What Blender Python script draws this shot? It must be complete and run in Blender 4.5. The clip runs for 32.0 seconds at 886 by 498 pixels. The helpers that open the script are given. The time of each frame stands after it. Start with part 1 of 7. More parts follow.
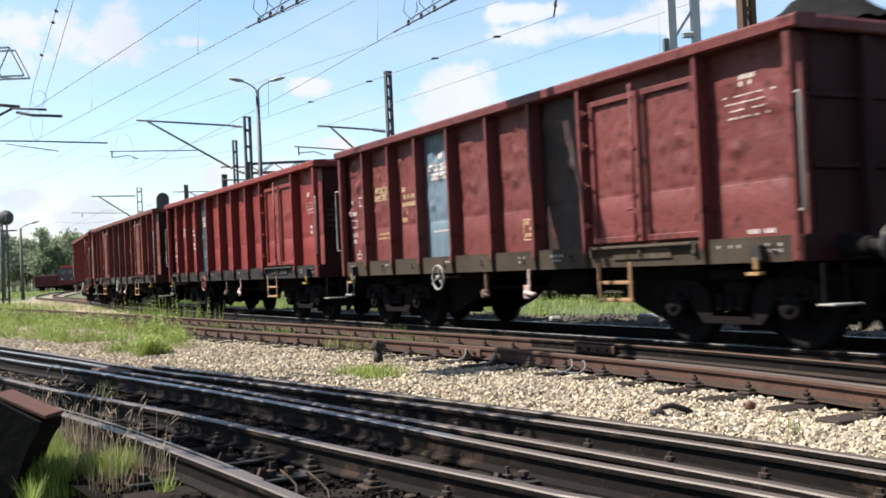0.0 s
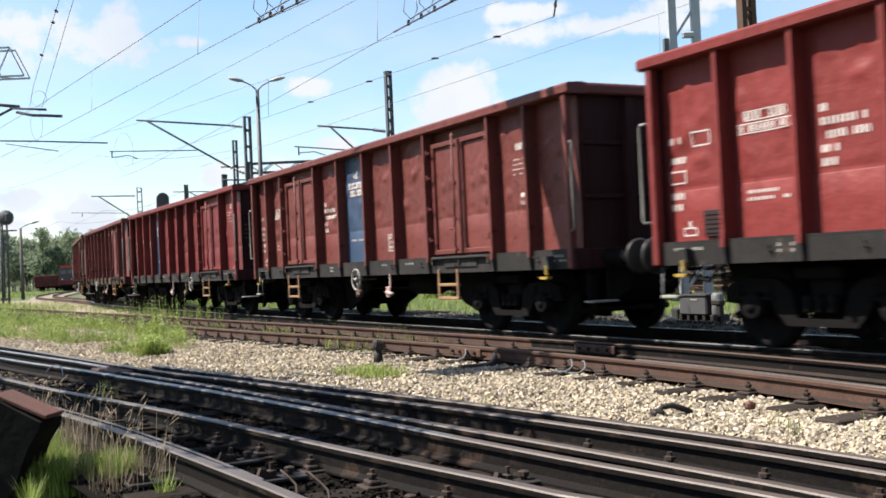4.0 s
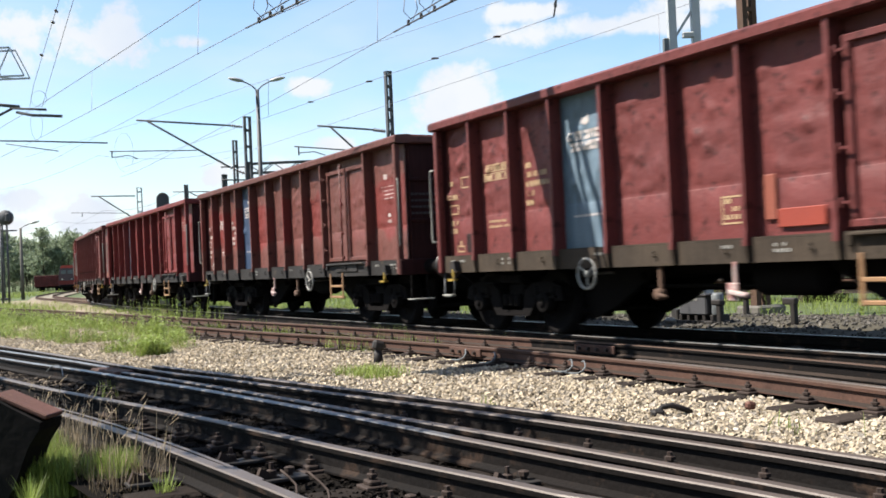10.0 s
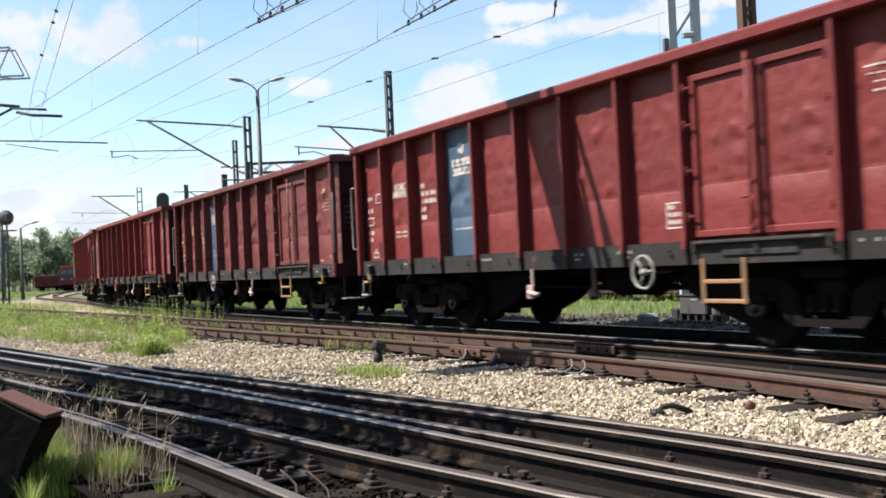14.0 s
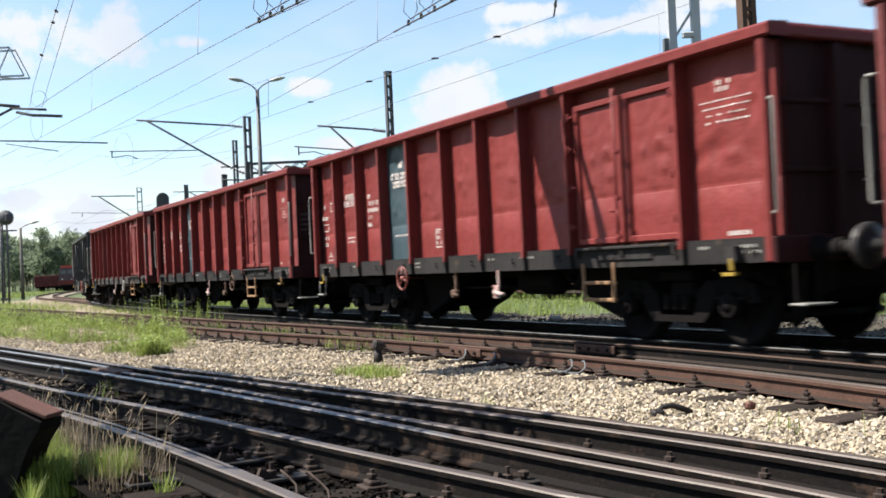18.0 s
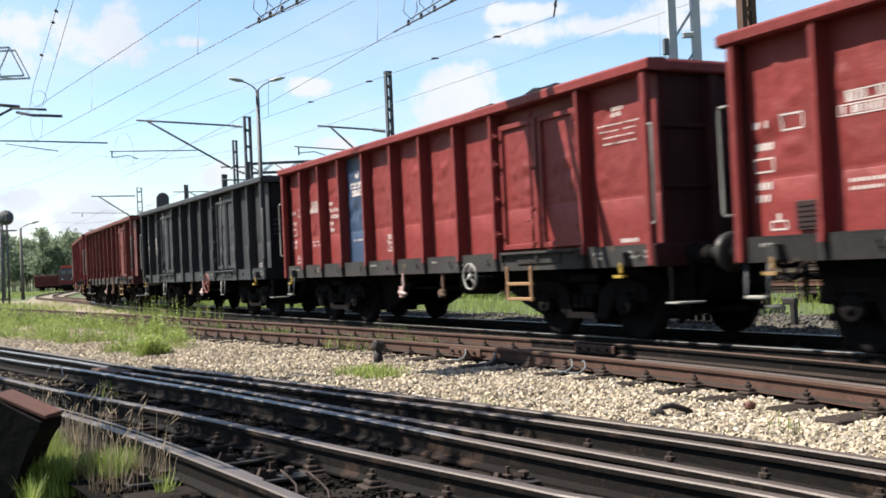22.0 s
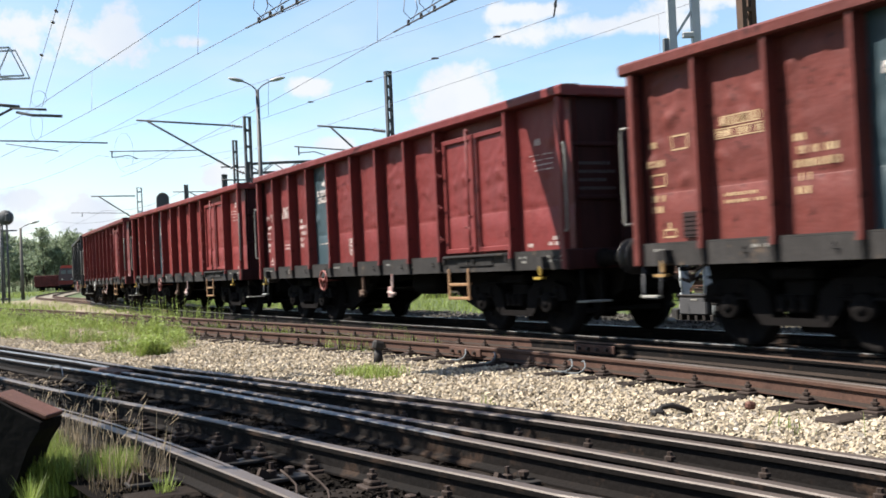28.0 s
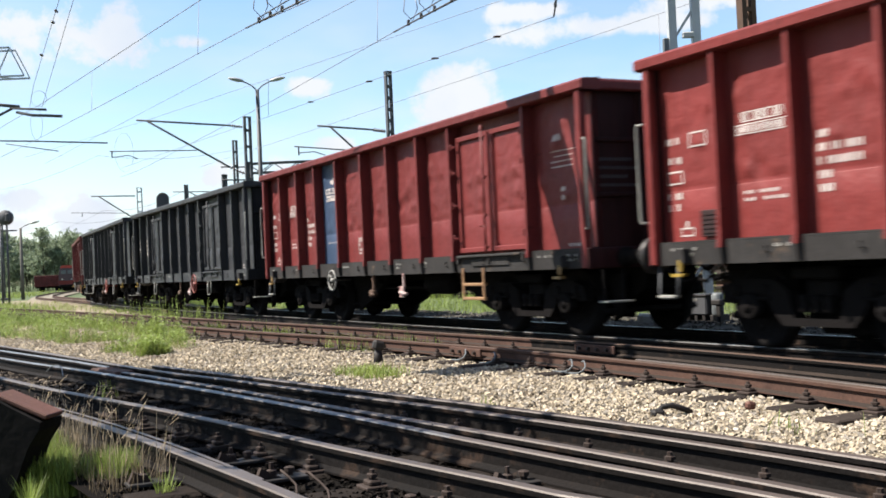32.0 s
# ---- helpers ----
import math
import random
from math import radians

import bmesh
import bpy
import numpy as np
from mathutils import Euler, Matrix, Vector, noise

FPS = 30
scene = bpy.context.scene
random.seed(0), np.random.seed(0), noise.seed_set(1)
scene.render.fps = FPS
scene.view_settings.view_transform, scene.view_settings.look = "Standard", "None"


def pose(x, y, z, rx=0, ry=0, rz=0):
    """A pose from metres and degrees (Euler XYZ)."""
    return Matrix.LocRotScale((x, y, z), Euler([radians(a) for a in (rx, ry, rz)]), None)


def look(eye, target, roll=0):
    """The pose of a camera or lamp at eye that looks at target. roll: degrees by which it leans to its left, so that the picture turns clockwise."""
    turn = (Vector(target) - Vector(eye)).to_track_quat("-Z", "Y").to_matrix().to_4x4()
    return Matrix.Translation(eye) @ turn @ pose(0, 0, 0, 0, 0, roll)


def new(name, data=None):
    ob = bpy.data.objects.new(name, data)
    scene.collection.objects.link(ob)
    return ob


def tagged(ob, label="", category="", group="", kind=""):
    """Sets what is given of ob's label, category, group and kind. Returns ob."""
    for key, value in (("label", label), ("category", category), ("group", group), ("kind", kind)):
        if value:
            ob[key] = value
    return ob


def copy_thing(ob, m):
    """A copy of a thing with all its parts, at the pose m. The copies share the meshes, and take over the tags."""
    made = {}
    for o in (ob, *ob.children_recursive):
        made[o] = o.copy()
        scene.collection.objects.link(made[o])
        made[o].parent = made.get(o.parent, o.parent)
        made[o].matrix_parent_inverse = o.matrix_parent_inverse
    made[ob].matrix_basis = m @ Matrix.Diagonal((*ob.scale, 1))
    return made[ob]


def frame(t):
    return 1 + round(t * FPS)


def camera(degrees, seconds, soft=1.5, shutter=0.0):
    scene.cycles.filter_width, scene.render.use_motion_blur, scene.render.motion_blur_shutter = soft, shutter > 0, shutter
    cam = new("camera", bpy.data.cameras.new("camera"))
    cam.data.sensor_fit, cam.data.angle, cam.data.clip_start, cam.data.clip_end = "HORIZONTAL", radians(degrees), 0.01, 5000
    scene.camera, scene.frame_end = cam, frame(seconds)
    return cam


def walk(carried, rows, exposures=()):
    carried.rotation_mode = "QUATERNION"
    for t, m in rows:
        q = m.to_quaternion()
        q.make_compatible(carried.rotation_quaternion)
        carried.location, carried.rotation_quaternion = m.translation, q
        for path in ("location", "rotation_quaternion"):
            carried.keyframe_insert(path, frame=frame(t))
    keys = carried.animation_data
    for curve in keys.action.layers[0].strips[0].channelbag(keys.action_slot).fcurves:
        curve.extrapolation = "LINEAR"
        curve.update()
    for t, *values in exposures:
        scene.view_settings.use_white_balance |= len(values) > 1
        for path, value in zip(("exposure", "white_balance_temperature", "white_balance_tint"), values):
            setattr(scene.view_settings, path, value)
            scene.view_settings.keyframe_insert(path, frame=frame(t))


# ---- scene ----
import itertools

# ---- plan: lat = metres across from the train's line, s = metres along it (growing the way the train runs) ----
PHI = 0.48384
NX, NY = math.cos(PHI), math.sin(PHI)
EYE_Z = 1.027
TRACK_LAT = 9.231
CURVE_S, CURVE_K, CURVE_MAX = 36.0, 0.0050, 1.25


def at(lat, s, z=0.0):
    """A place in the world from the plan's lat and s."""
    return Vector((NX * lat + NY * s, NY * lat - NX * s, z))


def line_of(a):
    """Centre line of the train's track at distance a: lat, s."""
    if a > -CURVE_S:
        return TRACK_LAT, a
    b = -a - CURVE_S
    r = 1 / CURVE_K
    turn = min(b * CURVE_K, CURVE_MAX)
    rest = b - turn * r if b * CURVE_K > CURVE_MAX else 0.0
    lat = TRACK_LAT + r * (1 - math.cos(turn)) + rest * math.sin(turn)
    return lat, -CURVE_S - r * math.sin(turn) - rest * math.cos(turn)


def run(t):
    """How far the train has gone after t seconds."""
    u = t / 32
    return 182.31 * u + 32.08 * u ** 2 - 22.46 * u ** 3 + 13.35 * u ** 4


# ---- camera ----
cam = camera(45.05, 32.0, soft=1.7, shutter=0.4)
view = look((0, 0, EYE_Z), (0, 10, EYE_Z + 0.16566), -2.57)
walk(cam, [(0, view), (32, view)])

# ---- light ----
SUN_WAY = (NX * 1.0 + NY * 0.58, NY * 1.0 - NX * 0.58, -1.45)
sun_from = -Vector(SUN_WAY).normalized()
world = bpy.data.worlds.new("world")
scene.world = world
world.use_nodes = True


def build_sky():
    nt = world.node_tree
    nt.nodes.clear()
    l = nt.links.new

    def n(kind, op=None, **defaults):
        node = nt.nodes.new(kind)
        if op:
            node.operation = op
        for k, v in defaults.items():
            node.inputs[int(k[1:])].default_value = v
        return node

    def math2(op, a, b):
        node = n("ShaderNodeMath", op)
        for i, v in enumerate((a, b)):
            if isinstance(v, (int, float)):
                node.inputs[i].default_value = v
            else:
                l(v, node.inputs[i])
        return node.outputs[0]

    sky = n("ShaderNodeTexSky")
    sky.sky_type = "NISHITA"
    sky.sun_disc = False
    sky.sun_elevation = math.asin(sun_from.z)
    sky.sun_rotation = math.atan2(sun_from.x, sun_from.y)
    sky.air_density, sky.dust_density, sky.ozone_density = 1.0, 0.6, 2.0
    co = n("ShaderNodeTexCoord")
    way = co.outputs["Generated"]
    sep = n("ShaderNodeSeparateXYZ")
    l(way, sep.inputs[0])
    up = math2("ADD", math2("MAXIMUM", sep.outputs["Z"], 0.0), 0.13)
    comb = n("ShaderNodeCombineXYZ")
    l(math2("DIVIDE", sep.outputs["X"], up), comb.inputs[0])
    l(math2("DIVIDE", sep.outputs["Y"], up), comb.inputs[1])
    puff = n("ShaderNodeTexNoise")
    puff.inputs["Scale"].default_value, puff.inputs["Detail"].default_value, puff.inputs["Roughness"].default_value = 13.0, 8, 0.64
    l(way, puff.inputs["Vector"])
    wisp = n("ShaderNodeTexNoise")
    wisp.inputs["Scale"].default_value, wisp.inputs["Detail"].default_value = 1.3, 7
    l(comb.outputs[0], wisp.inputs["Vector"])
    # cumulus: azimuth and height of each cloud's middle, half sizes, in degrees
    total = None
    for az, el, w, h in CLOUDS:
        a, e = radians(az), radians(el)
        mid = Vector((math.sin(a) * math.cos(e), math.cos(a) * math.cos(e), math.sin(e)))
        right = Vector((math.cos(a), -math.sin(a), 0))
        high = right.cross(mid)
        dots = []
        for v, k in ((right, 1 / radians(w)), (high, 1 / radians(h)), (mid, 1)):
            d = n("ShaderNodeVectorMath", "DOT_PRODUCT")
            l(way, d.inputs[0])
            d.inputs[1].default_value = v * k
            dots.append(d.outputs["Value"])
        r2 = math2("ADD", math2("MULTIPLY", dots[0], dots[0]), math2("MULTIPLY", dots[1], dots[1]))
        g = math2("SUBTRACT", 1.0, math2("SQRT", r2, 0))
        g = math2("MULTIPLY", math2("MAXIMUM", g, -0.6), math2("GREATER_THAN", dots[2], 0.5))
        total = g if total is None else math2("MAXIMUM", total, g)
    fac = math2("ADD", math2("MULTIPLY", total, 0.85), math2("MULTIPLY", math2("SUBTRACT", puff.outputs["Fac"], 0.5), 3.4))
    ramp = n("ShaderNodeMapRange")
    ramp.interpolation_type = "SMOOTHSTEP"
    ramp.inputs["From Min"].default_value, ramp.inputs["From Max"].default_value = 0.0, 0.62
    l(fac, ramp.inputs["Value"])
    veil = n("ShaderNodeMapRange")
    veil.inputs["From Min"].default_value, veil.inputs["From Max"].default_value, veil.inputs["To Max"].default_value = 0.36, 0.74, 0.48
    l(wisp.outputs["Fac"], veil.inputs["Value"])
    # the thin veil lies towards the horizon and clears overhead
    clear = n("ShaderNodeMapRange")
    clear.inputs["From Min"].default_value, clear.inputs["From Max"].default_value = 0.28, 0.75
    clear.inputs["To Min"].default_value, clear.inputs["To Max"].default_value = 1.0, 0.1
    l(sep.outputs["Z"], clear.inputs["Value"])
    cover = math2("MAXIMUM", ramp.outputs[0], math2("MULTIPLY", veil.outputs[0], clear.outputs[0]))
    hsv = n("ShaderNodeHueSaturation")
    hsv.inputs["Saturation"].default_value, hsv.inputs["Value"].default_value, hsv.inputs["Hue"].default_value = 1.08, SKY_VALUE, 0.497
    l(sky.outputs[0], hsv.inputs["Color"])
    mix = n("ShaderNodeMixRGB")
    l(cover, mix.inputs[0])
    l(hsv.outputs[0], mix.inputs[1])
    # clouds: sunlit heads and blue-grey undersides
    tone = n("ShaderNodeMixRGB")
    tone.inputs[1].default_value, tone.inputs[2].default_value = CLOUD_SHADE, CLOUD_COLOUR
    mass = n("ShaderNodeTexNoise")
    mass.inputs["Scale"].default_value, mass.inputs["Detail"].default_value = 9.0, 6
    l(way, mass.inputs["Vector"])
    body = n("ShaderNodeMapRange")
    body.inputs["From Min"].default_value, body.inputs["From Max"].default_value = 0.36, 0.56
    l(mass.outputs["Fac"], body.inputs["Value"])
    l(body.outputs[0], tone.inputs[0])
    l(tone.outputs[0], mix.inputs[2])
    bg = n("ShaderNodeBackground")
    bg.inputs["Strength"].default_value = SKY_STRENGTH
    out = n("ShaderNodeOutputWorld")
    l(mix.outputs[0], bg.inputs[0])
    l(bg.outputs[0], out.inputs[0])


CLOUDS = [(0.6, 8.5, 3.2, 1.9), (-1.8, 7.4, 1.5, 0.9), (-10.3, 5.6, 3.0, 1.2), (-8.6, 6.0, 1.6, 1.0), (-5.4, 6.7, 1.4, 0.5), (-18.6, 3.5, 2.1, 0.8), (-21.4, 4.3, 2.8, 0.8), (-22.2, 2.9, 2.0, 0.6),
          (-14.6, 3.4, 1.8, 0.7), (-21.0, 12.6, 4.2, 2.6), (-16.6, 12.6, 1.7, 1.6), (-12.5, 12.2, 1.6, 0.5), (-6.6, 9.8, 1.3, 0.6), (10.0, 12.2, 7.0, 0.7), (15.5, 13.0, 5.0, 0.8), (5.0, 13.2, 2.6, 0.6)]
CLOUD_COLOUR = (6.4, 6.65, 7.0, 1)
CLOUD_SHADE = (5.5, 6.0, 6.8, 1)
SKY_VALUE = 1.5
SKY_STRENGTH = 0.051
build_sky()
sun = new("sun", bpy.data.lights.new("sun", "SUN"))
sun.data.energy, sun.data.angle, sun.data.color = 5.0, radians(0.53), (1.0, 0.95, 0.87)
sun.matrix_world = look((0, 0, 40), Vector((0, 0, 40)) + Vector(SUN_WAY))
scene.view_settings.exposure = 1.5

# ---- materials ----
MATS = {}
ALBEDO_SCALE = 0.73     # scales every base colour down to balance the raised exposure


def material(name, color, rough=0.6, metal=0.0, dark=None, spots=0.5, scale=6.0, bump=0.15, fine=60.0, island=0.0, jitter=0.0, streak=0.0, spec=0.4, rust=None, rust_at=0.62, alt=None, scuff=None):
    """Surface with coarse stains, fine grain and relief; island / jitter vary lightness per piece / per object; streak: run-off marks; rust: patches."""
    if name in MATS:
        return MATS[name]
    color, dark, rust, alt = (tuple(v * ALBEDO_SCALE for v in c) if c else c for c in (color, dark, rust, alt))
    m = bpy.data.materials.new(name)
    m.use_nodes = True
    nt = m.node_tree
    n, l = nt.nodes.new, nt.links.new
    b = nt.nodes["Principled BSDF"]
    b.inputs["Metallic"].default_value = metal
    b.inputs["Specular IOR Level"].default_value = spec
    co = n("ShaderNodeTexCoord")
    coarse = n("ShaderNodeTexNoise"); coarse.inputs["Scale"].default_value = scale * 0.25; coarse.inputs["Detail"].default_value = 6; coarse.inputs["Roughness"].default_value = 0.62
    grain = n("ShaderNodeTexNoise"); grain.inputs["Scale"].default_value = fine; grain.inputs["Detail"].default_value = 4
    l(co.outputs["Object"], coarse.inputs["Vector"]); l(co.outputs["Object"], grain.inputs["Vector"])
    dk = dark or tuple(c * 0.55 for c in color)
    r1 = n("ShaderNodeValToRGB")
    r1.color_ramp.elements[0].position, r1.color_ramp.elements[1].position = 0.36, 0.64
    r1.color_ramp.elements[0].color, r1.color_ramp.elements[1].color = (*dk, 1), (*color, 1)
    l(coarse.outputs["Fac"], r1.inputs[0])
    base = n("ShaderNodeMixRGB"); base.inputs[0].default_value = spots
    base.inputs[1].default_value = (*color, 1); l(r1.outputs[0], base.inputs[2])
    last = base
    if rust:
        rn = n("ShaderNodeTexNoise"); rn.inputs["Scale"].default_value = scale * 0.8; rn.inputs["Detail"].default_value = 8; rn.inputs["Roughness"].default_value = 0.7
        l(co.outputs["Object"], rn.inputs["Vector"])
        rr = n("ShaderNodeValToRGB"); rr.color_ramp.elements[0].position, rr.color_ramp.elements[1].position = rust_at, rust_at + 0.07
        l(rn.outputs["Fac"], rr.inputs[0])
        mr = n("ShaderNodeMixRGB"); l(rr.outputs[0], mr.inputs[0]); l(last.outputs[0], mr.inputs[1]); mr.inputs[2].default_value = (*rust, 1)
        last = mr
    if scuff:
        # small dark scuffs and chips
        ks = n("ShaderNodeTexNoise"); ks.inputs["Scale"].default_value = 9.0; ks.inputs["Detail"].default_value = 3; ks.inputs["Roughness"].default_value = 0.5
        l(co.outputs["Object"], ks.inputs["Vector"])
        kr = n("ShaderNodeValToRGB"); kr.color_ramp.elements[0].position, kr.color_ramp.elements[1].position = scuff, scuff + 0.05
        l(ks.outputs["Fac"], kr.inputs[0])
        km = n("ShaderNodeMixRGB"); l(kr.outputs[0], km.inputs[0]); l(last.outputs[0], km.inputs[1]); km.inputs[2].default_value = (*(c * 0.45 for c in color), 1)
        last = km
    if streak:
        mp = n("ShaderNodeMapping"); mp.inputs["Scale"].default_value = (9, 9, 0.5)
        sn = n("ShaderNodeTexNoise"); sn.inputs["Scale"].default_value = 2.0; sn.inputs["Detail"].default_value = 5
        l(co.outputs["Object"], mp.inputs[0]); l(mp.outputs[0], sn.inputs["Vector"])
        sr = n("ShaderNodeValToRGB"); sr.color_ramp.elements[0].position, sr.color_ramp.elements[1].position = 0.45, 0.7
        sr.color_ramp.elements[0].color = (1, 1, 1, 1); k = 1 - streak; sr.color_ramp.elements[1].color = (k, k, k, 1)
        l(sn.outputs["Fac"], sr.inputs[0])
        ms = n("ShaderNodeMixRGB"); ms.blend_type = "MULTIPLY"; ms.inputs[0].default_value = 1
        l(last.outputs[0], ms.inputs[1]); l(sr.outputs[0], ms.inputs[2])
        last = ms
    if alt:
        # pieces of a second colour
        rp = n("ShaderNodeNewGeometry").outputs["Random Per Island"]
        k1 = n("ShaderNodeMath"); k1.operation = "MULTIPLY"; k1.inputs[1].default_value = 17.3; l(rp, k1.inputs[0])
        k2 = n("ShaderNodeMath"); k2.operation = "FRACT"; l(k1.outputs[0], k2.inputs[0])
        k3 = n("ShaderNodeMapRange"); k3.inputs["From Min"].default_value, k3.inputs["From Max"].default_value = 0.45, 0.95; l(k2.outputs[0], k3.inputs["Value"])
        ma = n("ShaderNodeMixRGB"); l(k3.outputs[0], ma.inputs[0]); l(last.outputs[0], ma.inputs[1]); ma.inputs[2].default_value = (*alt, 1)
        last = ma
    gm = n("ShaderNodeMapRange"); gm.inputs["From Min"].default_value, gm.inputs["From Max"].default_value = 0.3, 0.7
    gm.inputs["To Min"].default_value, gm.inputs["To Max"].default_value = 0.86, 1.12
    l(grain.outputs["Fac"], gm.inputs["Value"])
    hsv = n("ShaderNodeHueSaturation"); l(last.outputs[0], hsv.inputs["Color"])
    val = gm.outputs[0]
    for amount, socket in ((island, "island"), (jitter, "object")):
        if amount:
            src = n("ShaderNodeNewGeometry").outputs["Random Per Island"] if socket == "island" else n("ShaderNodeObjectInfo").outputs["Random"]
            mr2 = n("ShaderNodeMapRange"); mr2.inputs["To Min"].default_value, mr2.inputs["To Max"].default_value = 1 - amount, 1 + amount
            l(src, mr2.inputs["Value"])
            mu = n("ShaderNodeMath"); mu.operation = "MULTIPLY"; l(val, mu.inputs[0]); l(mr2.outputs[0], mu.inputs[1])
            val = mu.outputs[0]
    l(val, hsv.inputs["Value"])
    l(hsv.outputs[0], b.inputs["Base Color"])
    ro = n("ShaderNodeMapRange"); ro.inputs["To Min"].default_value, ro.inputs["To Max"].default_value = min(1, rough + 0.14), max(0.05, rough - 0.12)
    l(coarse.outputs["Fac"], ro.inputs["Value"]); l(ro.outputs[0], b.inputs["Roughness"])
    if bump:
        bp = n("ShaderNodeBump"); bp.inputs["Strength"].default_value = bump; bp.inputs["Distance"].default_value = 0.02
        l(grain.outputs["Fac"], bp.inputs["Height"]); l(bp.outputs[0], b.inputs["Normal"])
    if bump and scuff:
        # knocks and ripples in the thin plate
        kn = n("ShaderNodeTexNoise"); kn.inputs["Scale"].default_value = 5.5; kn.inputs["Detail"].default_value = 3; kn.inputs["Roughness"].default_value = 0.5
        l(co.outputs["Object"], kn.inputs["Vector"])
        kb = n("ShaderNodeBump"); kb.inputs["Strength"].default_value = 0.5; kb.inputs["Distance"].default_value = 0.035
        l(kn.outputs["Fac"], kb.inputs["Height"]); l(kb.outputs[0], bp.inputs["Normal"])
    MATS[name] = m
    return m


def leaf_material(name, color, dark, island=0.35):
    m = material(name, color, 0.55, dark=dark, spots=0.7, scale=3.0, bump=0.0, fine=20, island=island, spec=0.3)
    b = m.node_tree.nodes["Principled BSDF"]
    nt = m.node_tree
    # thin leaves let part of the light through
    through_leaf = nt.nodes.new("ShaderNodeBsdfTranslucent")
    mixed = nt.nodes.new("ShaderNodeMixShader")
    mixed.inputs[0].default_value = 0.38
    source = b.inputs["Base Color"].links[0].from_socket
    nt.links.new(source, through_leaf.inputs["Color"])
    nt.links.new(b.outputs[0], mixed.inputs[1])
    nt.links.new(through_leaf.outputs[0], mixed.inputs[2])
    nt.links.new(mixed.outputs[0], nt.nodes["Material Output"].inputs["Surface"])
    return m


M_RUSTRAIL = material("rusty_rail", (0.092, 0.047, 0.033), 0.8, 0.0, dark=(0.034, 0.019, 0.015), scale=8, fine=40, bump=0.3, spec=0.2)
M_RAILTOP = material("worn_rail_head", (0.215, 0.205, 0.198), 0.36, 0.5, dark=(0.10, 0.094, 0.088), scale=5, fine=90, bump=0.05)
M_BROWNTOP = material("dull_rail_head", (0.125, 0.100, 0.084), 0.48, 0.25, dark=(0.046, 0.036, 0.030), scale=4, fine=70, bump=0.08)
M_OILRAIL = material("oily_rail", (0.0105, 0.0083, 0.0074), 0.7, 0.0, dark=(0.006, 0.0053, 0.005), scale=4, fine=40, bump=0.3, spec=0.08, rust=(0.036, 0.023, 0.0165), rust_at=0.55)
M_SLEEPER = material("tarred_wood", (0.044, 0.034, 0.0285), 0.85, dark=(0.020, 0.0155, 0.013), scale=10, fine=50, bump=0.5, jitter=0.3, spec=0.1)
# oil-soaked timbers, darkened again for the shade on the turnout
M_SLEEPER_OIL = material("shaded_oily_wood", (0.022, 0.017, 0.014), 0.85, dark=(0.010, 0.008, 0.007), scale=10, fine=50, bump=0.5, jitter=0.4, spec=0.06)
M_IRON = material("dark_iron", (0.0297, 0.0251, 0.0224), 0.65, 0.3, dark=(0.0132, 0.0112, 0.0106), scale=8, fine=50)
M_CLIP = material("rusty_clip", (0.0462, 0.0277, 0.0198), 0.8, 0.2, scale=10, fine=60)
M_STONE = material("pale_ballast", (0.475, 0.39, 0.275), 0.9, dark=(0.33, 0.272, 0.193), scale=20, fine=90, bump=0.4, island=0.48, alt=(0.34, 0.30, 0.25), spec=0.2)
# oily stones; shade over the tracks is also put into the colour
M_STONE_DARK = material("shaded_oily_ballast", (0.0135, 0.011, 0.0093), 0.9, dark=(0.0065, 0.0055, 0.005), scale=20, fine=90, bump=0.4, island=0.6, spec=0.03)
M_GROUND = material("trodden_soil", (0.092, 0.080, 0.060), 0.95, dark=(0.055, 0.050, 0.034), scale=1.2, fine=18, bump=0.6, spec=0.1)
M_BED_PALE = material("ballast_fines", (0.32, 0.265, 0.19), 0.95, dark=(0.20, 0.167, 0.122), scale=6, fine=40, bump=0.8, spec=0.1)
# oily bed, its colour likewise deepened for the shade on it
M_BED_DARK = material("shaded_oily_bed", (0.0105, 0.0086, 0.0074), 0.9, dark=(0.0055, 0.0048, 0.0045), scale=4, fine=40, bump=0.8, spec=0.03)
M_FIELD = material("rough_grassland", (0.0759, 0.1023, 0.0264), 0.95, dark=(0.0495, 0.0660, 0.0198), scale=1.0, fine=10, bump=0.8)
M_BLADE = leaf_material("grass_blade", (0.285, 0.355, 0.082), (0.18, 0.235, 0.055), 0.5)
M_WEED = leaf_material("weed_leaf", (0.285, 0.365, 0.085), (0.17, 0.225, 0.055), 0.4)
M_STRAW = leaf_material("dry_stalk", (0.62, 0.50, 0.34), (0.42, 0.32, 0.20))
M_TREE = leaf_material("tree_leaf", (0.27, 0.325, 0.20), (0.20, 0.245, 0.155), 0.35)
M_BARK = material("bark", (0.0660, 0.0528, 0.0396), 0.9, scale=10, fine=30, bump=0.5)
# grime, darkened further: shade under the wagons is put into the colour
M_CHASSIS = material("shaded_grimy_underframe", (0.0125, 0.0108, 0.0104), 0.9, 0.0, dark=(0.008, 0.0072, 0.0072), scale=8, fine=50, bump=0.25, spec=0.04)
# end walls: wagon paint darkened to hold their shade, with run-off streaks
M_END = material("shaded_red_end", (0.050, 0.014, 0.014), 0.7, dark=(0.020, 0.008, 0.0085), scale=3, fine=50, streak=0.4, jitter=0.15, spec=0.15)
M_END_GREY = material("shaded_grey_end", (0.017, 0.0175, 0.019), 0.7, spec=0.15, scale=3, fine=50, streak=0.3)
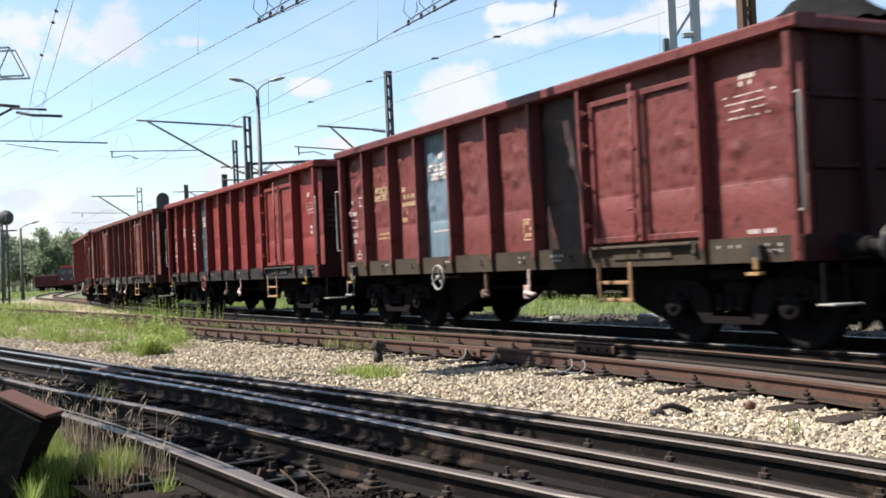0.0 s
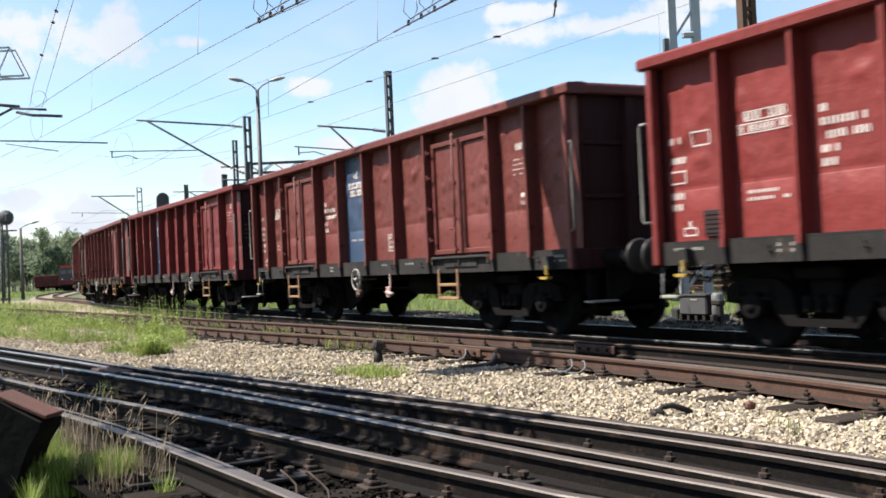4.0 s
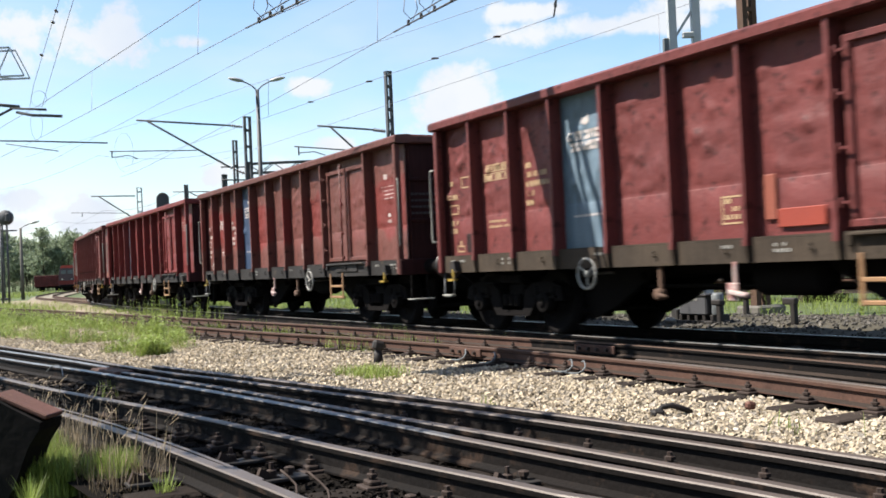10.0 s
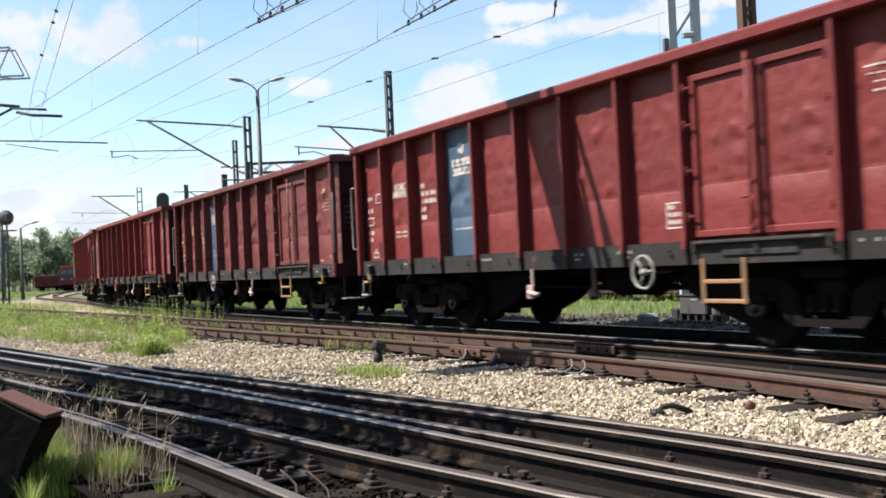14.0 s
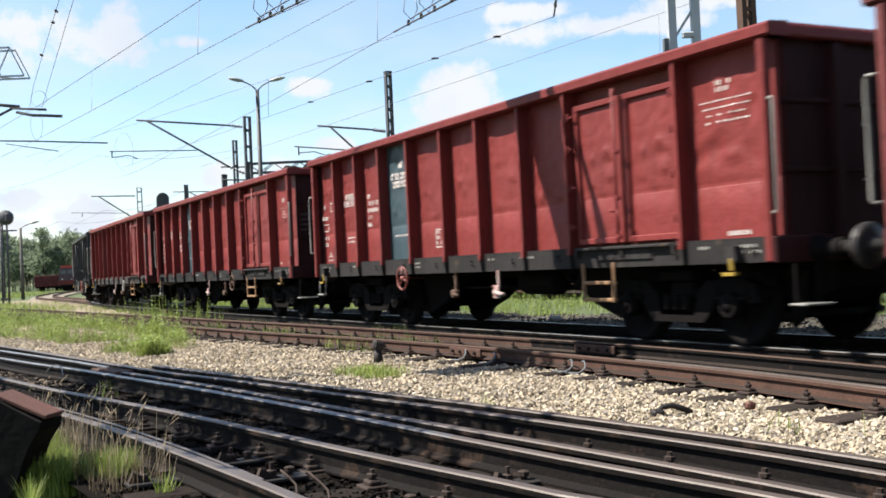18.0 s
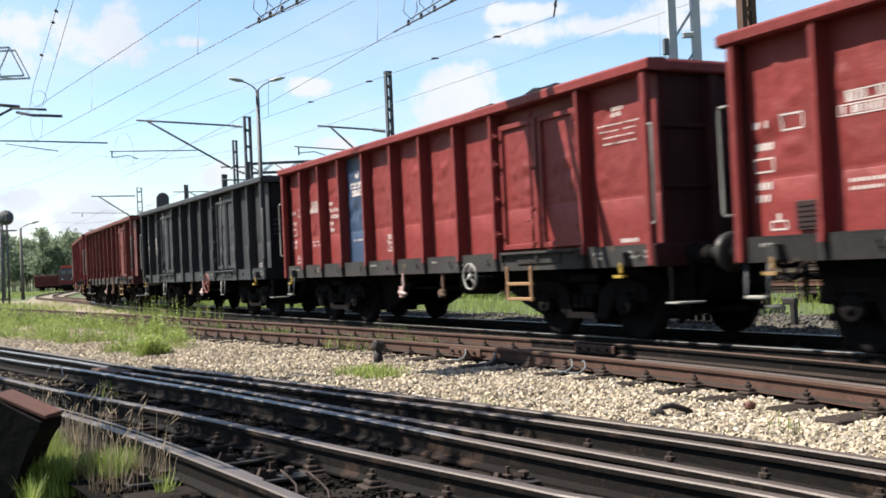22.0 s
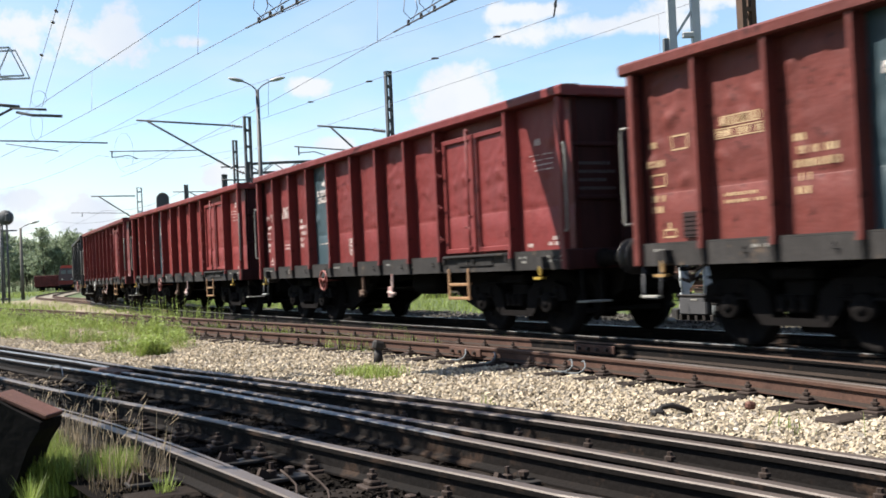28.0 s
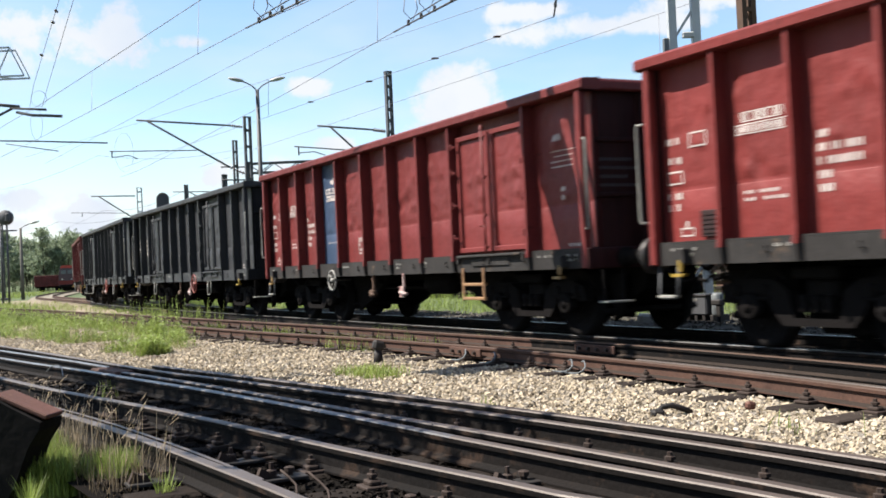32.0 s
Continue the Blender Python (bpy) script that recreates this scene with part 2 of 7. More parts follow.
M_SILL = material("weathered_sill", (0.036, 0.0325, 0.031), 0.75, dark=(0.013, 0.0118, 0.011), scale=5, fine=40, rust=(0.085, 0.06, 0.043), rust_at=0.60, streak=0.4, jitter=0.35, spec=0.15)
M_SILL_TAN = material("mud_stained_sill", (0.070, 0.051, 0.036), 0.8, dark=(0.026, 0.021, 0.017), scale=5, fine=40, streak=0.4, jitter=0.3, spec=0.15)
M_WHITE = material("white_stencil", (0.54, 0.48, 0.45), 0.6, dark=(0.4160, 0.3360, 0.2960), scale=25, fine=80, bump=0.0)
M_CREAM = material("ochre_stencil", (0.46, 0.33, 0.185), 0.6, dark=(0.33, 0.20, 0.11), scale=25, fine=80, bump=0.0)
M_BLUE = material("blue_panel_paint", (0.0495, 0.0858, 0.1386), 0.5, dark=(0.0330, 0.0561, 0.0924), scale=3, fine=50, streak=0.3)
M_NAVY = material("deep_blue_panel_paint", (0.0297, 0.0561, 0.1122), 0.5, dark=(0.0198, 0.0363, 0.0726), scale=3, fine=50, streak=0.3)
M_TEAL = material("teal_panel_paint", (0.0330, 0.0627, 0.0759), 0.5, dark=(0.0231, 0.0396, 0.0495), scale=3, fine=50, streak=0.3)
M_PALEBLUE = material("faded_blue_panel_paint", (0.1122, 0.1650, 0.2112), 0.6, dark=(0.0660, 0.0990, 0.1320), scale=4, fine=50, streak=0.35, rust=(0.0924, 0.0462, 0.0330), rust_at=0.68)
M_YELLOW = material("yellow_paint", (0.3630, 0.2376, 0.0330), 0.5, scale=12, fine=60)
M_AMBER = material("ochre_paint", (0.3300, 0.1980, 0.0726), 0.6, scale=12, fine=60, jitter=0.25)
M_TANSTEP = material("orange_step_paint", (0.3036, 0.1650, 0.0726), 0.65, dark=(0.1452, 0.0726, 0.0396), scale=10, fine=60)
M_PALEGREY = material("pale_grey_paint", (0.2904, 0.2772, 0.2508), 0.6, scale=12, fine=60)
M_REDWHEEL = material("red_handwheel_paint", (0.2376, 0.0528, 0.0396), 0.5, scale=12, fine=60)
M_SHINY = material("worn_buffer_steel", (0.0726, 0.0660, 0.0627), 0.45, 0.5, scale=8, fine=60)
M_COAL = material("coal", (0.016, 0.0152, 0.015), 0.85, dark=(0.0090, 0.0085, 0.0085), scale=10, fine=24, bump=1.0, spec=0.06)
M_CONCRETE = material("weathered_concrete", (0.15, 0.135, 0.118), 0.85, dark=(0.09, 0.08, 0.07), scale=5, fine=40)
M_MAST = material("dark_mast_steel", (0.082, 0.082, 0.088), 0.6, 0.1, scale=6, fine=40)
M_GALV = material("galvanised_steel", (0.50, 0.52, 0.53), 0.5, 0.15, dark=(0.38, 0.40, 0.41), scale=6, fine=60)
M_RUSTMAST = material("rusty_mast_steel", (0.1056, 0.0561, 0.0330), 0.8, 0.1, dark=(0.0462, 0.0264, 0.0198), scale=6, fine=40)
M_FOOT = material("rusty_rail_foot", (0.038, 0.025, 0.018), 0.85, dark=(0.010, 0.008, 0.007), scale=5, fine=40, bump=0.3, spec=0.2)
M_BLACKIRON = material("near_black_iron", (0.0075, 0.0062, 0.006), 0.8, dark=(0.004, 0.0036, 0.0036), scale=6, fine=14, bump=0.25, spec=0.10)
M_SIDETOP = material("rusted_rail_head", (0.084, 0.050, 0.035), 0.7, dark=(0.04, 0.027, 0.02), scale=4, fine=70, bump=0.08, spec=0.2)
# soot, with the overhead gantry's shade added to the colour
M_DARKPLATE = material("shaded_sooty_plate", (0.036, 0.0175, 0.0165), 0.6, dark=(0.014, 0.010, 0.0098), spots=0.9, scale=4, fine=50, streak=0.5, rust=(0.125, 0.032, 0.028), rust_at=0.58, spec=0.2)
M_STAINPLATE = material("white_red_plate", (0.42, 0.38, 0.35), 0.6, dark=(0.30, 0.06, 0.05), spots=1.0, scale=26, fine=60, bump=0)
M_WIRE = material("wire", (0.26, 0.27, 0.30), 0.5, 0.3, scale=6, fine=40, bump=0)
M_PORC = material("brown_porcelain", (0.0660, 0.0396, 0.0330), 0.25, scale=6, fine=40, bump=0)
M_LAMP = material("lamp_cover", (0.4960, 0.4960, 0.4800), 0.4, scale=6, fine=40, bump=0)
M_CAB = material("cabinet_grey", (0.1452, 0.1584, 0.1650), 0.5, scale=6, fine=40)
M_RUSTTOP = material("rusty_plate", (0.150, 0.060, 0.040), 0.75, 0.1, dark=(0.062, 0.030, 0.022), scale=9, fine=50, rust=(0.20, 0.11, 0.07))


def paint(key):
    """Wagon paints: colour, darker stain, rust."""
    table = {
        "brick": ((0.168, 0.0272, 0.0258), (0.112, 0.0208, 0.0200), (0.060, 0.026, 0.021), 0.69),
        "red": ((0.195, 0.0298, 0.0268), (0.148, 0.0245, 0.0222), (0.085, 0.028, 0.022), 0.73),
        "faded": ((0.156, 0.0385, 0.0355), (0.100, 0.0288, 0.0282), (0.043, 0.022, 0.020), 0.60),
        "brown": ((0.152, 0.0375, 0.0305), (0.102, 0.0280, 0.0240), (0.052, 0.028, 0.021), 0.63),
        "maroon": ((0.140, 0.0258, 0.026), (0.080, 0.021, 0.020), (0.055, 0.024, 0.020), 0.67),
        "banded": ((0.150, 0.055, 0.045), (0.105, 0.040, 0.033), (0.050, 0.026, 0.022), 0.62),
        "grey": ((0.041, 0.041, 0.0445), (0.030, 0.030, 0.0325), (0.060, 0.055, 0.050), 0.76),
    }
    c, d, r, q = table[key]
    chips = {"banded": 0.62, "faded": 0.60, "brown": 0.63, "maroon": 0.66, "brick": 0.68, "red": 0.71, "grey": 0.74}[key]
    return material("wagon_paint_" + key, c, 0.52, scuff=chips, dark=d, spots=0.65, scale=3.2, fine=55, bump=0.12, jitter=0.07, streak=0.16, rust=r, rust_at=q, spec=0.2)


def banded_paint(m):
    """Faded brown paint with fresher red left in a ragged band about the lettering."""
    nt = m.node_tree
    b = nt.nodes["Principled BSDF"]
    old = b.inputs["Base Color"].links[0].from_socket
    co = nt.nodes.new("ShaderNodeTexCoord")
    sep = nt.nodes.new("ShaderNodeSeparateXYZ")
    nt.links.new(co.outputs["Object"], sep.inputs[0])
    ns = nt.nodes.new("ShaderNodeTexNoise")
    ns.inputs["Scale"].default_value, ns.inputs["Detail"].default_value = 1.1, 5
    info = nt.nodes.new("ShaderNodeObjectInfo")
    shift = nt.nodes.new("ShaderNodeVectorMath")
    shift.operation = "MULTIPLY_ADD"
    shift.inputs[1].default_value = (7.0, 0.0, 0.0)
    nt.links.new(info.outputs["Random"], shift.inputs[0])
    nt.links.new(co.outputs["Object"], shift.inputs[2])
    nt.links.new(shift.outputs[0], ns.inputs["Vector"])

    def op(kind, x, y):
        node = nt.nodes.new("ShaderNodeMath")
        node.operation = kind
        for i, v in enumerate((x, y)):
            if isinstance(v, (int, float)):
                node.inputs[i].default_value = v
            else:
                nt.links.new(v, node.inputs[i])
        return node.outputs[0]

    off = op("MULTIPLY", op("SUBTRACT", ns.outputs["Fac"], 0.5), 1.5)
    dist = op("ABSOLUTE", op("ADD", op("SUBTRACT", sep.outputs["Z"], 2.1), off), 0)
    fac = nt.nodes.new("ShaderNodeMapRange")
    fac.inputs["From Min"].default_value, fac.inputs["From Max"].default_value = 0.52, 0.40
    nt.links.new(dist, fac.inputs["Value"])
    mix = nt.nodes.new("ShaderNodeMixRGB")
    keep = nt.nodes.new("ShaderNodeMapRange")
    keep.inputs["From Min"].default_value, keep.inputs["From Max"].default_value = 0.35, 0.85
    nt.links.new(info.outputs["Random"], keep.inputs["Value"])
    nt.links.new(op("MULTIPLY", fac.outputs[0], keep.outputs[0]), mix.inputs[0])
    nt.links.new(old, mix.inputs[1])
    mix.inputs[2].default_value = (0.165 * ALBEDO_SCALE, 0.030 * ALBEDO_SCALE, 0.026 * ALBEDO_SCALE, 1)
    nt.links.new(mix.outputs[0], b.inputs["Base Color"])


banded_paint(paint("banded"))


# ---- mesh tools ----
class Shape:
    """Gathers simple solids into one mesh."""

    def __init__(self):
        self.v, self.f, self.sm, self.mi = [], [], [], []

    def add(self, verts, faces, smooth=False, slot=0):
        k = len(self.v)
        self.v += [tuple(p) for p in verts]
        self.f += [tuple(i + k for i in q) for q in faces]
        self.sm += [smooth] * len(faces)
        self.mi += [slot] * len(faces)
        return self

    def box(self, c, size, bev=0.0, m=None, slot=0):
        hx, hy, hz = (a / 2 for a in size)
        if not bev:
            vs = [Vector((x * hx, y * hy, z * hz)) for x in (-1, 1) for y in (-1, 1) for z in (-1, 1)]
            fs = [(0, 1, 3, 2), (4, 6, 7, 5), (0, 4, 5, 1), (2, 3, 7, 6), (0, 2, 6, 4), (1, 5, 7, 3)]
        else:
            b = min(bev, hx * 0.9, hy * 0.9, hz * 0.9)
            vs, idx = [], {}
            for x, y, z in itertools.product((-1, 1), repeat=3):
                for a in range(3):
                    d = [hx - b, hy - b, hz - b]
                    d[a] = (hx, hy, hz)[a]
                    idx[x, y, z, a] = len(vs)
                    vs.append(Vector((x * d[0], y * d[1], z * d[2])))
            fs = []
            for a in range(3):
                o, p = [i for i in range(3) if i != a]
                for sgn in (-1, 1):
                    loop = []
                    for i, j in ((-1, -1), (1, -1), (1, 1), (-1, 1)):
                        k = [0, 0, 0]
                        k[a], k[o], k[p] = sgn, i, j
                        loop.append(idx[(*k, a)])
                    fs.append(tuple(loop) if (sgn > 0) == (a != 1) else tuple(loop[::-1]))
            for a, o in ((0, 1), (0, 2), (1, 2)):
                e = 3 - a - o
                for i, j in itertools.product((-1, 1), repeat=2):
                    k0, k1 = [0, 0, 0], [0, 0, 0]
                    k0[a] = k1[a] = i
                    k0[o] = k1[o] = j
                    k0[e], k1[e] = -1, 1
                    fs.append((idx[(*k0, a)], idx[(*k1, a)], idx[(*k1, o)], idx[(*k0, o)]))
            for k in itertools.product((-1, 1), repeat=3):
                fs.append(tuple(idx[(*k, a)] for a in range(3)))
        c = Vector(c)
        vs = [c + (m @ p if m else p) for p in vs]
        return self.add(vs, fs, False, slot)

    def lathe(self, prof, c=(0, 0, 0), axis="z", n=14, smooth=True, slot=0):
        """prof: (radius, height) rows along the axis; ends closed."""
        vs, fs = [], []
        for r, h in prof:
            for i in range(n):
                a = 2 * math.pi * i / n
                p = (r * math.cos(a), r * math.sin(a), h)
                p = {"z": p, "x": (p[2], p[0], p[1]), "y": (p[1], p[2], p[0])}[axis]
                vs.append((p[0] + c[0], p[1] + c[1], p[2] + c[2]))
        for j in range(len(prof) - 1):
            for i in range(n):
                q = (i + 1) % n
                fs.append((j * n + i, j * n + q, (j + 1) * n + q, (j + 1) * n + i))
        fs.append(tuple(range(n))[::-1])
        fs.append(tuple((len(prof) - 1) * n + i for i in range(n)))
        return self.add(vs, fs, smooth, slot)

    def tube(self, pts, r, n=6, closed=False, smooth=True, slot=0):
        pts = [Vector(p) for p in pts]
        vs, fs = [], []
        k = len(pts)
        for j, p in enumerate(pts):
            if closed:
                t = pts[(j + 1) % k] - pts[j - 1]
            else:
                t = pts[min(j + 1, k - 1)] - pts[max(j - 1, 0)]
            t.normalize()
            up = Vector((0, 0, 1)) if abs(t.z) < 0.9 else Vector((0, 1, 0))
            u = t.cross(up).normalized()
            w = u.cross(t)
            for i in range(n):
                a = 2 * math.pi * (i + 0.5) / n
                vs.append(p + (u * math.cos(a) + w * math.sin(a)) * r)
        for j in range(k if closed else k - 1):
            for i in range(n):
                q, jj = (i + 1) % n, (j + 1) % k
                fs.append((j * n + i, jj * n + i, jj * n + q, j * n + q))
        if not closed:
            fs += [tuple(range(n)), tuple((k - 1) * n + i for i in range(n))[::-1]]
        return self.add(vs, fs, smooth, slot)

    def prism(self, poly, a, b, axis="y", slot=0):
        """poly: corners in the plane across the axis, drawn out from a to b."""
        def put(u, w, h):
            return {"y": (u, h, w), "x": (h, u, w), "z": (u, w, h)}[axis]
        n = len(poly)
        vs = [put(u, w, a) for u, w in poly] + [put(u, w, b) for u, w in poly]
        fs = [tuple(range(n)), tuple(range(n, 2 * n))[::-1]]
        fs += [(i, n + i, n + (i + 1) % n, (i + 1) % n) for i in range(n)]
        return self.add(vs, fs, False, slot)

    def sweep(self, pts, prof, slots=None, up=Vector((0, 0, 1))):
        """A closed profile (across, up) along a line of places. slots: a material slot for each profile edge."""
        pts = [Vector(p) for p in pts]
        n, k = len(prof), len(pts)
        vs = []
        for j, p in enumerate(pts):
            t = (pts[min(j + 1, k - 1)] - pts[max(j - 1, 0)]).normalized()
            side = t.cross(up).normalized()
            vs += [p + side * a + up * b for a, b in prof]
        for i in range(n):
            q = (i + 1) % n
            k0 = len(self.v) if i == 0 else k0
            if i == 0:
                self.v += [tuple(p) for p in vs]
            for j in range(k - 1):
                self.f.append((k0 + j * n + i, k0 + j * n + q, k0 + (j + 1) * n + q, k0 + (j + 1) * n + i))
                self.sm.append(False)
                self.mi.append(slots[i] if slots else 0)
        for e in (tuple(range(n))[::-1], tuple((k - 1) * n + i for i in range(n))):
            self.f.append(tuple(k0 + i for i in e)); self.sm.append(False); self.mi.append(0)
        return self

    def mesh(self, name, *mats):
        me = bpy.data.meshes.new(name)
        me.from_pydata(self.v, [], self.f)
        for m in mats:
            me.materials.append(m)
        me.polygons.foreach_set("use_smooth", self.sm)
        me.polygons.foreach_set("material_index", self.mi)
        bm = bmesh.new()
        bm.from_mesh(me)
        bmesh.ops.recalc_face_normals(bm, faces=bm.faces)
        bm.to_mesh(me)
        bm.free()
        return me


def part(name, mesh, mats, parent, label="", m=None):
    """Links a Shape or a mesh as one object under a thing or a part."""
    if isinstance(mesh, Shape):
        mats = mats if isinstance(mats, (list, tuple)) else [mats]
        mesh = mesh.mesh(name, *mats)
    ob = new(name, mesh)
    ob.parent = parent
    if m is not None:
        ob.matrix_basis = m
    if label:
        tagged(ob, label)
    return ob


def thing(name, label, category, group="", kind="", m=None, mesh=None):
    ob = new(name, mesh)
    if m is not None:
        ob.matrix_basis = m
    return tagged(ob, label, category, group, kind)


CACHE = {}


def cached(key, make, *mats):
    """One mesh for alike pieces."""
    k = (key, *[m.name for m in mats])
    if k not in CACHE:
        CACHE[k] = make().mesh(key if isinstance(key, str) else key[0], *mats)
    return CACHE[k]


def curve_points(pts, step=0.5):
    """Catmull-Rom line through plan points."""
    pts = [Vector(p) for p in pts]
    ext = [2 * pts[0] - pts[1]] + pts + [2 * pts[-1] - pts[-2]]
    out = []
    for i in range(1, len(ext) - 2):
        p0, p1, p2, p3 = ext[i - 1:i + 3]
        n = max(2, int((p2 - p1).length / step))
        for j in range(n):
            t = j / n
            out.append(0.5 * (2 * p1 + (p2 - p0) * t + (2 * p0 - 5 * p1 + 4 * p2 - p3) * t * t + (3 * p1 - p0 - 3 * p2 + p3) * t ** 3))
    out.append(pts[-1])
    return out


# ---- wagons ----
Z_SILL, Z_PANEL, Z_RIM, Z_TOP = 0.926, 1.165, 3.165, 3.305
HALF = 1.453          # outer face of posts and sill
PANEL_Y = 1.245       # plate face at its edges
Y_SILL = 1.39        # outer face of the side sill
LAYOUTS = {
    # post positions from the front end, and which bays are doors
    "long": ([0, 1.40, 3.56, 4.68, 5.87, 7.0, 8.22, 9.37, 10.44, 11.49, 12.65], [1], 6),
    "short": ([0, 1.40, 3.58, 4.75, 5.90, 7.12, 8.25, 9.31, 10.41, 11.55], [1], 5),
    "twin": ([0, 1.05, 2.05, 4.1, 5.35, 6.6, 7.85, 9.1, 11.15, 12.15, 13.2], [2, 7], 5),
    "box": ([0, 1.12, 2.27, 4.27, 5.38, 6.5, 7.6, 8.68, 10.68, 11.83, 12.95], [2, 7], -1),
}


SEAM_V = 0.29         # weld seam between the flat lower plate and the beaten upper one


def dent(u, v, w, seed, worn=1.0):
    """How far a side plate stands out at u, v in 0..1: a flat lower plate, and an upper one knocked out by the loads."""
    edge = min(1, 7 * min(u, 1 - u)) * min(1, 9 * (1 - v))
    edge = edge * edge * (3 - 2 * edge)
    if v <= SEAM_V:
        p = Vector((u * w * 1.3 + seed * 5.1, v * 2.0, seed * 2.7))
        return 0.016 + worn * 0.007 * noise.noise(p) * min(1, 8 * (SEAM_V - v))
    edge *= min(1, 12 * (v - SEAM_V))
    p = Vector((u * w * 2.6 + seed * 7.3, v * 5.2, seed * 3.1))
    b = 0.016 + 0.008 * edge + worn * edge * (0.016 * noise.noise(p) + 0.011 * noise.noise(p * 2.1))
    c = noise.noise(p * 2.0 + Vector((4.2, 1.7, 0)))
    if c > 0.22:
        b += worn * edge * 0.075 * (c - 0.22)
    d = noise.noise(p * 1.3 + Vector((9.1, 3.3, 0)))
    if d > 0.34:
        b -= worn * edge * 0.10 * (d - 0.34)
    return b


def plate_shape(w, seed, z0=Z_PANEL, z1=Z_RIM, worn=1.0):
    """Side plate of one bay: two sheets joined at a seam, with a return at its edges. x from 0 to w, outer face towards -y."""
    s = Shape()
    nu = 21
    levels = [0, 0.15, SEAM_V, SEAM_V + 0.005] + [SEAM_V + 0.006 + (1 - SEAM_V - 0.006) * k / 30 for k in range(1, 31)]
    nv = len(levels)
    vs = []
    for v in levels:
        for i in range(nu):
            u = i / (nu - 1)
            vs.append((u * w, -PANEL_Y - dent(u, v, w, seed, worn) + (0.007 if v == SEAM_V + 0.005 else 0), z0 + v * (z1 - z0)))
    fs = [(j * nu + i, j * nu + i + 1, (j + 1) * nu + i + 1, (j + 1) * nu + i) for j in range(nv - 1) for i in range(nu - 1)]
    k = len(vs)
    vs += [(0, -PANEL_Y + 0.05, z0), (w, -PANEL_Y + 0.05, z0), (w, -PANEL_Y + 0.05, z1), (0, -PANEL_Y + 0.05, z1)]
    fs += [(k, k + 3, k + 2, k + 1)]
    s.add(vs, fs, True)
    low, seam = 2 * (nu - 1), 3 * (nu - 1)
    s.sm = [not low <= k < seam for k in range(len(fs))]
    return s


def post_shape(taper):
    """Pressed side post of hat section that runs down over the set-back sill, its foot drawn in."""
    s = Shape()
    h = 0.027
    bend = 1.62 if taper else 1.10
    for k, (z0, z1, y0, y1) in enumerate(((Z_SILL + 0.004, bend, Y_SILL + 0.045, HALF + 0.006), (bend, bend + 0.18, HALF + 0.006, HALF - 0.008), (bend + 0.18, Z_RIM + 0.01, HALF - 0.008, HALF))):
        vs = []
        for z, y in ((z0, y0), (z1, y1)):
            vs += [(-h - 0.03, -PANEL_Y + 0.02, z), (-h, -y, z), (h, -y, z), (h + 0.006, -PANEL_Y + 0.02, z)]
        s.add(vs, [(0, 1, 5, 4), (1, 2, 6, 5), (2, 3, 7, 6), (0, 3, 2, 1), (4, 5, 6, 7), (3, 0, 4, 7)], False, 1 if k == 0 and not taper else 0)
    return s


def rim_shape(L):
    """Top rail of one long side with a rounded tube section and a down-turned lip."""
    s = Shape()
    y = -PANEL_Y
    o = -HALF - 0.03
    prof = [(y + 0.06, Z_RIM), (o + 0.03, Z_RIM), (o, Z_RIM + 0.02), (o - 0.004, Z_TOP - 0.03), (o + 0.03, Z_TOP), (y + 0.03, Z_TOP + 0.012), (y + 0.06, Z_TOP)]
    s.prism(prof, -0.085, L + 0.085, "x")
    return s


def sill_shape(L):
    """Channel-section side sill with a top flange and tie-down hooks."""
    s = Shape()
    y = -Y_SILL
    s.prism([(y, Z_SILL), (y, Z_PANEL), (y + 0.10, Z_PANEL), (y + 0.10, Z_PANEL - 0.02), (y + 0.02, Z_PANEL - 0.02), (y + 0.02, Z_SILL + 0.02), (y + 0.10, Z_SILL + 0.02), (y + 0.10, Z_SILL)], 0, L, "x")
    s.box((L / 2, y + 0.06, Z_PANEL + 0.012), (L - 0.02, 0.115, 0.02))
    x = 0.6
    while x < L - 0.3:
        s.tube([(x, y - 0.002, Z_PANEL - 0.07), (x, y - 0.035, Z_PANEL - 0.09), (x + 0.02, y - 0.035, Z_PANEL - 0.13), (x + 0.05, y - 0.01, Z_PANEL - 0.13)], 0.011, 5)
        x += 1.17
    return s


def leaf_shape(w):
    """One door leaf: a dented plate in a raised frame."""
    s = plate_shape(w - 0.16, 11.3, Z_PANEL + 0.13, Z_RIM - 0.24, 0.8)
    s.v = [(x + 0.08, y - 0.05, z) for x, y, z in s.v]
    y = -PANEL_Y - 0.075
    z0, z1 = Z_PANEL + 0.05, Z_RIM - 0.17
    for x in (0.045, w - 0.045):
        s.box((x, y, (z0 + z1) / 2), (0.08, 0.07, z1 - z0), 0.012)
    for z in (z0 + 0.04, z1 - 0.04):
        s.box((w / 2, y, z), (w - 0.012, 0.074, 0.08), 0.012)
    return s


def lock_shape():
    """Door locking bar with cams and levers."""
    s = Shape()
    y = -HALF - 0.012
    s.tube([(0, y, Z_PANEL + 0.04), (0, y, Z_RIM - 0.1)], 0.017, 8)
    for z in (Z_PANEL + 0.12, 1.75, 2.3, Z_RIM - 0.15):
        s.box((0, y + 0.012, z), (0.075, 0.05, 0.055), 0.01)
    s.tube([(0.0, y - 0.02, 1.62), (0.06, y - 0.035, 1.56), (0.07, y - 0.035, 1.36)], 0.016, 6)
    s.tube([(-0.03, y - 0.01, 1.60), (-0.10, y - 0.03, 1.60)], 0.016, 6)
    return s


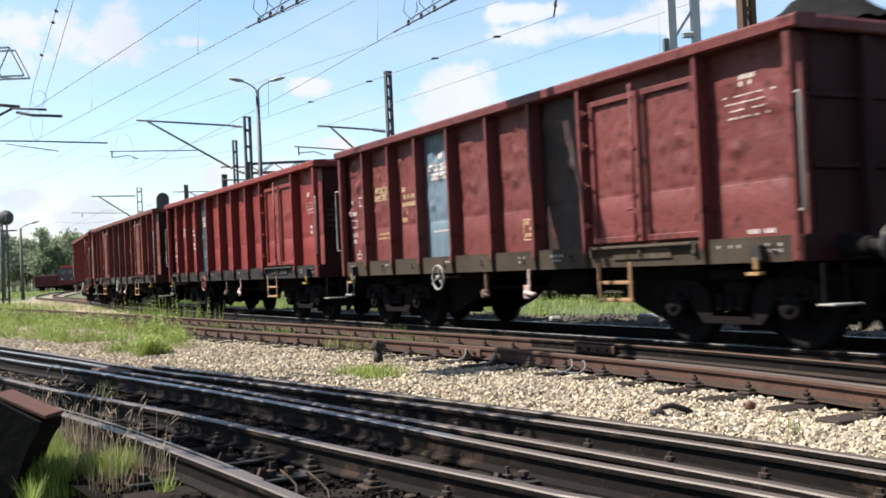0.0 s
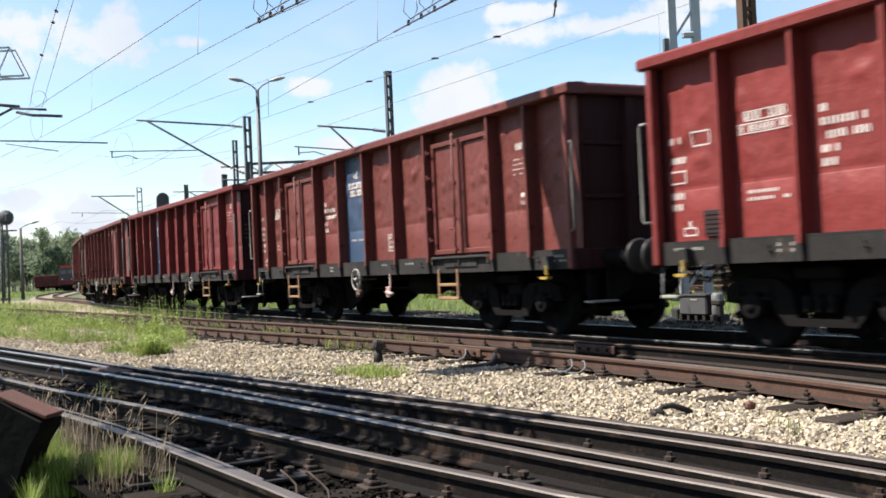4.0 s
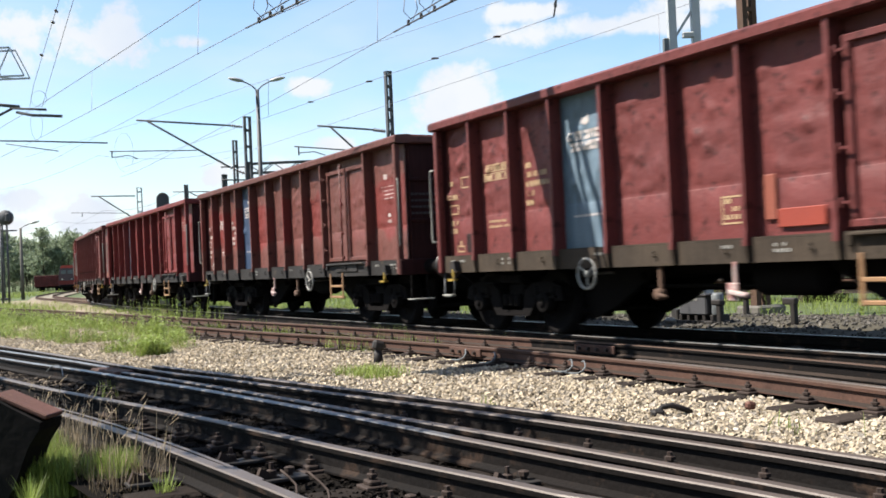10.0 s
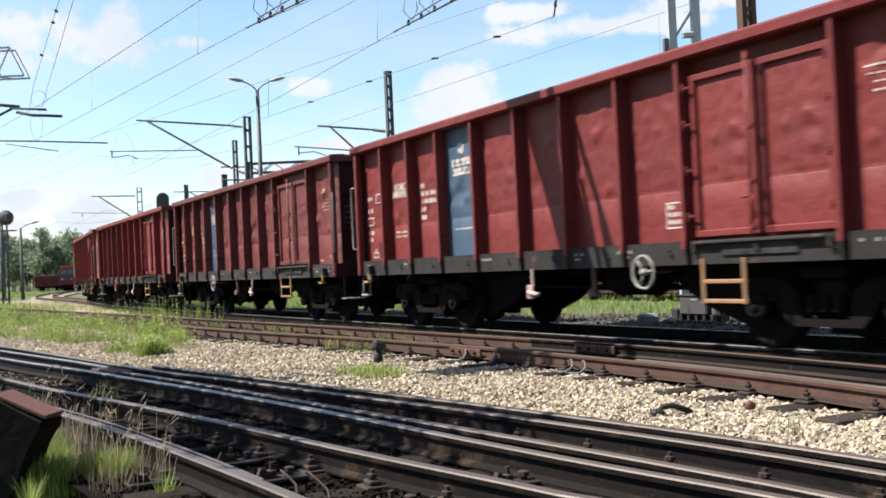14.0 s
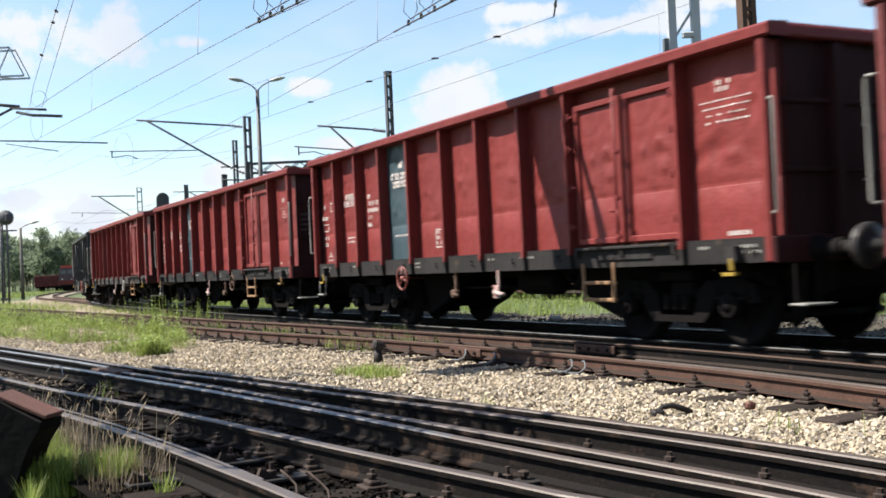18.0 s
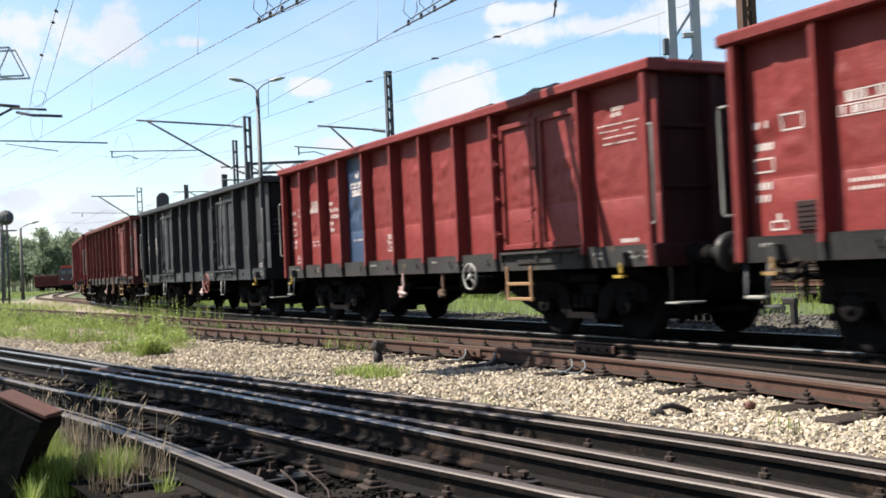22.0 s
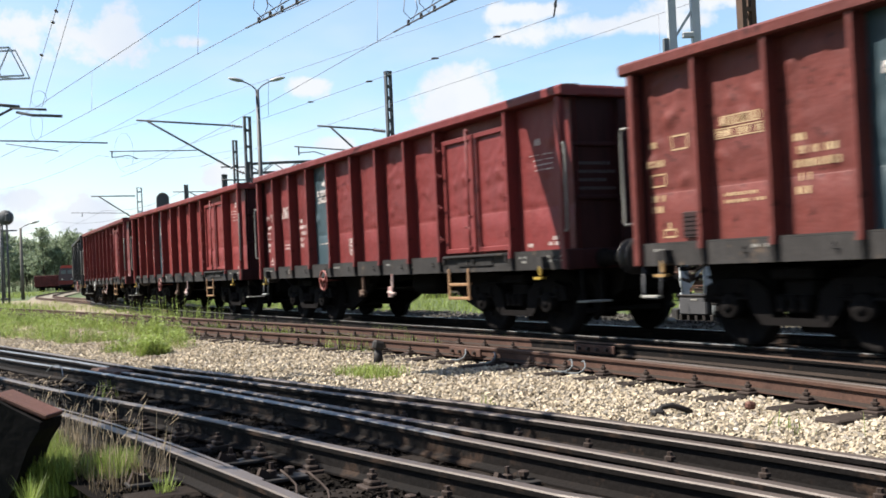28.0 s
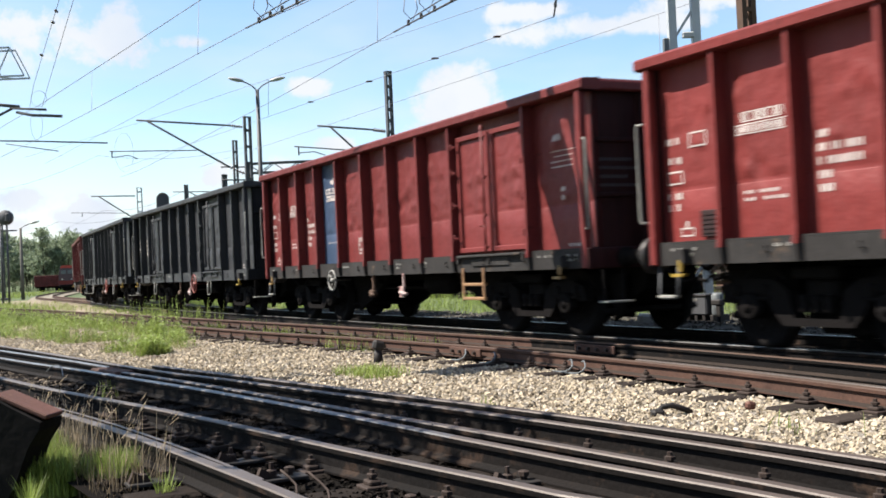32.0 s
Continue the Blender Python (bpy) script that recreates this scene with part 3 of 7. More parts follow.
def hinge_shape():
    s = Shape()
    s.lathe([(0.013, -0.05), (0.016, -0.045), (0.016, 0.045), (0.013, 0.05)], (0, -HALF + 0.03, 0), "z", 8)
    s.box((0.03, -HALF + 0.042, 0), (0.09, 0.016, 0.03), 0.005)
    return s


def apron_shape(w):
    """Folding sill under a door with its gusset plates."""
    s = Shape()
    s.box((w / 2, -Y_SILL - 0.03, Z_PANEL - 0.005), (w * 0.86, 0.09, 0.035), 0.008)
    s.box((w / 2, -Y_SILL - 0.012, Z_PANEL - 0.09), (w * 0.5, 0.02, 0.13), 0.006)
    for x in (0.12, w * 0.5, w - 0.12):
        s.box((x, -Y_SILL - 0.028, Z_PANEL - 0.06), (0.05, 0.05, 0.12), 0.01)
    return s


def end_pieces():
    """End wall that faces +x at x = 0: plate, uprights, ribs, beam and rim."""
    out = [("end_plate", Shape().box((-0.06, 0, (Z_PANEL + Z_RIM) / 2), (0.04, 2 * PANEL_Y, Z_RIM - Z_PANEL)))]
    for y in (-0.48, 0.48):
        out.append(("end_upright", Shape().box((0.0, y, (Z_SILL + Z_RIM) / 2), (0.11, 0.13, Z_RIM - Z_SILL - 0.02), 0.015)))
    out.append(("end_upright", Shape().box((-0.05, PANEL_Y + 0.06, (Z_SILL + Z_RIM) / 2), (0.10, 0.11, Z_RIM - Z_SILL), 0.012)))
    for z in (1.85, 2.55):
        out.append(("end_rib", Shape().box((-0.03, 0, z), (0.05, 2 * PANEL_Y - 0.05, 0.06), 0.012)))
    out.append(("end_beam", Shape().box((-0.02, 0, 1.05), (0.08, 2 * HALF - 0.02, 0.27), 0.015)))
    y0 = HALF + 0.03
    out.append(("end_rim", Shape().prism([(-0.1, Z_RIM), (0.065, Z_RIM), (0.082, Z_RIM + 0.02), (0.085, Z_TOP - 0.03), (0.06, Z_TOP + 0.004), (-0.1, Z_TOP + 0.004)], -y0 + 0.05, y0 - 0.05, "y")))
    return out


def buffer_shape():
    s = Shape()
    s.lathe([(0.13, 0.0), (0.13, 0.03), (0.10, 0.04), (0.095, 0.30), (0.10, 0.31), (0.10, 0.33)], (0, 0, 0), "x", 14)
    return s


def buffer_head_shape():
    s = Shape()
    s.lathe([(0.065, 0.30), (0.065, 0.58), (0.11, 0.585), (0.225, 0.60), (0.23, 0.615), (0.20, 0.635), (0.0001, 0.645)], (0, 0, 0), "x", 18)
    return s


def coupling_shape():
    s = Shape()
    s.box((0.12, 0, 1.0), (0.26, 0.10, 0.16), 0.03)
    for dy in (-0.05, 0.05):
        s.tube([(0.25, dy, 1.0), (0.45, dy, 0.93), (0.62, dy, 0.86)], 0.018, 6)
    s.tube([(0.62, -0.12, 0.86), (0.62, 0.12, 0.86)], 0.026, 6)
    for dy in (-0.32, 0.32):
        s.tube([(0.02, dy, 0.92), (0.20, dy, 0.84), (0.40, dy * 0.8, 0.70), (0.62, dy * 0.7, 0.74)], 0.022, 6)
    return s


def bogie_frame_shape():
    """Bogie bolster with its centre bowl, joined to the end beams."""
    s = Shape()
    s.box((0, 0, 0.62), (0.42, 1.86, 0.22), 0.03)
    s.lathe([(0.2, 0.70), (0.2, 0.86)], (0, 0, 0), "z", 14)
    s.box((0, 0, 0.60), (2.62, 0.12, 0.10), 0.02)
    for x in (-1.3, 1.3):
        s.box((x, 0, 0.60), (0.08, 1.86, 0.12), 0.015)
    return s


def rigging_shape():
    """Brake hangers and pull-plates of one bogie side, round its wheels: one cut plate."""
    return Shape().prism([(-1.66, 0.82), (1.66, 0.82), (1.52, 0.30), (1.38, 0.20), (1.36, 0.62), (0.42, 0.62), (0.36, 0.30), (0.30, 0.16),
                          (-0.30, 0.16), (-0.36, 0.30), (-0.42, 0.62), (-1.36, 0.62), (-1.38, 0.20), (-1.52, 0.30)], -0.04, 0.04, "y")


def side_frame_shape():
    """Cast bogie side frame arched over the axleboxes, with spring nests and brake hangers."""
    s = Shape()
    y = 0.0
    s.prism([(-1.35, 0.50), (-1.30, 0.68), (-1.05, 0.76), (-0.55, 0.74), (-0.36, 0.62), (-0.30, 0.34), (0.30, 0.34), (0.36, 0.62), (0.55, 0.74), (1.05, 0.76), (1.30, 0.68), (1.35, 0.50), (1.14, 0.48), (1.08, 0.60), (0.72, 0.60), (0.60, 0.42), (0.45, 0.26), (-0.45, 0.26), (-0.60, 0.42), (-0.72, 0.60), (-1.08, 0.60), (-1.14, 0.48)], y - 0.06, y + 0.06, "y")
    s.box((0, y, 0.80), (0.6, 0.16, 0.12), 0.02)
    for x in (-0.16, 0.0, 0.16):
        s.lathe([(0.06, 0.40), (0.065, 0.44), (0.055, 0.48), (0.065, 0.52), (0.06, 0.58)], (x, y - 0.04, 0), "z", 8)
    s.box((-0.45, y + 0.14, 0.42), (0.08, 0.12, 0.42), 0.02)
    s.box((0.45, y + 0.14, 0.42), (0.08, 0.12, 0.42), 0.02)
    return s


def axlebox_shape():
    s = Shape()
    s.lathe([(0.13, -0.10), (0.145, -0.09), (0.145, 0.09), (0.11, 0.11), (0.0001, 0.115)], (0, 0, 0), "y", 12)
    for x in (-0.21, 0.21):
        s.lathe([(0.06, 0.10), (0.075, 0.11), (0.075, 0.22), (0.06, 0.23)], (x, 0, 0), "z", 8)
        s.box((x, 0, 0.08), (0.17, 0.15, 0.04), 0.01)
    return s


def wheelset_shape():
    s = Shape()
    s.lathe([(0.075, -1.08), (0.08, -0.85), (0.085, 0.85), (0.075, 1.08)], (0, 0, 0), "y", 10)
    for g in (-1, 1):
        prof = [(0.09, 0.655), (0.14, 0.66), (0.16, 0.70), (0.36, 0.715), (0.39, 0.69), (0.475, 0.685), (0.485, 0.70), (0.478, 0.715), (0.46, 0.725), (0.455, 0.82), (0.39, 0.825), (0.36, 0.775), (0.17, 0.77), (0.14, 0.86), (0.09, 0.865)]
        s.lathe([(r, g * h) for r, h in prof], (0, 0, 0), "y", 28)
    for g in (-1, 1):
        for i in range(4):
            a = i * math.pi / 2
            s.box((0.27 * math.cos(a), g * 0.782, 0.27 * math.sin(a)), (0.05, 0.02, 0.05), 0.006)
    return s


def handwheel_shape():
    """Brake handwheel on its shaft, facing -y."""
    s = Shape()
    ring = [(0.205 * math.cos(2 * math.pi * i / 22), 0, 0.205 * math.sin(2 * math.pi * i / 22)) for i in range(22)]
    s.tube(ring, 0.019, 6, closed=True)
    for i in range(3):
        a = math.pi / 2 + i * 2 * math.pi / 3
        s.tube([(0, 0.01, 0), (0.2 * math.cos(a), 0, 0.2 * math.sin(a))], 0.014, 6)
    s.lathe([(0.045, -0.02), (0.045, 0.05), (0.02, 0.06), (0.02, 0.40)], (0, 0, 0), "y", 8)
    return s


def ladder_shape(w=0.62, z0=0.50):
    s = Shape()
    y = -Y_SILL - 0.01
    for x in (-w / 2, w / 2):
        s.box((x, y, (z0 + Z_SILL + 0.06) / 2), (0.05, 0.022, Z_SILL + 0.06 - z0), 0.005)
    for z in (z0 + 0.03, z0 + 0.24):
        s.box((0, y + 0.02, z), (w, 0.07, 0.045), 0.008)
    return s


def stirrup_shape():
    """Bent flat-bar step below the sill at a corner."""
    s = Shape()
    y = -Y_SILL - 0.0
    s.tube([(-0.16, y + 0.02, Z_SILL + 0.02), (-0.16, y, 0.62), (-0.13, y - 0.01, 0.56), (0.13, y - 0.01, 0.56), (0.16, y, 0.62), (0.16, y + 0.02, Z_SILL + 0.02)], 0.015, 6)
    return s


def shunter_step_shape():
    """Tread plate on hangers at the end of the wagon."""
    s = Shape()
    s.box((0.0, -1.16, 0.50), (0.22, 0.40, 0.025), 0.008)
    return s


def rail_grip_shape():
    s = Shape()
    z0, z1 = 1.42, 2.55
    s.tube([(0.02, -HALF + 0.02, z0), (0.10, -HALF - 0.02, z0), (0.115, -HALF - 0.02, z0 + 0.03), (0.115, -HALF - 0.02, z1 - 0.03), (0.10, -HALF - 0.02, z1), (0.02, -HALF + 0.02, z1)], 0.017, 6)
    return s


def hook_shape():
    """Rope hook on the sill."""
    s = Shape()
    y = -Y_SILL - 0.05
    s.box((0, y - 0.045, 0.92), (0.055, 0.035, 0.14), 0.012)
    s.prism([(-0.10, 0.835), (0.10, 0.835), (0.075, 0.80), (-0.075, 0.80)], y - 0.10, y - 0.02, "y")
    return s


def hook_bracket_shape():
    s = Shape()
    s.prism([(-0.06, 1.10), (0.06, 1.10), (0.085, 0.95), (-0.085, 0.95)], -Y_SILL - 0.11, -Y_SILL + 0.005, "y")
    return s


def brake_lever_shape():
    """Load-change lever with its weight and plate."""
    s = Shape()
    y = -HALF + 0.03
    s.box((0, y - 0.01, 0.63), (0.16, 0.03, 0.19), 0.01)
    s.tube([(-0.02, y - 0.04, 0.63), (0.20, y - 0.05, 0.60), (0.26, y - 0.05, 0.60)], 0.03, 6)
    s.box((0.0, y + 0.03, 0.82), (0.05, 0.03, 0.24), 0.006)
    return s


def hanger_shape():
    s = Shape()
    y = -HALF + 0.12
    s.box((0, y, 0.76), (0.06, 0.05, 0.36), 0.008)
    s.lathe([(0.05, -0.05), (0.07, -0.04), (0.07, 0.05), (0.04, 0.07)], (0.0, y - 0.03, 0.60), "y", 10)
    s.tube([(0.02, y - 0.07, 0.60), (0.17, y - 0.07, 0.57)], 0.025, 6)
    return s


def under_pieces(L):
    """Centre sills, cross-bearers, brake plates, tanks and rods below the floor."""
    out = []
    for y in (-0.22, 0.22):
        out.append(("centre_sill", Shape().prism([(0.05, 1.13), (0.05, 0.86), (2.7, 0.84), (3.1, 0.80), (L - 3.1, 0.80), (L - 2.7, 0.84), (L - 0.05, 0.86), (L - 0.05, 1.13)], y - 0.05, y + 0.05, "y")))
    x = 0.5
    while x < L:
        out.append(("cross_bearer", Shape().box((x, 0, 1.04), (0.09, 2 * HALF - 0.16, 0.18), 0.01)))
        x += 1.17
    pv = (L - 8.6) / 2
    for c, g in ((0.10, 1), (L - 0.10, -1)):
        out.append(("drawgear_box", Shape().prism([(c, 0.92), (c + g * 1.3, 0.92), (c + g * 1.3, 0.50), (c + g * 0.5, 0.44), (c + g * 0.1, 0.62)][::g], -0.42, 0.42, "y")))
    for y in (-0.6, 0.6):
        for c, g in ((pv, 1), (L - pv, -1)):
            out.append(("gusset_plate", Shape().prism([(c + g * 1.2, 0.90), (c + g * 3.0, 0.90), (c + g * 2.1, 0.42), (c + g * 1.55, 0.24), (c + g * 1.2, 0.24)], y - 0.04, y + 0.04, "y")))
    out.append(("air_tank", Shape().lathe([(0.0001, -0.5), (0.17, -0.47), (0.19, -0.4), (0.19, 0.4), (0.17, 0.47), (0.0001, 0.5)], (L / 2 + 0.9, -0.62, 0.74), "x", 14)))
    out.append(("brake_cylinder", Shape().lathe([(0.05, -0.36), (0.16, -0.34), (0.16, 0.12), (0.05, 0.2), (0.03, 0.6)], (L / 2 - 1.0, 0.55, 0.76), "x", 12)))
    out.append(("brake_rod", Shape().tube([(2.9, -0.5, 0.66), (L - 2.9, -0.5, 0.66)], 0.025, 6)))
    out.append(("brake_rod", Shape().tube([(2.9, 0.3, 0.60), (L - 2.9, 0.3, 0.60)], 0.03, 6)))
    for x in (L / 2 - 1.6, L / 2 + 1.7):
        out.append(("brake_lever_beam", Shape().box((x, 0.0, 0.80), (0.08, 1.5, 0.09), 0.01)))
    return out


UNDER = {}


def floor_shape(L):
    s = Shape()
    s.box((L / 2, 0, Z_PANEL + 0.02), (L - 0.1, 2 * PANEL_Y - 0.02, 0.05))
    return s


def inner_shape(L):
    """Inner lining behind the plates of one side."""
    s = Shape()
    s.box((L / 2, -PANEL_Y + 0.07, (Z_PANEL + Z_RIM) / 2 + 0.02), (L - 0.12, 0.02, Z_RIM - Z_PANEL - 0.02))
    return s


def vent_shape():
    """Label clip: a small framed grille."""
    s = Shape()
    y = -PANEL_Y - 0.05
    s.box((0, y + 0.012, 1.37), (0.27, 0.03, 0.29), 0.006)
    for i in range(5):
        s.box((0, y - 0.006, 1.27 + i * 0.05), (0.23, 0.014, 0.018))
    return s


def marking_shape(bars, w, seed, worn):
    """Painted bars (x, z, width, height, gaps) lying on the bulged plate of a bay."""
    s = Shape()
    rnd = random.Random(seed)

    def lift(xx, zz):
        u, v = min(0.99, max(0.01, xx / w)), min(0.99, max(0.01, (zz - Z_PANEL) / (Z_RIM - Z_PANEL)))
        return -PANEL_Y - dent(u, v, w, seed, worn) - 0.006

    for x, z, bw, bh, gaps in bars:
        n = max(1, gaps)
        a = x
        step = bw / n
        for i in range(n):
            if n > 2 and rnd.random() < 0.12:
                a += step
                continue
            ww = step * (0.96 if n == 1 else rnd.uniform(0.5, 0.72))
            cells, rows = max(1, int(ww / 0.09) + 1), max(1, int(bh / 0.09) + 1)
            vs = [(a + ww * q / cells, lift(a + ww * q / cells, z + bh * r / rows), z + bh * r / rows) for q in range(cells + 1) for r in range(rows + 1)]
            k = rows + 1
            s.add(vs, [(q * k + r, (q + 1) * k + r, (q + 1) * k + r + 1, q * k + r + 1) for q in range(cells) for r in range(rows)])
            a += step
    return s


def glyph_rows(x, z, rows, h=0.075, gap=0.05):
    """Rows of letter-like bars, top row first: widths in metres."""
    out = []
    for i, wdt in enumerate(rows):
        out.append((x, z - i * (h + gap), wdt, h, max(1, int(wdt / 0.052))))
    return out


def frame_bars(x, z, w, h, t=0.018):
    return [(x, z, w, t, 1), (x, z + h - t, w, t, 1), (x, z + t, t, h - 2 * t, 1), (x + w - t, z + t, t, h - 2 * t, 1)]


def marking_set(kind):
    """Bars for a bay, from its rear edge."""
    if kind == "codes":
        return glyph_rows(0.16, 2.28, [0.22]) + glyph_rows(0.16, 2.06, [0.26]) + frame_bars(0.16, 1.83, 0.27, 0.15) + frame_bars(0.55, 2.22, 0.28, 0.17) + glyph_rows(0.16, 1.66, [0.24, 0.20]) + frame_bars(0.34, 1.24, 0.22, 0.10) + [(0.43, 1.34, 0.04, 0.07, 1)]
    if kind == "owner":
        return glyph_rows(0.22, 2.40, [0.56], 0.075) + frame_bars(0.20, 2.385, 0.60, 0.105, 0.012) + glyph_rows(0.16, 2.275, [0.66], 0.07) + frame_bars(0.12, 2.255, 0.74, 0.11, 0.012) + glyph_rows(0.2, 1.64, [0.5, 0.6], 0.035, 0.04)
    if kind in ("number", "number_low"):
        return glyph_rows(0.16, 2.34 if kind == "number" else 2.10, [0.16, 0.56, 0.60, 0.22, 0.20], 0.075, 0.055)
    if kind == "number_short":
        return glyph_rows(0.12, 2.28, [0.7, 0.6, 0.25, 0.22], 0.085, 0.06)
    if kind == "grid":
        return frame_bars(0.62, 1.34, 0.32, 0.30) + glyph_rows(0.66, 1.56, [0.12, 0.24, 0.24], 0.05, 0.035)
    if kind == "load":
        return glyph_rows(0.48, 2.83, [0.24, 0.2], 0.05, 0.02) + [(0.22, 2.66, 0.80, 0.018, 9), (0.26, 2.585, 0.72, 0.018, 8), (0.32, 2.51, 0.6, 0.018, 7), (0.3, 2.43, 0.66, 0.022, 7)] + glyph_rows(0.5, 1.22, [0.4], 0.05)
    if kind == "load_small":
        return glyph_rows(0.5, 2.62, [0.2], 0.09) + [(0.36, 2.48, 0.62, 0.014, 8), (0.42, 2.41, 0.5, 0.014, 6), (0.42, 2.34, 0.5, 0.018, 6), (0.42, 2.27, 0.52, 0.018, 6)] + glyph_rows(0.62, 1.95, [0.10, 0.12], 0.06, 0.05) + glyph_rows(0.75, 1.22, [0.26], 0.04)
    if kind == "load_low":
        return glyph_rows(0.5, 2.62, [0.2], 0.09) + [(0.36, 2.48, 0.62, 0.014, 8), (0.42, 2.41, 0.5, 0.014, 6), (0.42, 2.34, 0.5, 0.018, 6), (0.42, 2.27, 0.52, 0.018, 6)] + glyph_rows(0.2, 1.24, [0.14], 0.05) + glyph_rows(0.72, 1.32, [0.26, 0.26], 0.05, 0.02)
    if kind == "emblem":
        # sail shape over two lines of rounded lettering, drawn as plain blocks, and a thin line below
        bars = []
        for i in range(6):
            bars.append((0.45 + i * 0.030, 2.74 + 0.022 * abs(i - 3.5) - (0.03 if i < 2 else 0), 0.031, 0.05 + 0.012 * i, 1))
        for z, missing in ((2.57, "r.lb."), (2.43, "l.t.b")):
            for i in range(5):
                x = 0.21 + i * 0.142
                w, h, t = 0.128, 0.115, 0.040
                sides = {"l": (x, z, t, h, 1), "r": (x + w - t, z, t, h, 1), "b": (x + t, z, w - 2 * t, t, 1), "t": (x + t, z + h - t, w - 2 * t, t, 1)}
                bars += [v for k, v in sides.items() if k != missing[i]]
        bars += glyph_rows(0.24, 1.585, [0.66], 0.032)
        return bars
    if kind == "tank":
        return frame_bars(0.2, 1.22, 0.3, 0.08)
    return []


def marking_part(kind, w, seed, mat, parent, x, worn):
    me = cached(("marking", kind, round(w, 2), seed, mat.name, worn), lambda: marking_shape(marking_set(kind), w, seed, worn), mat)
    return tagged(part("marking", me, None, parent, "", pose(x, 0, 0)), kind="stuff")


def end_marks_shape():
    """Rows of small painted bars on an end plate."""
    s = Shape()
    for r, n in enumerate((7, 8, 6, 8)):
        for i in range(n):
            s.box((0, -1.14 + i * 0.075, 2.30 - r * 0.11), (0.004, 0.042, 0.04))
    return s


def sill_marks_shape(L, seed):
    s = Shape()
    rnd = random.Random(seed)
    for x in (0.35, 1.9, L * 0.36, L * 0.55, L * 0.62, L - 1.2, L - 0.5):
        wd = rnd.uniform(0.18, 0.5)
        for r in range(rnd.choice((1, 2))):
            for i in range(int(wd / 0.06)):
                if rnd.random() < 0.8:
                    s.box((x + i * 0.06, -Y_SILL - 0.004, 1.10 - r * 0.06), (0.036, 0.004, 0.034))
    return s


END_PIECES = end_pieces()
BOGIE_WHEELS = {-1: [], 1: []}
WAGONS = []


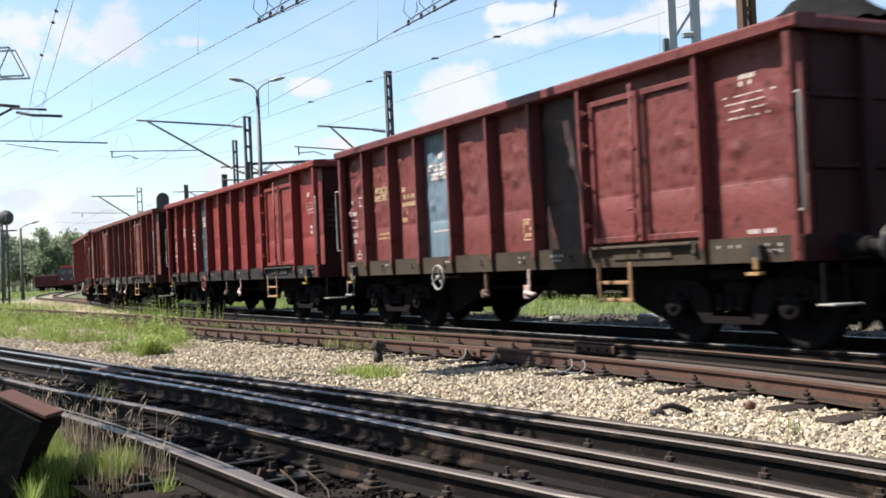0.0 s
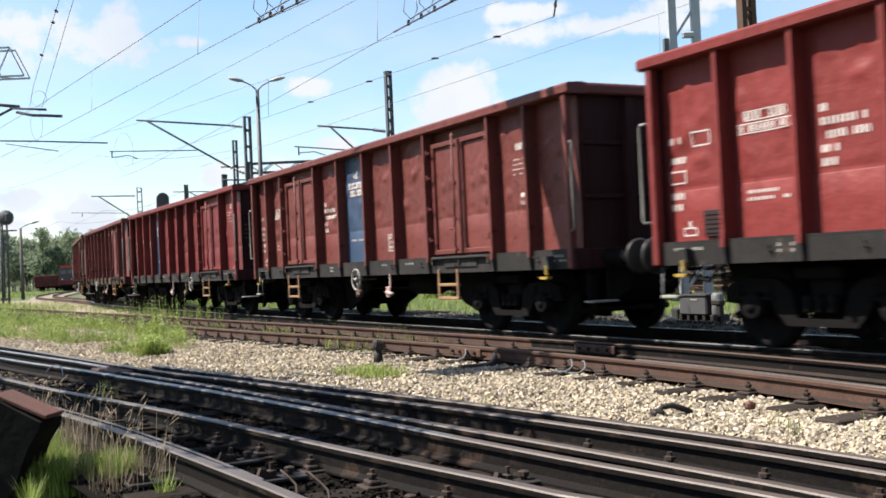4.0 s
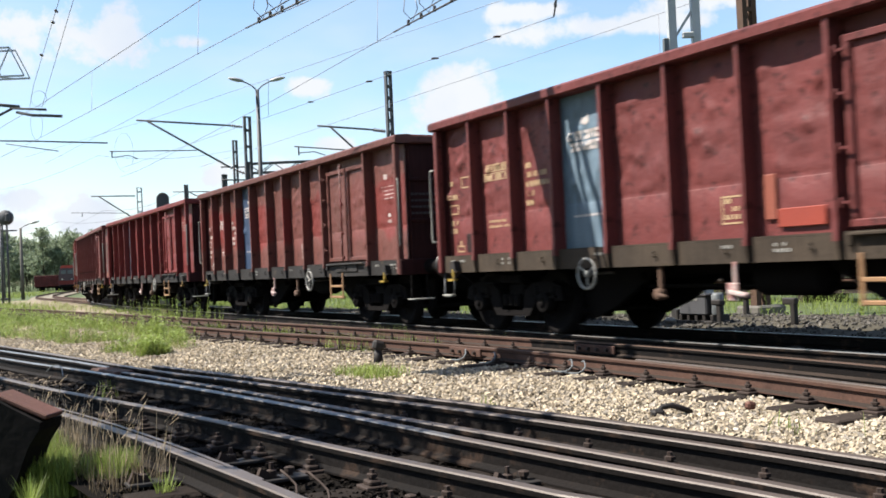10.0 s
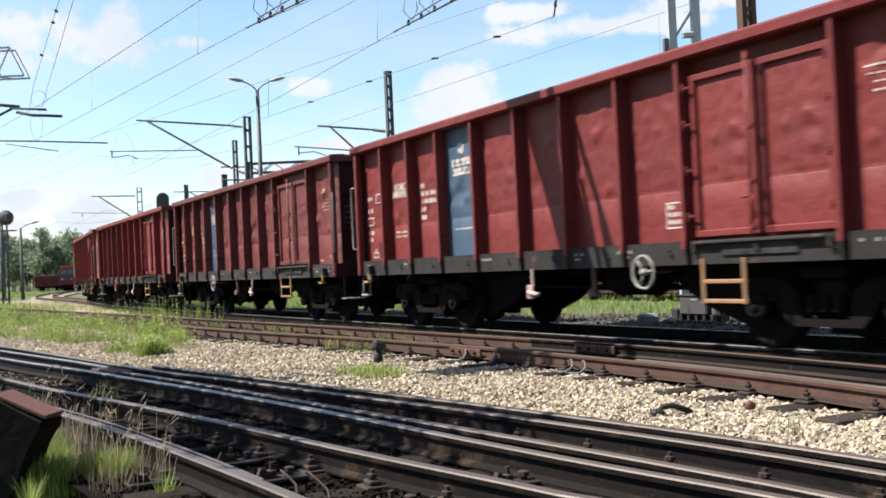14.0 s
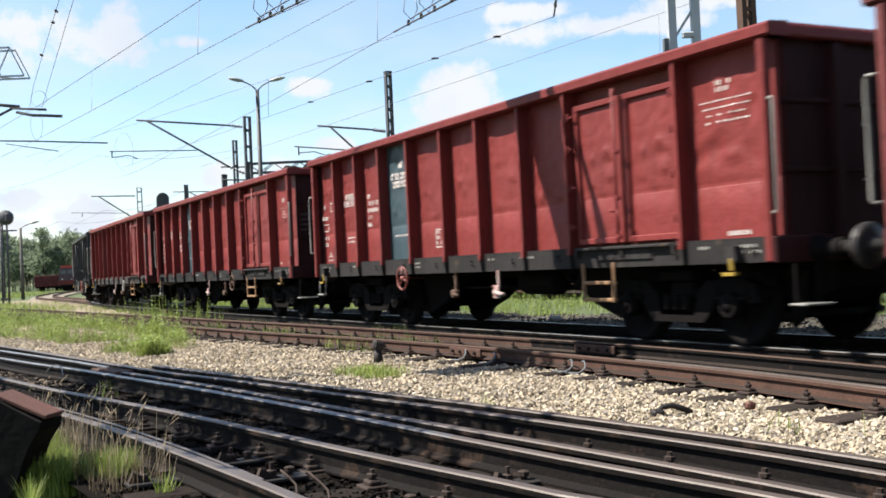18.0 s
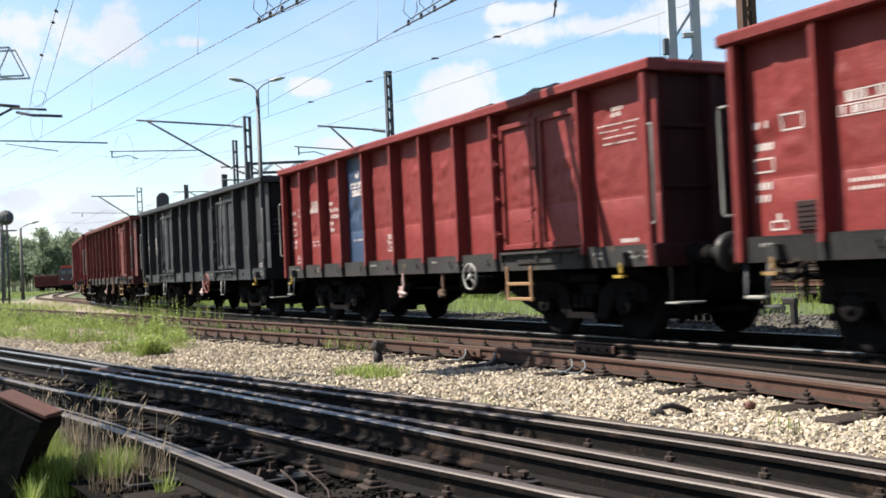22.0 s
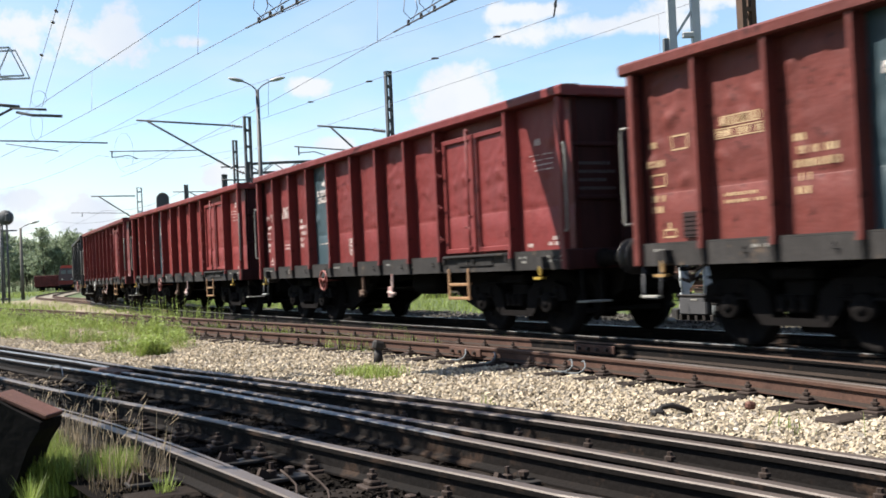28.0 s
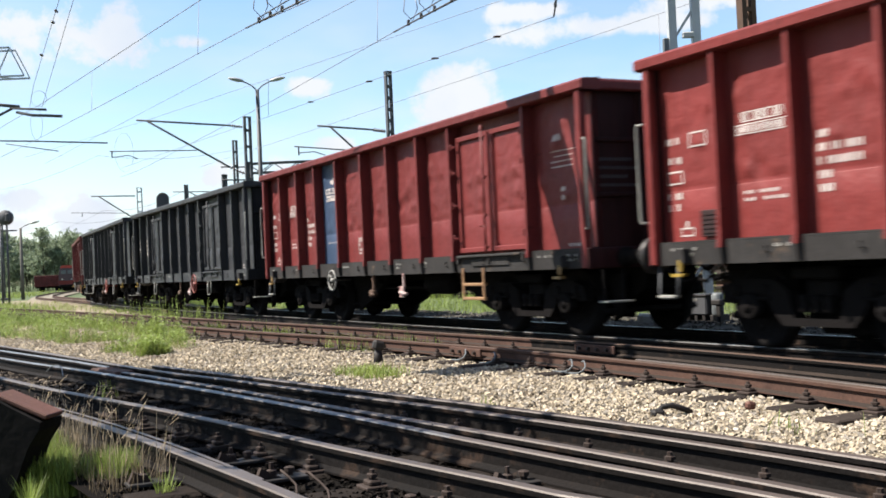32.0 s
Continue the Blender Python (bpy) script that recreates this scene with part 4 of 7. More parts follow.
def wagon(index, rear, layout, colour, panel, mark, label, load=None, wheel="pale", sill="grey"):
    """An open wagon; its origin is at the rear end of the body on the rail's level, x forward, near side -y."""
    posts, doors, blue = LAYOUTS[layout]
    L = posts[-1]
    edge = [L - p for p in posts][::-1]
    nb = len(edge) - 1
    doors = [nb - 1 - d for d in doors]
    blue = nb - 1 - blue if blue >= 0 else -1
    body = paint(colour)
    hull = body if layout == "box" else M_SILL_TAN if sill == "tan" else M_SILL
    worn = {"banded": 1.0, "faded": 1.25, "brown": 1.0, "maroon": 1.0, "brick": 0.85, "red": 0.75, "grey": 0.35}[colour]
    root = thing("open_wagon", label, "freight wagon", "wagons of the train")
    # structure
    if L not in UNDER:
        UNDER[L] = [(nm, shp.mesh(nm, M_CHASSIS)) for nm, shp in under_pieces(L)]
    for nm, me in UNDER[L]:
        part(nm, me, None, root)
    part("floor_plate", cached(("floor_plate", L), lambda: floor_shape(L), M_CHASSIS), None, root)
    grey = layout == "box"
    turned = pose(L, 0, 0, 0, 0, 180)
    for side, m in ((0, None), (1, turned)):
        part("sill", cached(("sill", L), lambda: sill_shape(L), hull), None, root, "grimy steel side sill" if side == 0 else "", m)
        part("top_rail", cached(("top_rail", L), lambda: rim_shape(L), body), None, root, "", m)
        part("lining", cached(("lining", L), lambda: inner_shape(L), M_CHASSIS), None, root, "", m)
        for i, x in enumerate(edge):
            if i in (0, nb):
                continue
            mm = pose(x, 0, 0)
            part("post", cached("post_bent" if grey else "post", lambda: post_shape(grey), body, hull), None, root, "", turned @ mm if side else mm)
        for i in range(nb):
            x0, x1 = edge[i] + 0.02, edge[i + 1] - 0.02
            w = x1 - x0
            m0 = pose(x0, 0, 0)
            mm = turned @ m0 if side else m0
            if i in doors:
                lw = (w - 0.18) / 2
                for j, dx in enumerate((0.07, 0.11 + lw)):
                    dm = pose(x0 + dx, 0, 0)
                    leaf = part("door_leaf", cached(("door_leaf", round(lw, 2)), lambda: leaf_shape(lw), body), None, root, "", turned @ dm if side else dm)
                    if side == 0:
                        for hz in (1.45, 1.95, 2.45, 2.85):
                            part("hinge", cached("hinge", hinge_shape, body), None, leaf, "", pose(-0.02 if j == 0 else lw + 0.0, 0, hz))
                part("back_plate", cached(("back_plate", round(w, 2)), lambda: Shape().box((w / 2, -PANEL_Y + 0.02, (Z_PANEL + Z_RIM) / 2), (w, 0.03, Z_RIM - Z_PANEL)), body), None, root, "", mm)
                lm = pose(x0 + w / 2, 0, 0)
                part("locking_bar", cached("locking_bar", lock_shape, body), None, root, "", turned @ lm if side else lm)
                part("door_apron", cached(("door_apron", round(w, 2)), lambda: apron_shape(w), hull), None, root, "", mm)
                continue
            seed = (i * 7 + index * 3) % 12
            mat = panel if (i == blue and panel) else body
            # this bay's colour holds the gantry's shade as well as soot
            if index == 1 and i == nb - 3:
                mat = M_DARKPLATE
            part("side_plate", cached(("side_plate", round(w, 2), seed, worn), lambda: plate_shape(w, seed, worn=worn), mat), None, root,
                 "side plate dark with soot and painted-in gantry shade" if mat is M_DARKPLATE else ("blue painted side plate" if mat is not body else ""), mm)
            if side == 0 and mark:
                kind = None
                if layout in ("long", "short"):
                    order = {0: "codes", 1: "owner", 2: "number_low" if index > 12 else "number", blue: "emblem", blue + 1: "grid" if layout == "long" and index not in (6, 7) else None,
                             nb - 1: ("load" if index % 2 or index == 4 else "load_low" if index in (8, 10, 14) else "load_small")}
                    if layout == "short":
                        order[blue + 2] = "grid"
                    elif index == 6:
                        order[blue + 3] = "grid"
                    elif index == 7:
                        order[nb - 3] = "grid"
                    kind = order.get(i)
                elif layout == "twin":
                    kind = {0: "codes", 1: "owner", blue - 1: "number", blue: "emblem", blue + 1: "grid", nb - 2: "load_small"}.get(i)
                else:
                    kind = {0: "codes", 1: "number_short", 5: "grid", nb - 1: "tank"}.get(i)
                if kind:
                    mk = M_WHITE if kind == "emblem" or (index == 1 and kind in ("load", "codes")) else mark
                    marking_part(kind, w, seed, mk, root, x0, worn)
            if side == 0 and layout in ("long", "short") and i == 0:
                part("label_clip", cached("label_clip", vent_shape, M_DARKPLATE), None, root, "", pose(x0 + w - 0.28, 0, 0))
    if index == 5:
        px = edge[nb - 2] - 0.62
        part("repair_patch", Shape().box((0.08, -PANEL_Y - 0.045, 1.36), (0.62, 0.02, 0.19), 0.008), material("fresh_orange_primer", (0.27, 0.042, 0.024), 0.5, scale=5, fine=50), root, "orange primed repair patch", pose(px, 0, 0))
        part("repair_patch", Shape().box((-0.12, -PANEL_Y - 0.045, 1.58), (0.16, 0.02, 0.46), 0.008), material("worn_orange_primer", (0.25, 0.065, 0.038), 0.6, scale=5, fine=50), root, "worn orange repair patch", pose(px - 0.2, 0, 0))
    mk = part("sill_lettering", cached(("sill_lettering", L, index % 3), lambda: sill_marks_shape(L, index % 3), M_PALEGREY), None, root)
    tagged(mk, kind="stuff")
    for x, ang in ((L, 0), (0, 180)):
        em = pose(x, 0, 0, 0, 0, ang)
        # end walls take the darker paints that carry their shade
        end_paint = M_END_GREY if grey else M_END
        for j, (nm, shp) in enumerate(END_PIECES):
            part(nm, cached((nm, j), lambda: shp, body if nm == "end_rim" else end_paint), None, root, "", em)
        part("coupling", cached("coupling", coupling_shape, M_CHASSIS), None, root, "", em)
        for y in (-0.875, 0.875):
            b = part("buffer", cached("buffer", buffer_shape, M_CHASSIS), None, root, "", em @ pose(0.02, y, 1.05))
            part("buffer_head", cached("buffer_head", buffer_head_shape, M_SHINY), None, b, "greasy steel buffer head")
    for x in (0.02, L - 0.02):
        sgn = -1 if x < 1 else 1
        part("corner_post", cached(("corner_post", sgn), lambda: Shape().box((-sgn * 0.05, -HALF + 0.05, (Z_SILL + Z_RIM) / 2), (0.10, 0.11, Z_RIM - Z_SILL), 0.014), body), None, root, "", pose(x, 0, 0))
        hk = part("hook_bracket", cached("hook_bracket", hook_bracket_shape, M_SILL), None, root, "", pose(x - sgn * 0.55, 0, 0))
        part("rope_hook", cached("rope_hook", hook_shape, M_AMBER if index % 3 == 1 else M_YELLOW), None, hk, "yellow painted rope hook")
        gm = pose(x, 0, 0) if sgn > 0 else pose(x, 0, 0) @ Matrix.Diagonal((-1, 1, 1, 1))
        part("grab_rail", cached(("grab_rail", sgn), lambda: mirrored(rail_grip_shape(), sgn), M_PALEGREY), None, root, "pale grey grab rail", pose(x, 0, 0))
    part("end_grab_rail", cached("end_grab_rail", lambda: Shape().tube([(0.0, -0.1, 1.74), (0.09, -0.1, 1.76), (0.09, -0.1, 2.30), (0.0, -0.1, 2.32)], 0.016, 6), M_PALEGREY), None, root, "", pose(L - 0.02, 0, 0))
    if index % 2 == 0:
        tagged(part("marking", cached("end_marking", end_marks_shape, M_MAST), None, root, "", pose(L - 0.035, 0, 0)), kind="stuff")
    part("shunter_step", cached("shunter_step", shunter_step_shape, M_PALEGREY), None, root, "worn shunter's step", pose(L + 0.18, 0, 0))
    for y in (-1.3, -1.0):
        part("step_hanger", cached("step_hanger", lambda: Shape().box((0, 0, 0.70), (0.03, 0.03, 0.40), 0.006), M_CHASSIS), None, root, "", pose(L + 0.12, y, 0))
    st = part("corner_step", cached("corner_step", stirrup_shape, M_MAST), None, root, "dark bent corner step", pose(0.25, 0, 0))
    part("tread", cached("corner_tread", lambda: Shape().box((0, -Y_SILL - 0.01, 0.575), (0.28, 0.09, 0.035), 0.008), M_PALEGREY), None, st, "worn pale tread")
    lx = edge[doors[-1]] + 0.55
    lad = cached("side_ladder", ladder_shape, M_TANSTEP) if not grey else cached("side_stirrup", stirrup_shape, M_PALEGREY)
    part("side_step", lad, None, root, "pale bent step" if grey else "orange painted step ladder", pose(lx, 0, 0))
    if len(doors) > 1:
        part("side_step", lad, None, root, "", pose(edge[doors[0]] + 0.6, 0, 0))
    wm = {"pale": M_PALEGREY, "red": M_REDWHEEL, "amber": M_RUSTMAST}[wheel]
    forward = index in (4, 6, 7, 10, 11, 13)
    wx = {"long": L - 4.2 if forward else L - 8.4, "short": L - 7.44, "twin": 6.3, "box": 8.2}[layout]
    part("handwheel", cached("handwheel", handwheel_shape, wm), None, root, "brake handwheel", pose(wx, -HALF - 0.06, 0.86, 0, 12 * index, 0) @ Matrix.Diagonal((1.2, 1, 1.2, 1) if grey else (0.92, 1, 0.92, 1)))
    part("brake_lever", cached("brake_lever", brake_lever_shape, M_STAINPLATE), None, root, "white lever plate with red marks", pose(5.9 if forward else L * 0.57, 0, 0))
    part("brake_hanger", cached("brake_hanger", hanger_shape, M_RUSTMAST), None, root, "", pose(7.25 if forward else L * 0.46, 0, 0))
    # running gear
    pivot = (L - 8.6) / 2
    for px in (pivot, L - pivot):
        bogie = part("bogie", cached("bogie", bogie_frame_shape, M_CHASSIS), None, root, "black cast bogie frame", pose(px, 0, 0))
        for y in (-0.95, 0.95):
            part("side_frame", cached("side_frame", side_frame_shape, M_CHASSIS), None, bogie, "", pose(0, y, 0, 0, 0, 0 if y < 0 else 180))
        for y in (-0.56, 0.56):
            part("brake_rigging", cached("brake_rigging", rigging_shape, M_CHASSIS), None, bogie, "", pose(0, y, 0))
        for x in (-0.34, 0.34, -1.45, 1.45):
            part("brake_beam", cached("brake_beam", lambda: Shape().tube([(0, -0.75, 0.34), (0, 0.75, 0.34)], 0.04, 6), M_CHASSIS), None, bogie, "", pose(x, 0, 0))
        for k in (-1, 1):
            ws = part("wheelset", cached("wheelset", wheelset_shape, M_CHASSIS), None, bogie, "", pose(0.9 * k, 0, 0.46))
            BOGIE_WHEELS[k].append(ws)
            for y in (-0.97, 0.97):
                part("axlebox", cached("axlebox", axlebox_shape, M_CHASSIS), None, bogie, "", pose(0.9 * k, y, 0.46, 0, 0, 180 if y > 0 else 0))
    heap = None
    if load:
        heap = thing("coal_load", "black coal heaped above the wagon's rim", "coal", "coal loads", mesh=coal_shape(L, load, index).mesh("coal_load", M_COAL))
    WAGONS.append((root, heap, rear, L))
    return root


def mirrored(s, sgn):
    if sgn < 0:
        s.v = [(-x, y, z) for x, y, z in s.v]
    return s


def coal_shape(L, load, seed):
    """Heaped coal: humps (centre along the wagon, height)."""
    s = Shape()
    nx, ny = 90, 22
    vs = []
    for j in range(ny):
        for i in range(nx):
            x = 0.12 + (L - 0.24) * i / (nx - 1)
            y = -1.14 + 2.28 * j / (ny - 1)
            z = 2.80
            for c, h in load:
                z = max(z, 2.9 + 0.63 * h * math.exp(-((x - c) / 1.25) ** 2 - (y / 0.85) ** 2))
            z += 0.12 * noise.noise(Vector((x * 2.4, y * 2.4, seed))) + 0.07 * noise.noise(Vector((x * 11, y * 11, seed)))
            vs.append((x, y, z))
    fs = [(j * nx + i, j * nx + i + 1, (j + 1) * nx + i + 1, (j + 1) * nx + i) for j in range(ny - 1) for i in range(nx - 1)]
    s.add(vs, fs, True)
    k = len(s.v)
    s.add([(0.12, -1.14, 1.22), (L - 0.12, -1.14, 1.22), (L - 0.12, 1.14, 1.22), (0.12, 1.14, 1.22)], [(0, 3, 2, 1)])
    return s


# ---- ground ----
RAIL_A = [(-1.2, -48), (0.2, -31), (1.77, -20.11), (2.64, -12.74), (3.02, -10.54), (3.37, -8.4), (3.63, -6.88), (3.8, -5.67), (3.94, -4.52), (4.02, -3.4), (4.08, -1.5), (4.1, 3)]
RAIL_B = [(2.40, -12.6), (2.55, -11.6), (2.8, -9.79), (3.06, -7.6), (3.25, -6.09), (3.38, -5.01), (3.48, -3.94), (3.54, -3.0), (3.58, 0)]
RAIL_B0 = [(-0.9, -42), (0.3, -28.5), (1.60, -19.0), (2.22, -14.7), (2.38, -13.3)]
RAIL_C = [(-1.6, -45), (0.0, -28), (1.45, -16.89), (2.06, -13.17), (2.34, -11.29), (2.62, -9.45), (2.90, -7.15), (3.03, -5.74), (3.14, -4.67), (3.24, -3.93), (3.32, -3.3), (3.45, -1.5), (3.55, 3)]
RAIL_D = [(-2.6, -48), (-0.9, -28), (0.55, -17.5), (1.10, -13.4), (1.46, -11.0), (1.84, -9.04), (2.11, -7.41), (2.34, -5.79), (2.51, -4.78), (2.64, -3.99), (2.72, -3.0), (2.72, 3)]
RAIL_E = [(-3.0, -40), (-1.2, -25), (0.25, -14.6), (0.86, -11.1), (1.25, -8.83), (1.46, -7.13), (1.57, -5.89), (1.62, -5.24), (1.66, -4.61), (1.72, -3.4), (1.85, 3)]
RAIL_1 = [(2.2, -66), (4.12, -46.17), (5.1, -33.13), (5.68, -24.18), (6.02, -18.92), (6.38, -15.86), (6.62, -12.51), (6.68, -9.94), (6.58, -7.13), (6.36, -5.36), (6.1, -3.9), (5.3, 0), (4.3, 5)]
RAIL_2 = [(3.75, -66), (5.5, -50), (6.5, -35.5), (6.92, -28.8), (7.3, -22.8), (7.55, -18.62), (7.80, -12.36), (7.85, -10.0), (7.72, -7.5), (7.5, -5.4), (6.8, 0), (5.9, 5)]
RAIL_1B = [(6.78, -8.75), (6.68, -7.13), (6.48, -5.36), (6.23, -3.9), (5.45, 0), (4.5, 5)]


def lat_at(rail, s):
    for (l0, s0), (l1, s1) in zip(rail, rail[1:]):
        if s <= s1:
            f = max(0.0, (s - s0) / (s1 - s0))
            return l0 + (l1 - l0) * f
    return rail[-1][0]


def sheet(name, s_list, lat_lo, lat_hi, n_lat, height, mats, label, category):
    """Ground sheet between two edges."""
    s = Shape()
    vs = []
    for a in s_list:
        lo, hi = lat_lo(a), lat_hi(a)
        for i in range(n_lat + 1):
            lat = lo + (hi - lo) * i / n_lat
            vs.append(at(lat, a, height(lat, a)))
    k = n_lat + 1
    fs = [(j * k + i, j * k + i + 1, (j + 1) * k + i + 1, (j + 1) * k + i) for j in range(len(s_list) - 1) for i in range(n_lat)]
    s.add(vs, fs, True)
    return thing(name, label, category, kind="structure", mesh=s.mesh(name, *mats))


def steps(a, b, n):
    return [a + (b - a) * i / n for i in range(n + 1)]


def rough(lat, s, amp=0.03, f=1.3):
    return amp * noise.noise(Vector((lat * f, s * f, 3.7))) + amp * 0.5 * noise.noise(Vector((lat * f * 3.1, s * f * 3.1, 9.1)))


for r in (RAIL_A, RAIL_C, RAIL_D, RAIL_E):
    r.append((r[-1][0], 24.0))


def ground_sheet():
    s = Shape()
    rings = [0, 4, 8, 12, 16, 20, 25, 30, 36, 44, 54, 66, 80, 100, 130, 170, 230, 320, 480, 800, 1500, 3000, 4500]
    n = 72
    vs = []
    for r in rings:
        for i in range(n):
            a = 2 * math.pi * i / n
            x, y = r * math.cos(a), 10 + r * math.sin(a)
            vs.append((x, y, -0.36 + (0.05 * noise.noise(Vector((x * 0.2, y * 0.2, 0))) if 2 < r < 200 else 0)))
    fs = [(j * n + i, j * n + (i + 1) % n, (j + 1) * n + (i + 1) % n, (j + 1) * n + i) for j in range(1, len(rings) - 1) for i in range(n)]
    fs += [(0, n + i, n + (i + 1) % n) for i in range(n)]
    s.add(vs, fs, True)
    thing("ground", "rough grassland and soil beside the railway", "ground", kind="structure", mesh=s.mesh("ground", M_FIELD))


ground_sheet()
sheet("ballast_shoulder", steps(-34, 24, 120), lambda a: lat_at(RAIL_A, a) - 0.1, lambda a: lat_at(RAIL_1, a) + 0.3, 24,
      lambda l, a: -0.205 + rough(l, a, 0.025), [M_BED_PALE], "pale limestone ballast between the tracks", "ballast")
sheet("oily_trackbed", steps(-50, 24, 130), lambda a: lat_at(RAIL_E, a) - 0.55, lambda a: lat_at(RAIL_A, a) + 0.12, 24,
      lambda l, a: -0.175 + rough(l, a, 0.02), [M_BED_DARK], "oily ballast under the turnout, darkened for shade", "ballast")
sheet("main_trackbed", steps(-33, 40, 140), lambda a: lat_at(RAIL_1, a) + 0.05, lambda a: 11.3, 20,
      lambda l, a: -0.19 + rough(l, a, 0.02), [M_BED_DARK], "grimy ballast under the running line, darkened for shade", "ballast")
sheet("curve_trackbed", steps(-92, -33, 90), lambda a: lat_at(RAIL_1, a) + 0.05 if a > -40 else lat_at(RAIL_2, -40) + (-40 - a) * 0.02,
      lambda a: 11.3 if a > -34 else line_of(a)[0] + 2.1, 20,
      lambda l, a: -0.195 + rough(l, a, 0.03), [M_BED_PALE], "grey-brown ballast under the curving lines", "ballast")
sheet("cess", steps(-70, 40, 130), lambda a: 11.2 if a > -34 else line_of(a)[0] + 2.0, lambda a: 13.4 + min(3.4, max(0.0, (a + 21.5) * 0.36)) if a > -34 else line_of(a)[0] + 3.3, 18,
      lambda l, a: -0.22 + rough(l, a, 0.05), [M_GROUND], "grey stony path behind the line", "path")


# ---- loose stones ----
def stones(name, count, place, size, mat, label, seed):
    """Angular stones joined in one mesh."""
    rng = np.random.default_rng(seed)
    base = np.array([(x, y, z) for x in (-1, 1) for y in (-1, 1) for z in (-1, 1)]) * 0.62
    tri = np.array([(0, 1, 3), (0, 3, 2), (4, 6, 7), (4, 7, 5), (0, 4, 5), (0, 5, 1), (2, 3, 7), (2, 7, 6), (0, 2, 6), (0, 6, 4), (1, 5, 7), (1, 7, 3)])
    spot = np.array([at(*place(rng)) for i in range(count)])
    sc = (size[0] + (size[1] - size[0]) * rng.random((count, 1)) ** 1.7) * np.stack([rng.uniform(0.7, 1.4, count), rng.uniform(0.6, 1.1, count), rng.uniform(0.45, 0.8, count)], axis=1) * 0.5
    v = base[None] * (1 + rng.uniform(-0.45, 0.45, (count, 8, 3))) * sc[:, None]
    for ax, span in ((0, 0.8), (1, 0.8), (2, 3.14)):
        a = rng.uniform(-span, span, (count, 1))
        i, j = [k for k in range(3) if k != ax]
        u, w = v[..., i].copy(), v[..., j].copy()
        v[..., i], v[..., j] = u * np.cos(a) - w * np.sin(a), u * np.sin(a) + w * np.cos(a)
    verts = v + spot[:, None]
    faces = (tri[None] + (np.arange(count) * 8)[:, None, None]).reshape(-1, 3)
    me = bpy.data.meshes.new(name)
    me.vertices.add(count * 8)
    me.vertices.foreach_set("co", verts.reshape(-1))
    me.loops.add(len(faces) * 3)
    me.loops.foreach_set("vertex_index", faces.reshape(-1).astype(np.int32))
    me.polygons.add(len(faces))
    me.polygons.foreach_set("loop_start", np.arange(len(faces), dtype=np.int32) * 3)
    me.polygons.foreach_set("use_smooth", np.zeros(len(faces), dtype=bool))
    me.update(calc_edges=True)
    me.materials.append(mat)
    return thing(name, label, "ballast", kind="stuff", mesh=me)


def pale_place(rng):
    s = -2.4 - 31 * rng.random() ** 1.7
    lo, hi = lat_at(RAIL_A, s) + 0.13, lat_at(RAIL_1, s) - 0.08
    lat = lo + (hi - lo) * rng.random()
    return lat, s, -0.19 - (0.008 if lat > lat_at(RAIL_1, s) - 0.6 else 0) + rough(lat, s, 0.025) + rng.uniform(-0.008, 0.018)


def dark_place(rng):
    s = -2.6 - 20 * rng.random() ** 1.3
    lo, hi = lat_at(RAIL_E, s) - 0.5, lat_at(RAIL_A, s)
    lat = lo + (hi - lo) * rng.random()
    return lat, s, -0.165 + rough(lat, s, 0.02) + rng.uniform(-0.01, 0.01)


def main_place(rng):
    s = -1 - 40 * rng.random() ** 1.3
    lo = lat_at(RAIL_1, s)
    lat = lo + (11.2 - lo) * rng.random()
    return lat, s, -0.18 + rough(lat, s, 0.02) + rng.uniform(-0.01, 0.01)


def cess_place(rng):
    s = -2 - 34 * rng.random()
    lat = 11.2 + (2.3 + min(3.4, max(0.0, (s + 21.5) * 0.36))) * rng.random()
    return lat, s, -0.20 + rough(lat, s, 0.05)


stones("pale_stones", 96000, pale_place, (0.017, 0.062), M_STONE, "pale buff crushed limestone ballast", 1)
def debris_place(rng):
    s = -12.5 - 13 * rng.random()
    lo, hi = lat_at(RAIL_E, s) - 0.6, lat_at(RAIL_C, s) - 0.15
    lat = lo + (hi - lo) * rng.random()
    return lat, s, -0.16 + rough(lat, s, 0.02)


stones("brown_stones", 5200, debris_place, (0.025, 0.065), material("brown_ballast", (0.16, 0.12, 0.085), 0.9, dark=(0.07, 0.055, 0.04), scale=20, fine=90, bump=0.4, island=0.5), "brown stones and debris between the rails", 6)
stones("oily_stones", 15000, dark_place, (0.02, 0.05), M_STONE_DARK, "oil-stained ballast stones, darkened for shade", 2)
stones("grimy_stones", 9000, main_place, (0.03, 0.07), M_STONE_DARK, "grimy ballast stones, darkened for shade", 3)
M_STONE_GREY = material("grey_ballast", (0.095, 0.084, 0.072), 0.9, dark=(0.10, 0.09, 0.075), scale=20, fine=90, bump=0.4, island=0.4)
stones("cess_stones", 8000, cess_place, (0.04, 0.09), M_STONE_GREY, "grey scattered stones", 4)

# ---- rails and sleepers ----
RAIL_PROF = [(-0.062, -0.15), (0.062, -0.15), (0.062, -0.138), (0.012, -0.118), (0.009, -0.045), (0.034, -0.034), (0.036, -0.008), (0.028, 0.0), (-0.028, 0.0), (-0.036, -0.008), (-0.034, -0.034), (-0.009, -0.045), (-0.012, -0.118), (-0.062, -0.138)]
TOP_SLOTS = [0, 0, 2, 0, 0, 0, 1, 1, 1, 0, 0, 0, 2, 0]


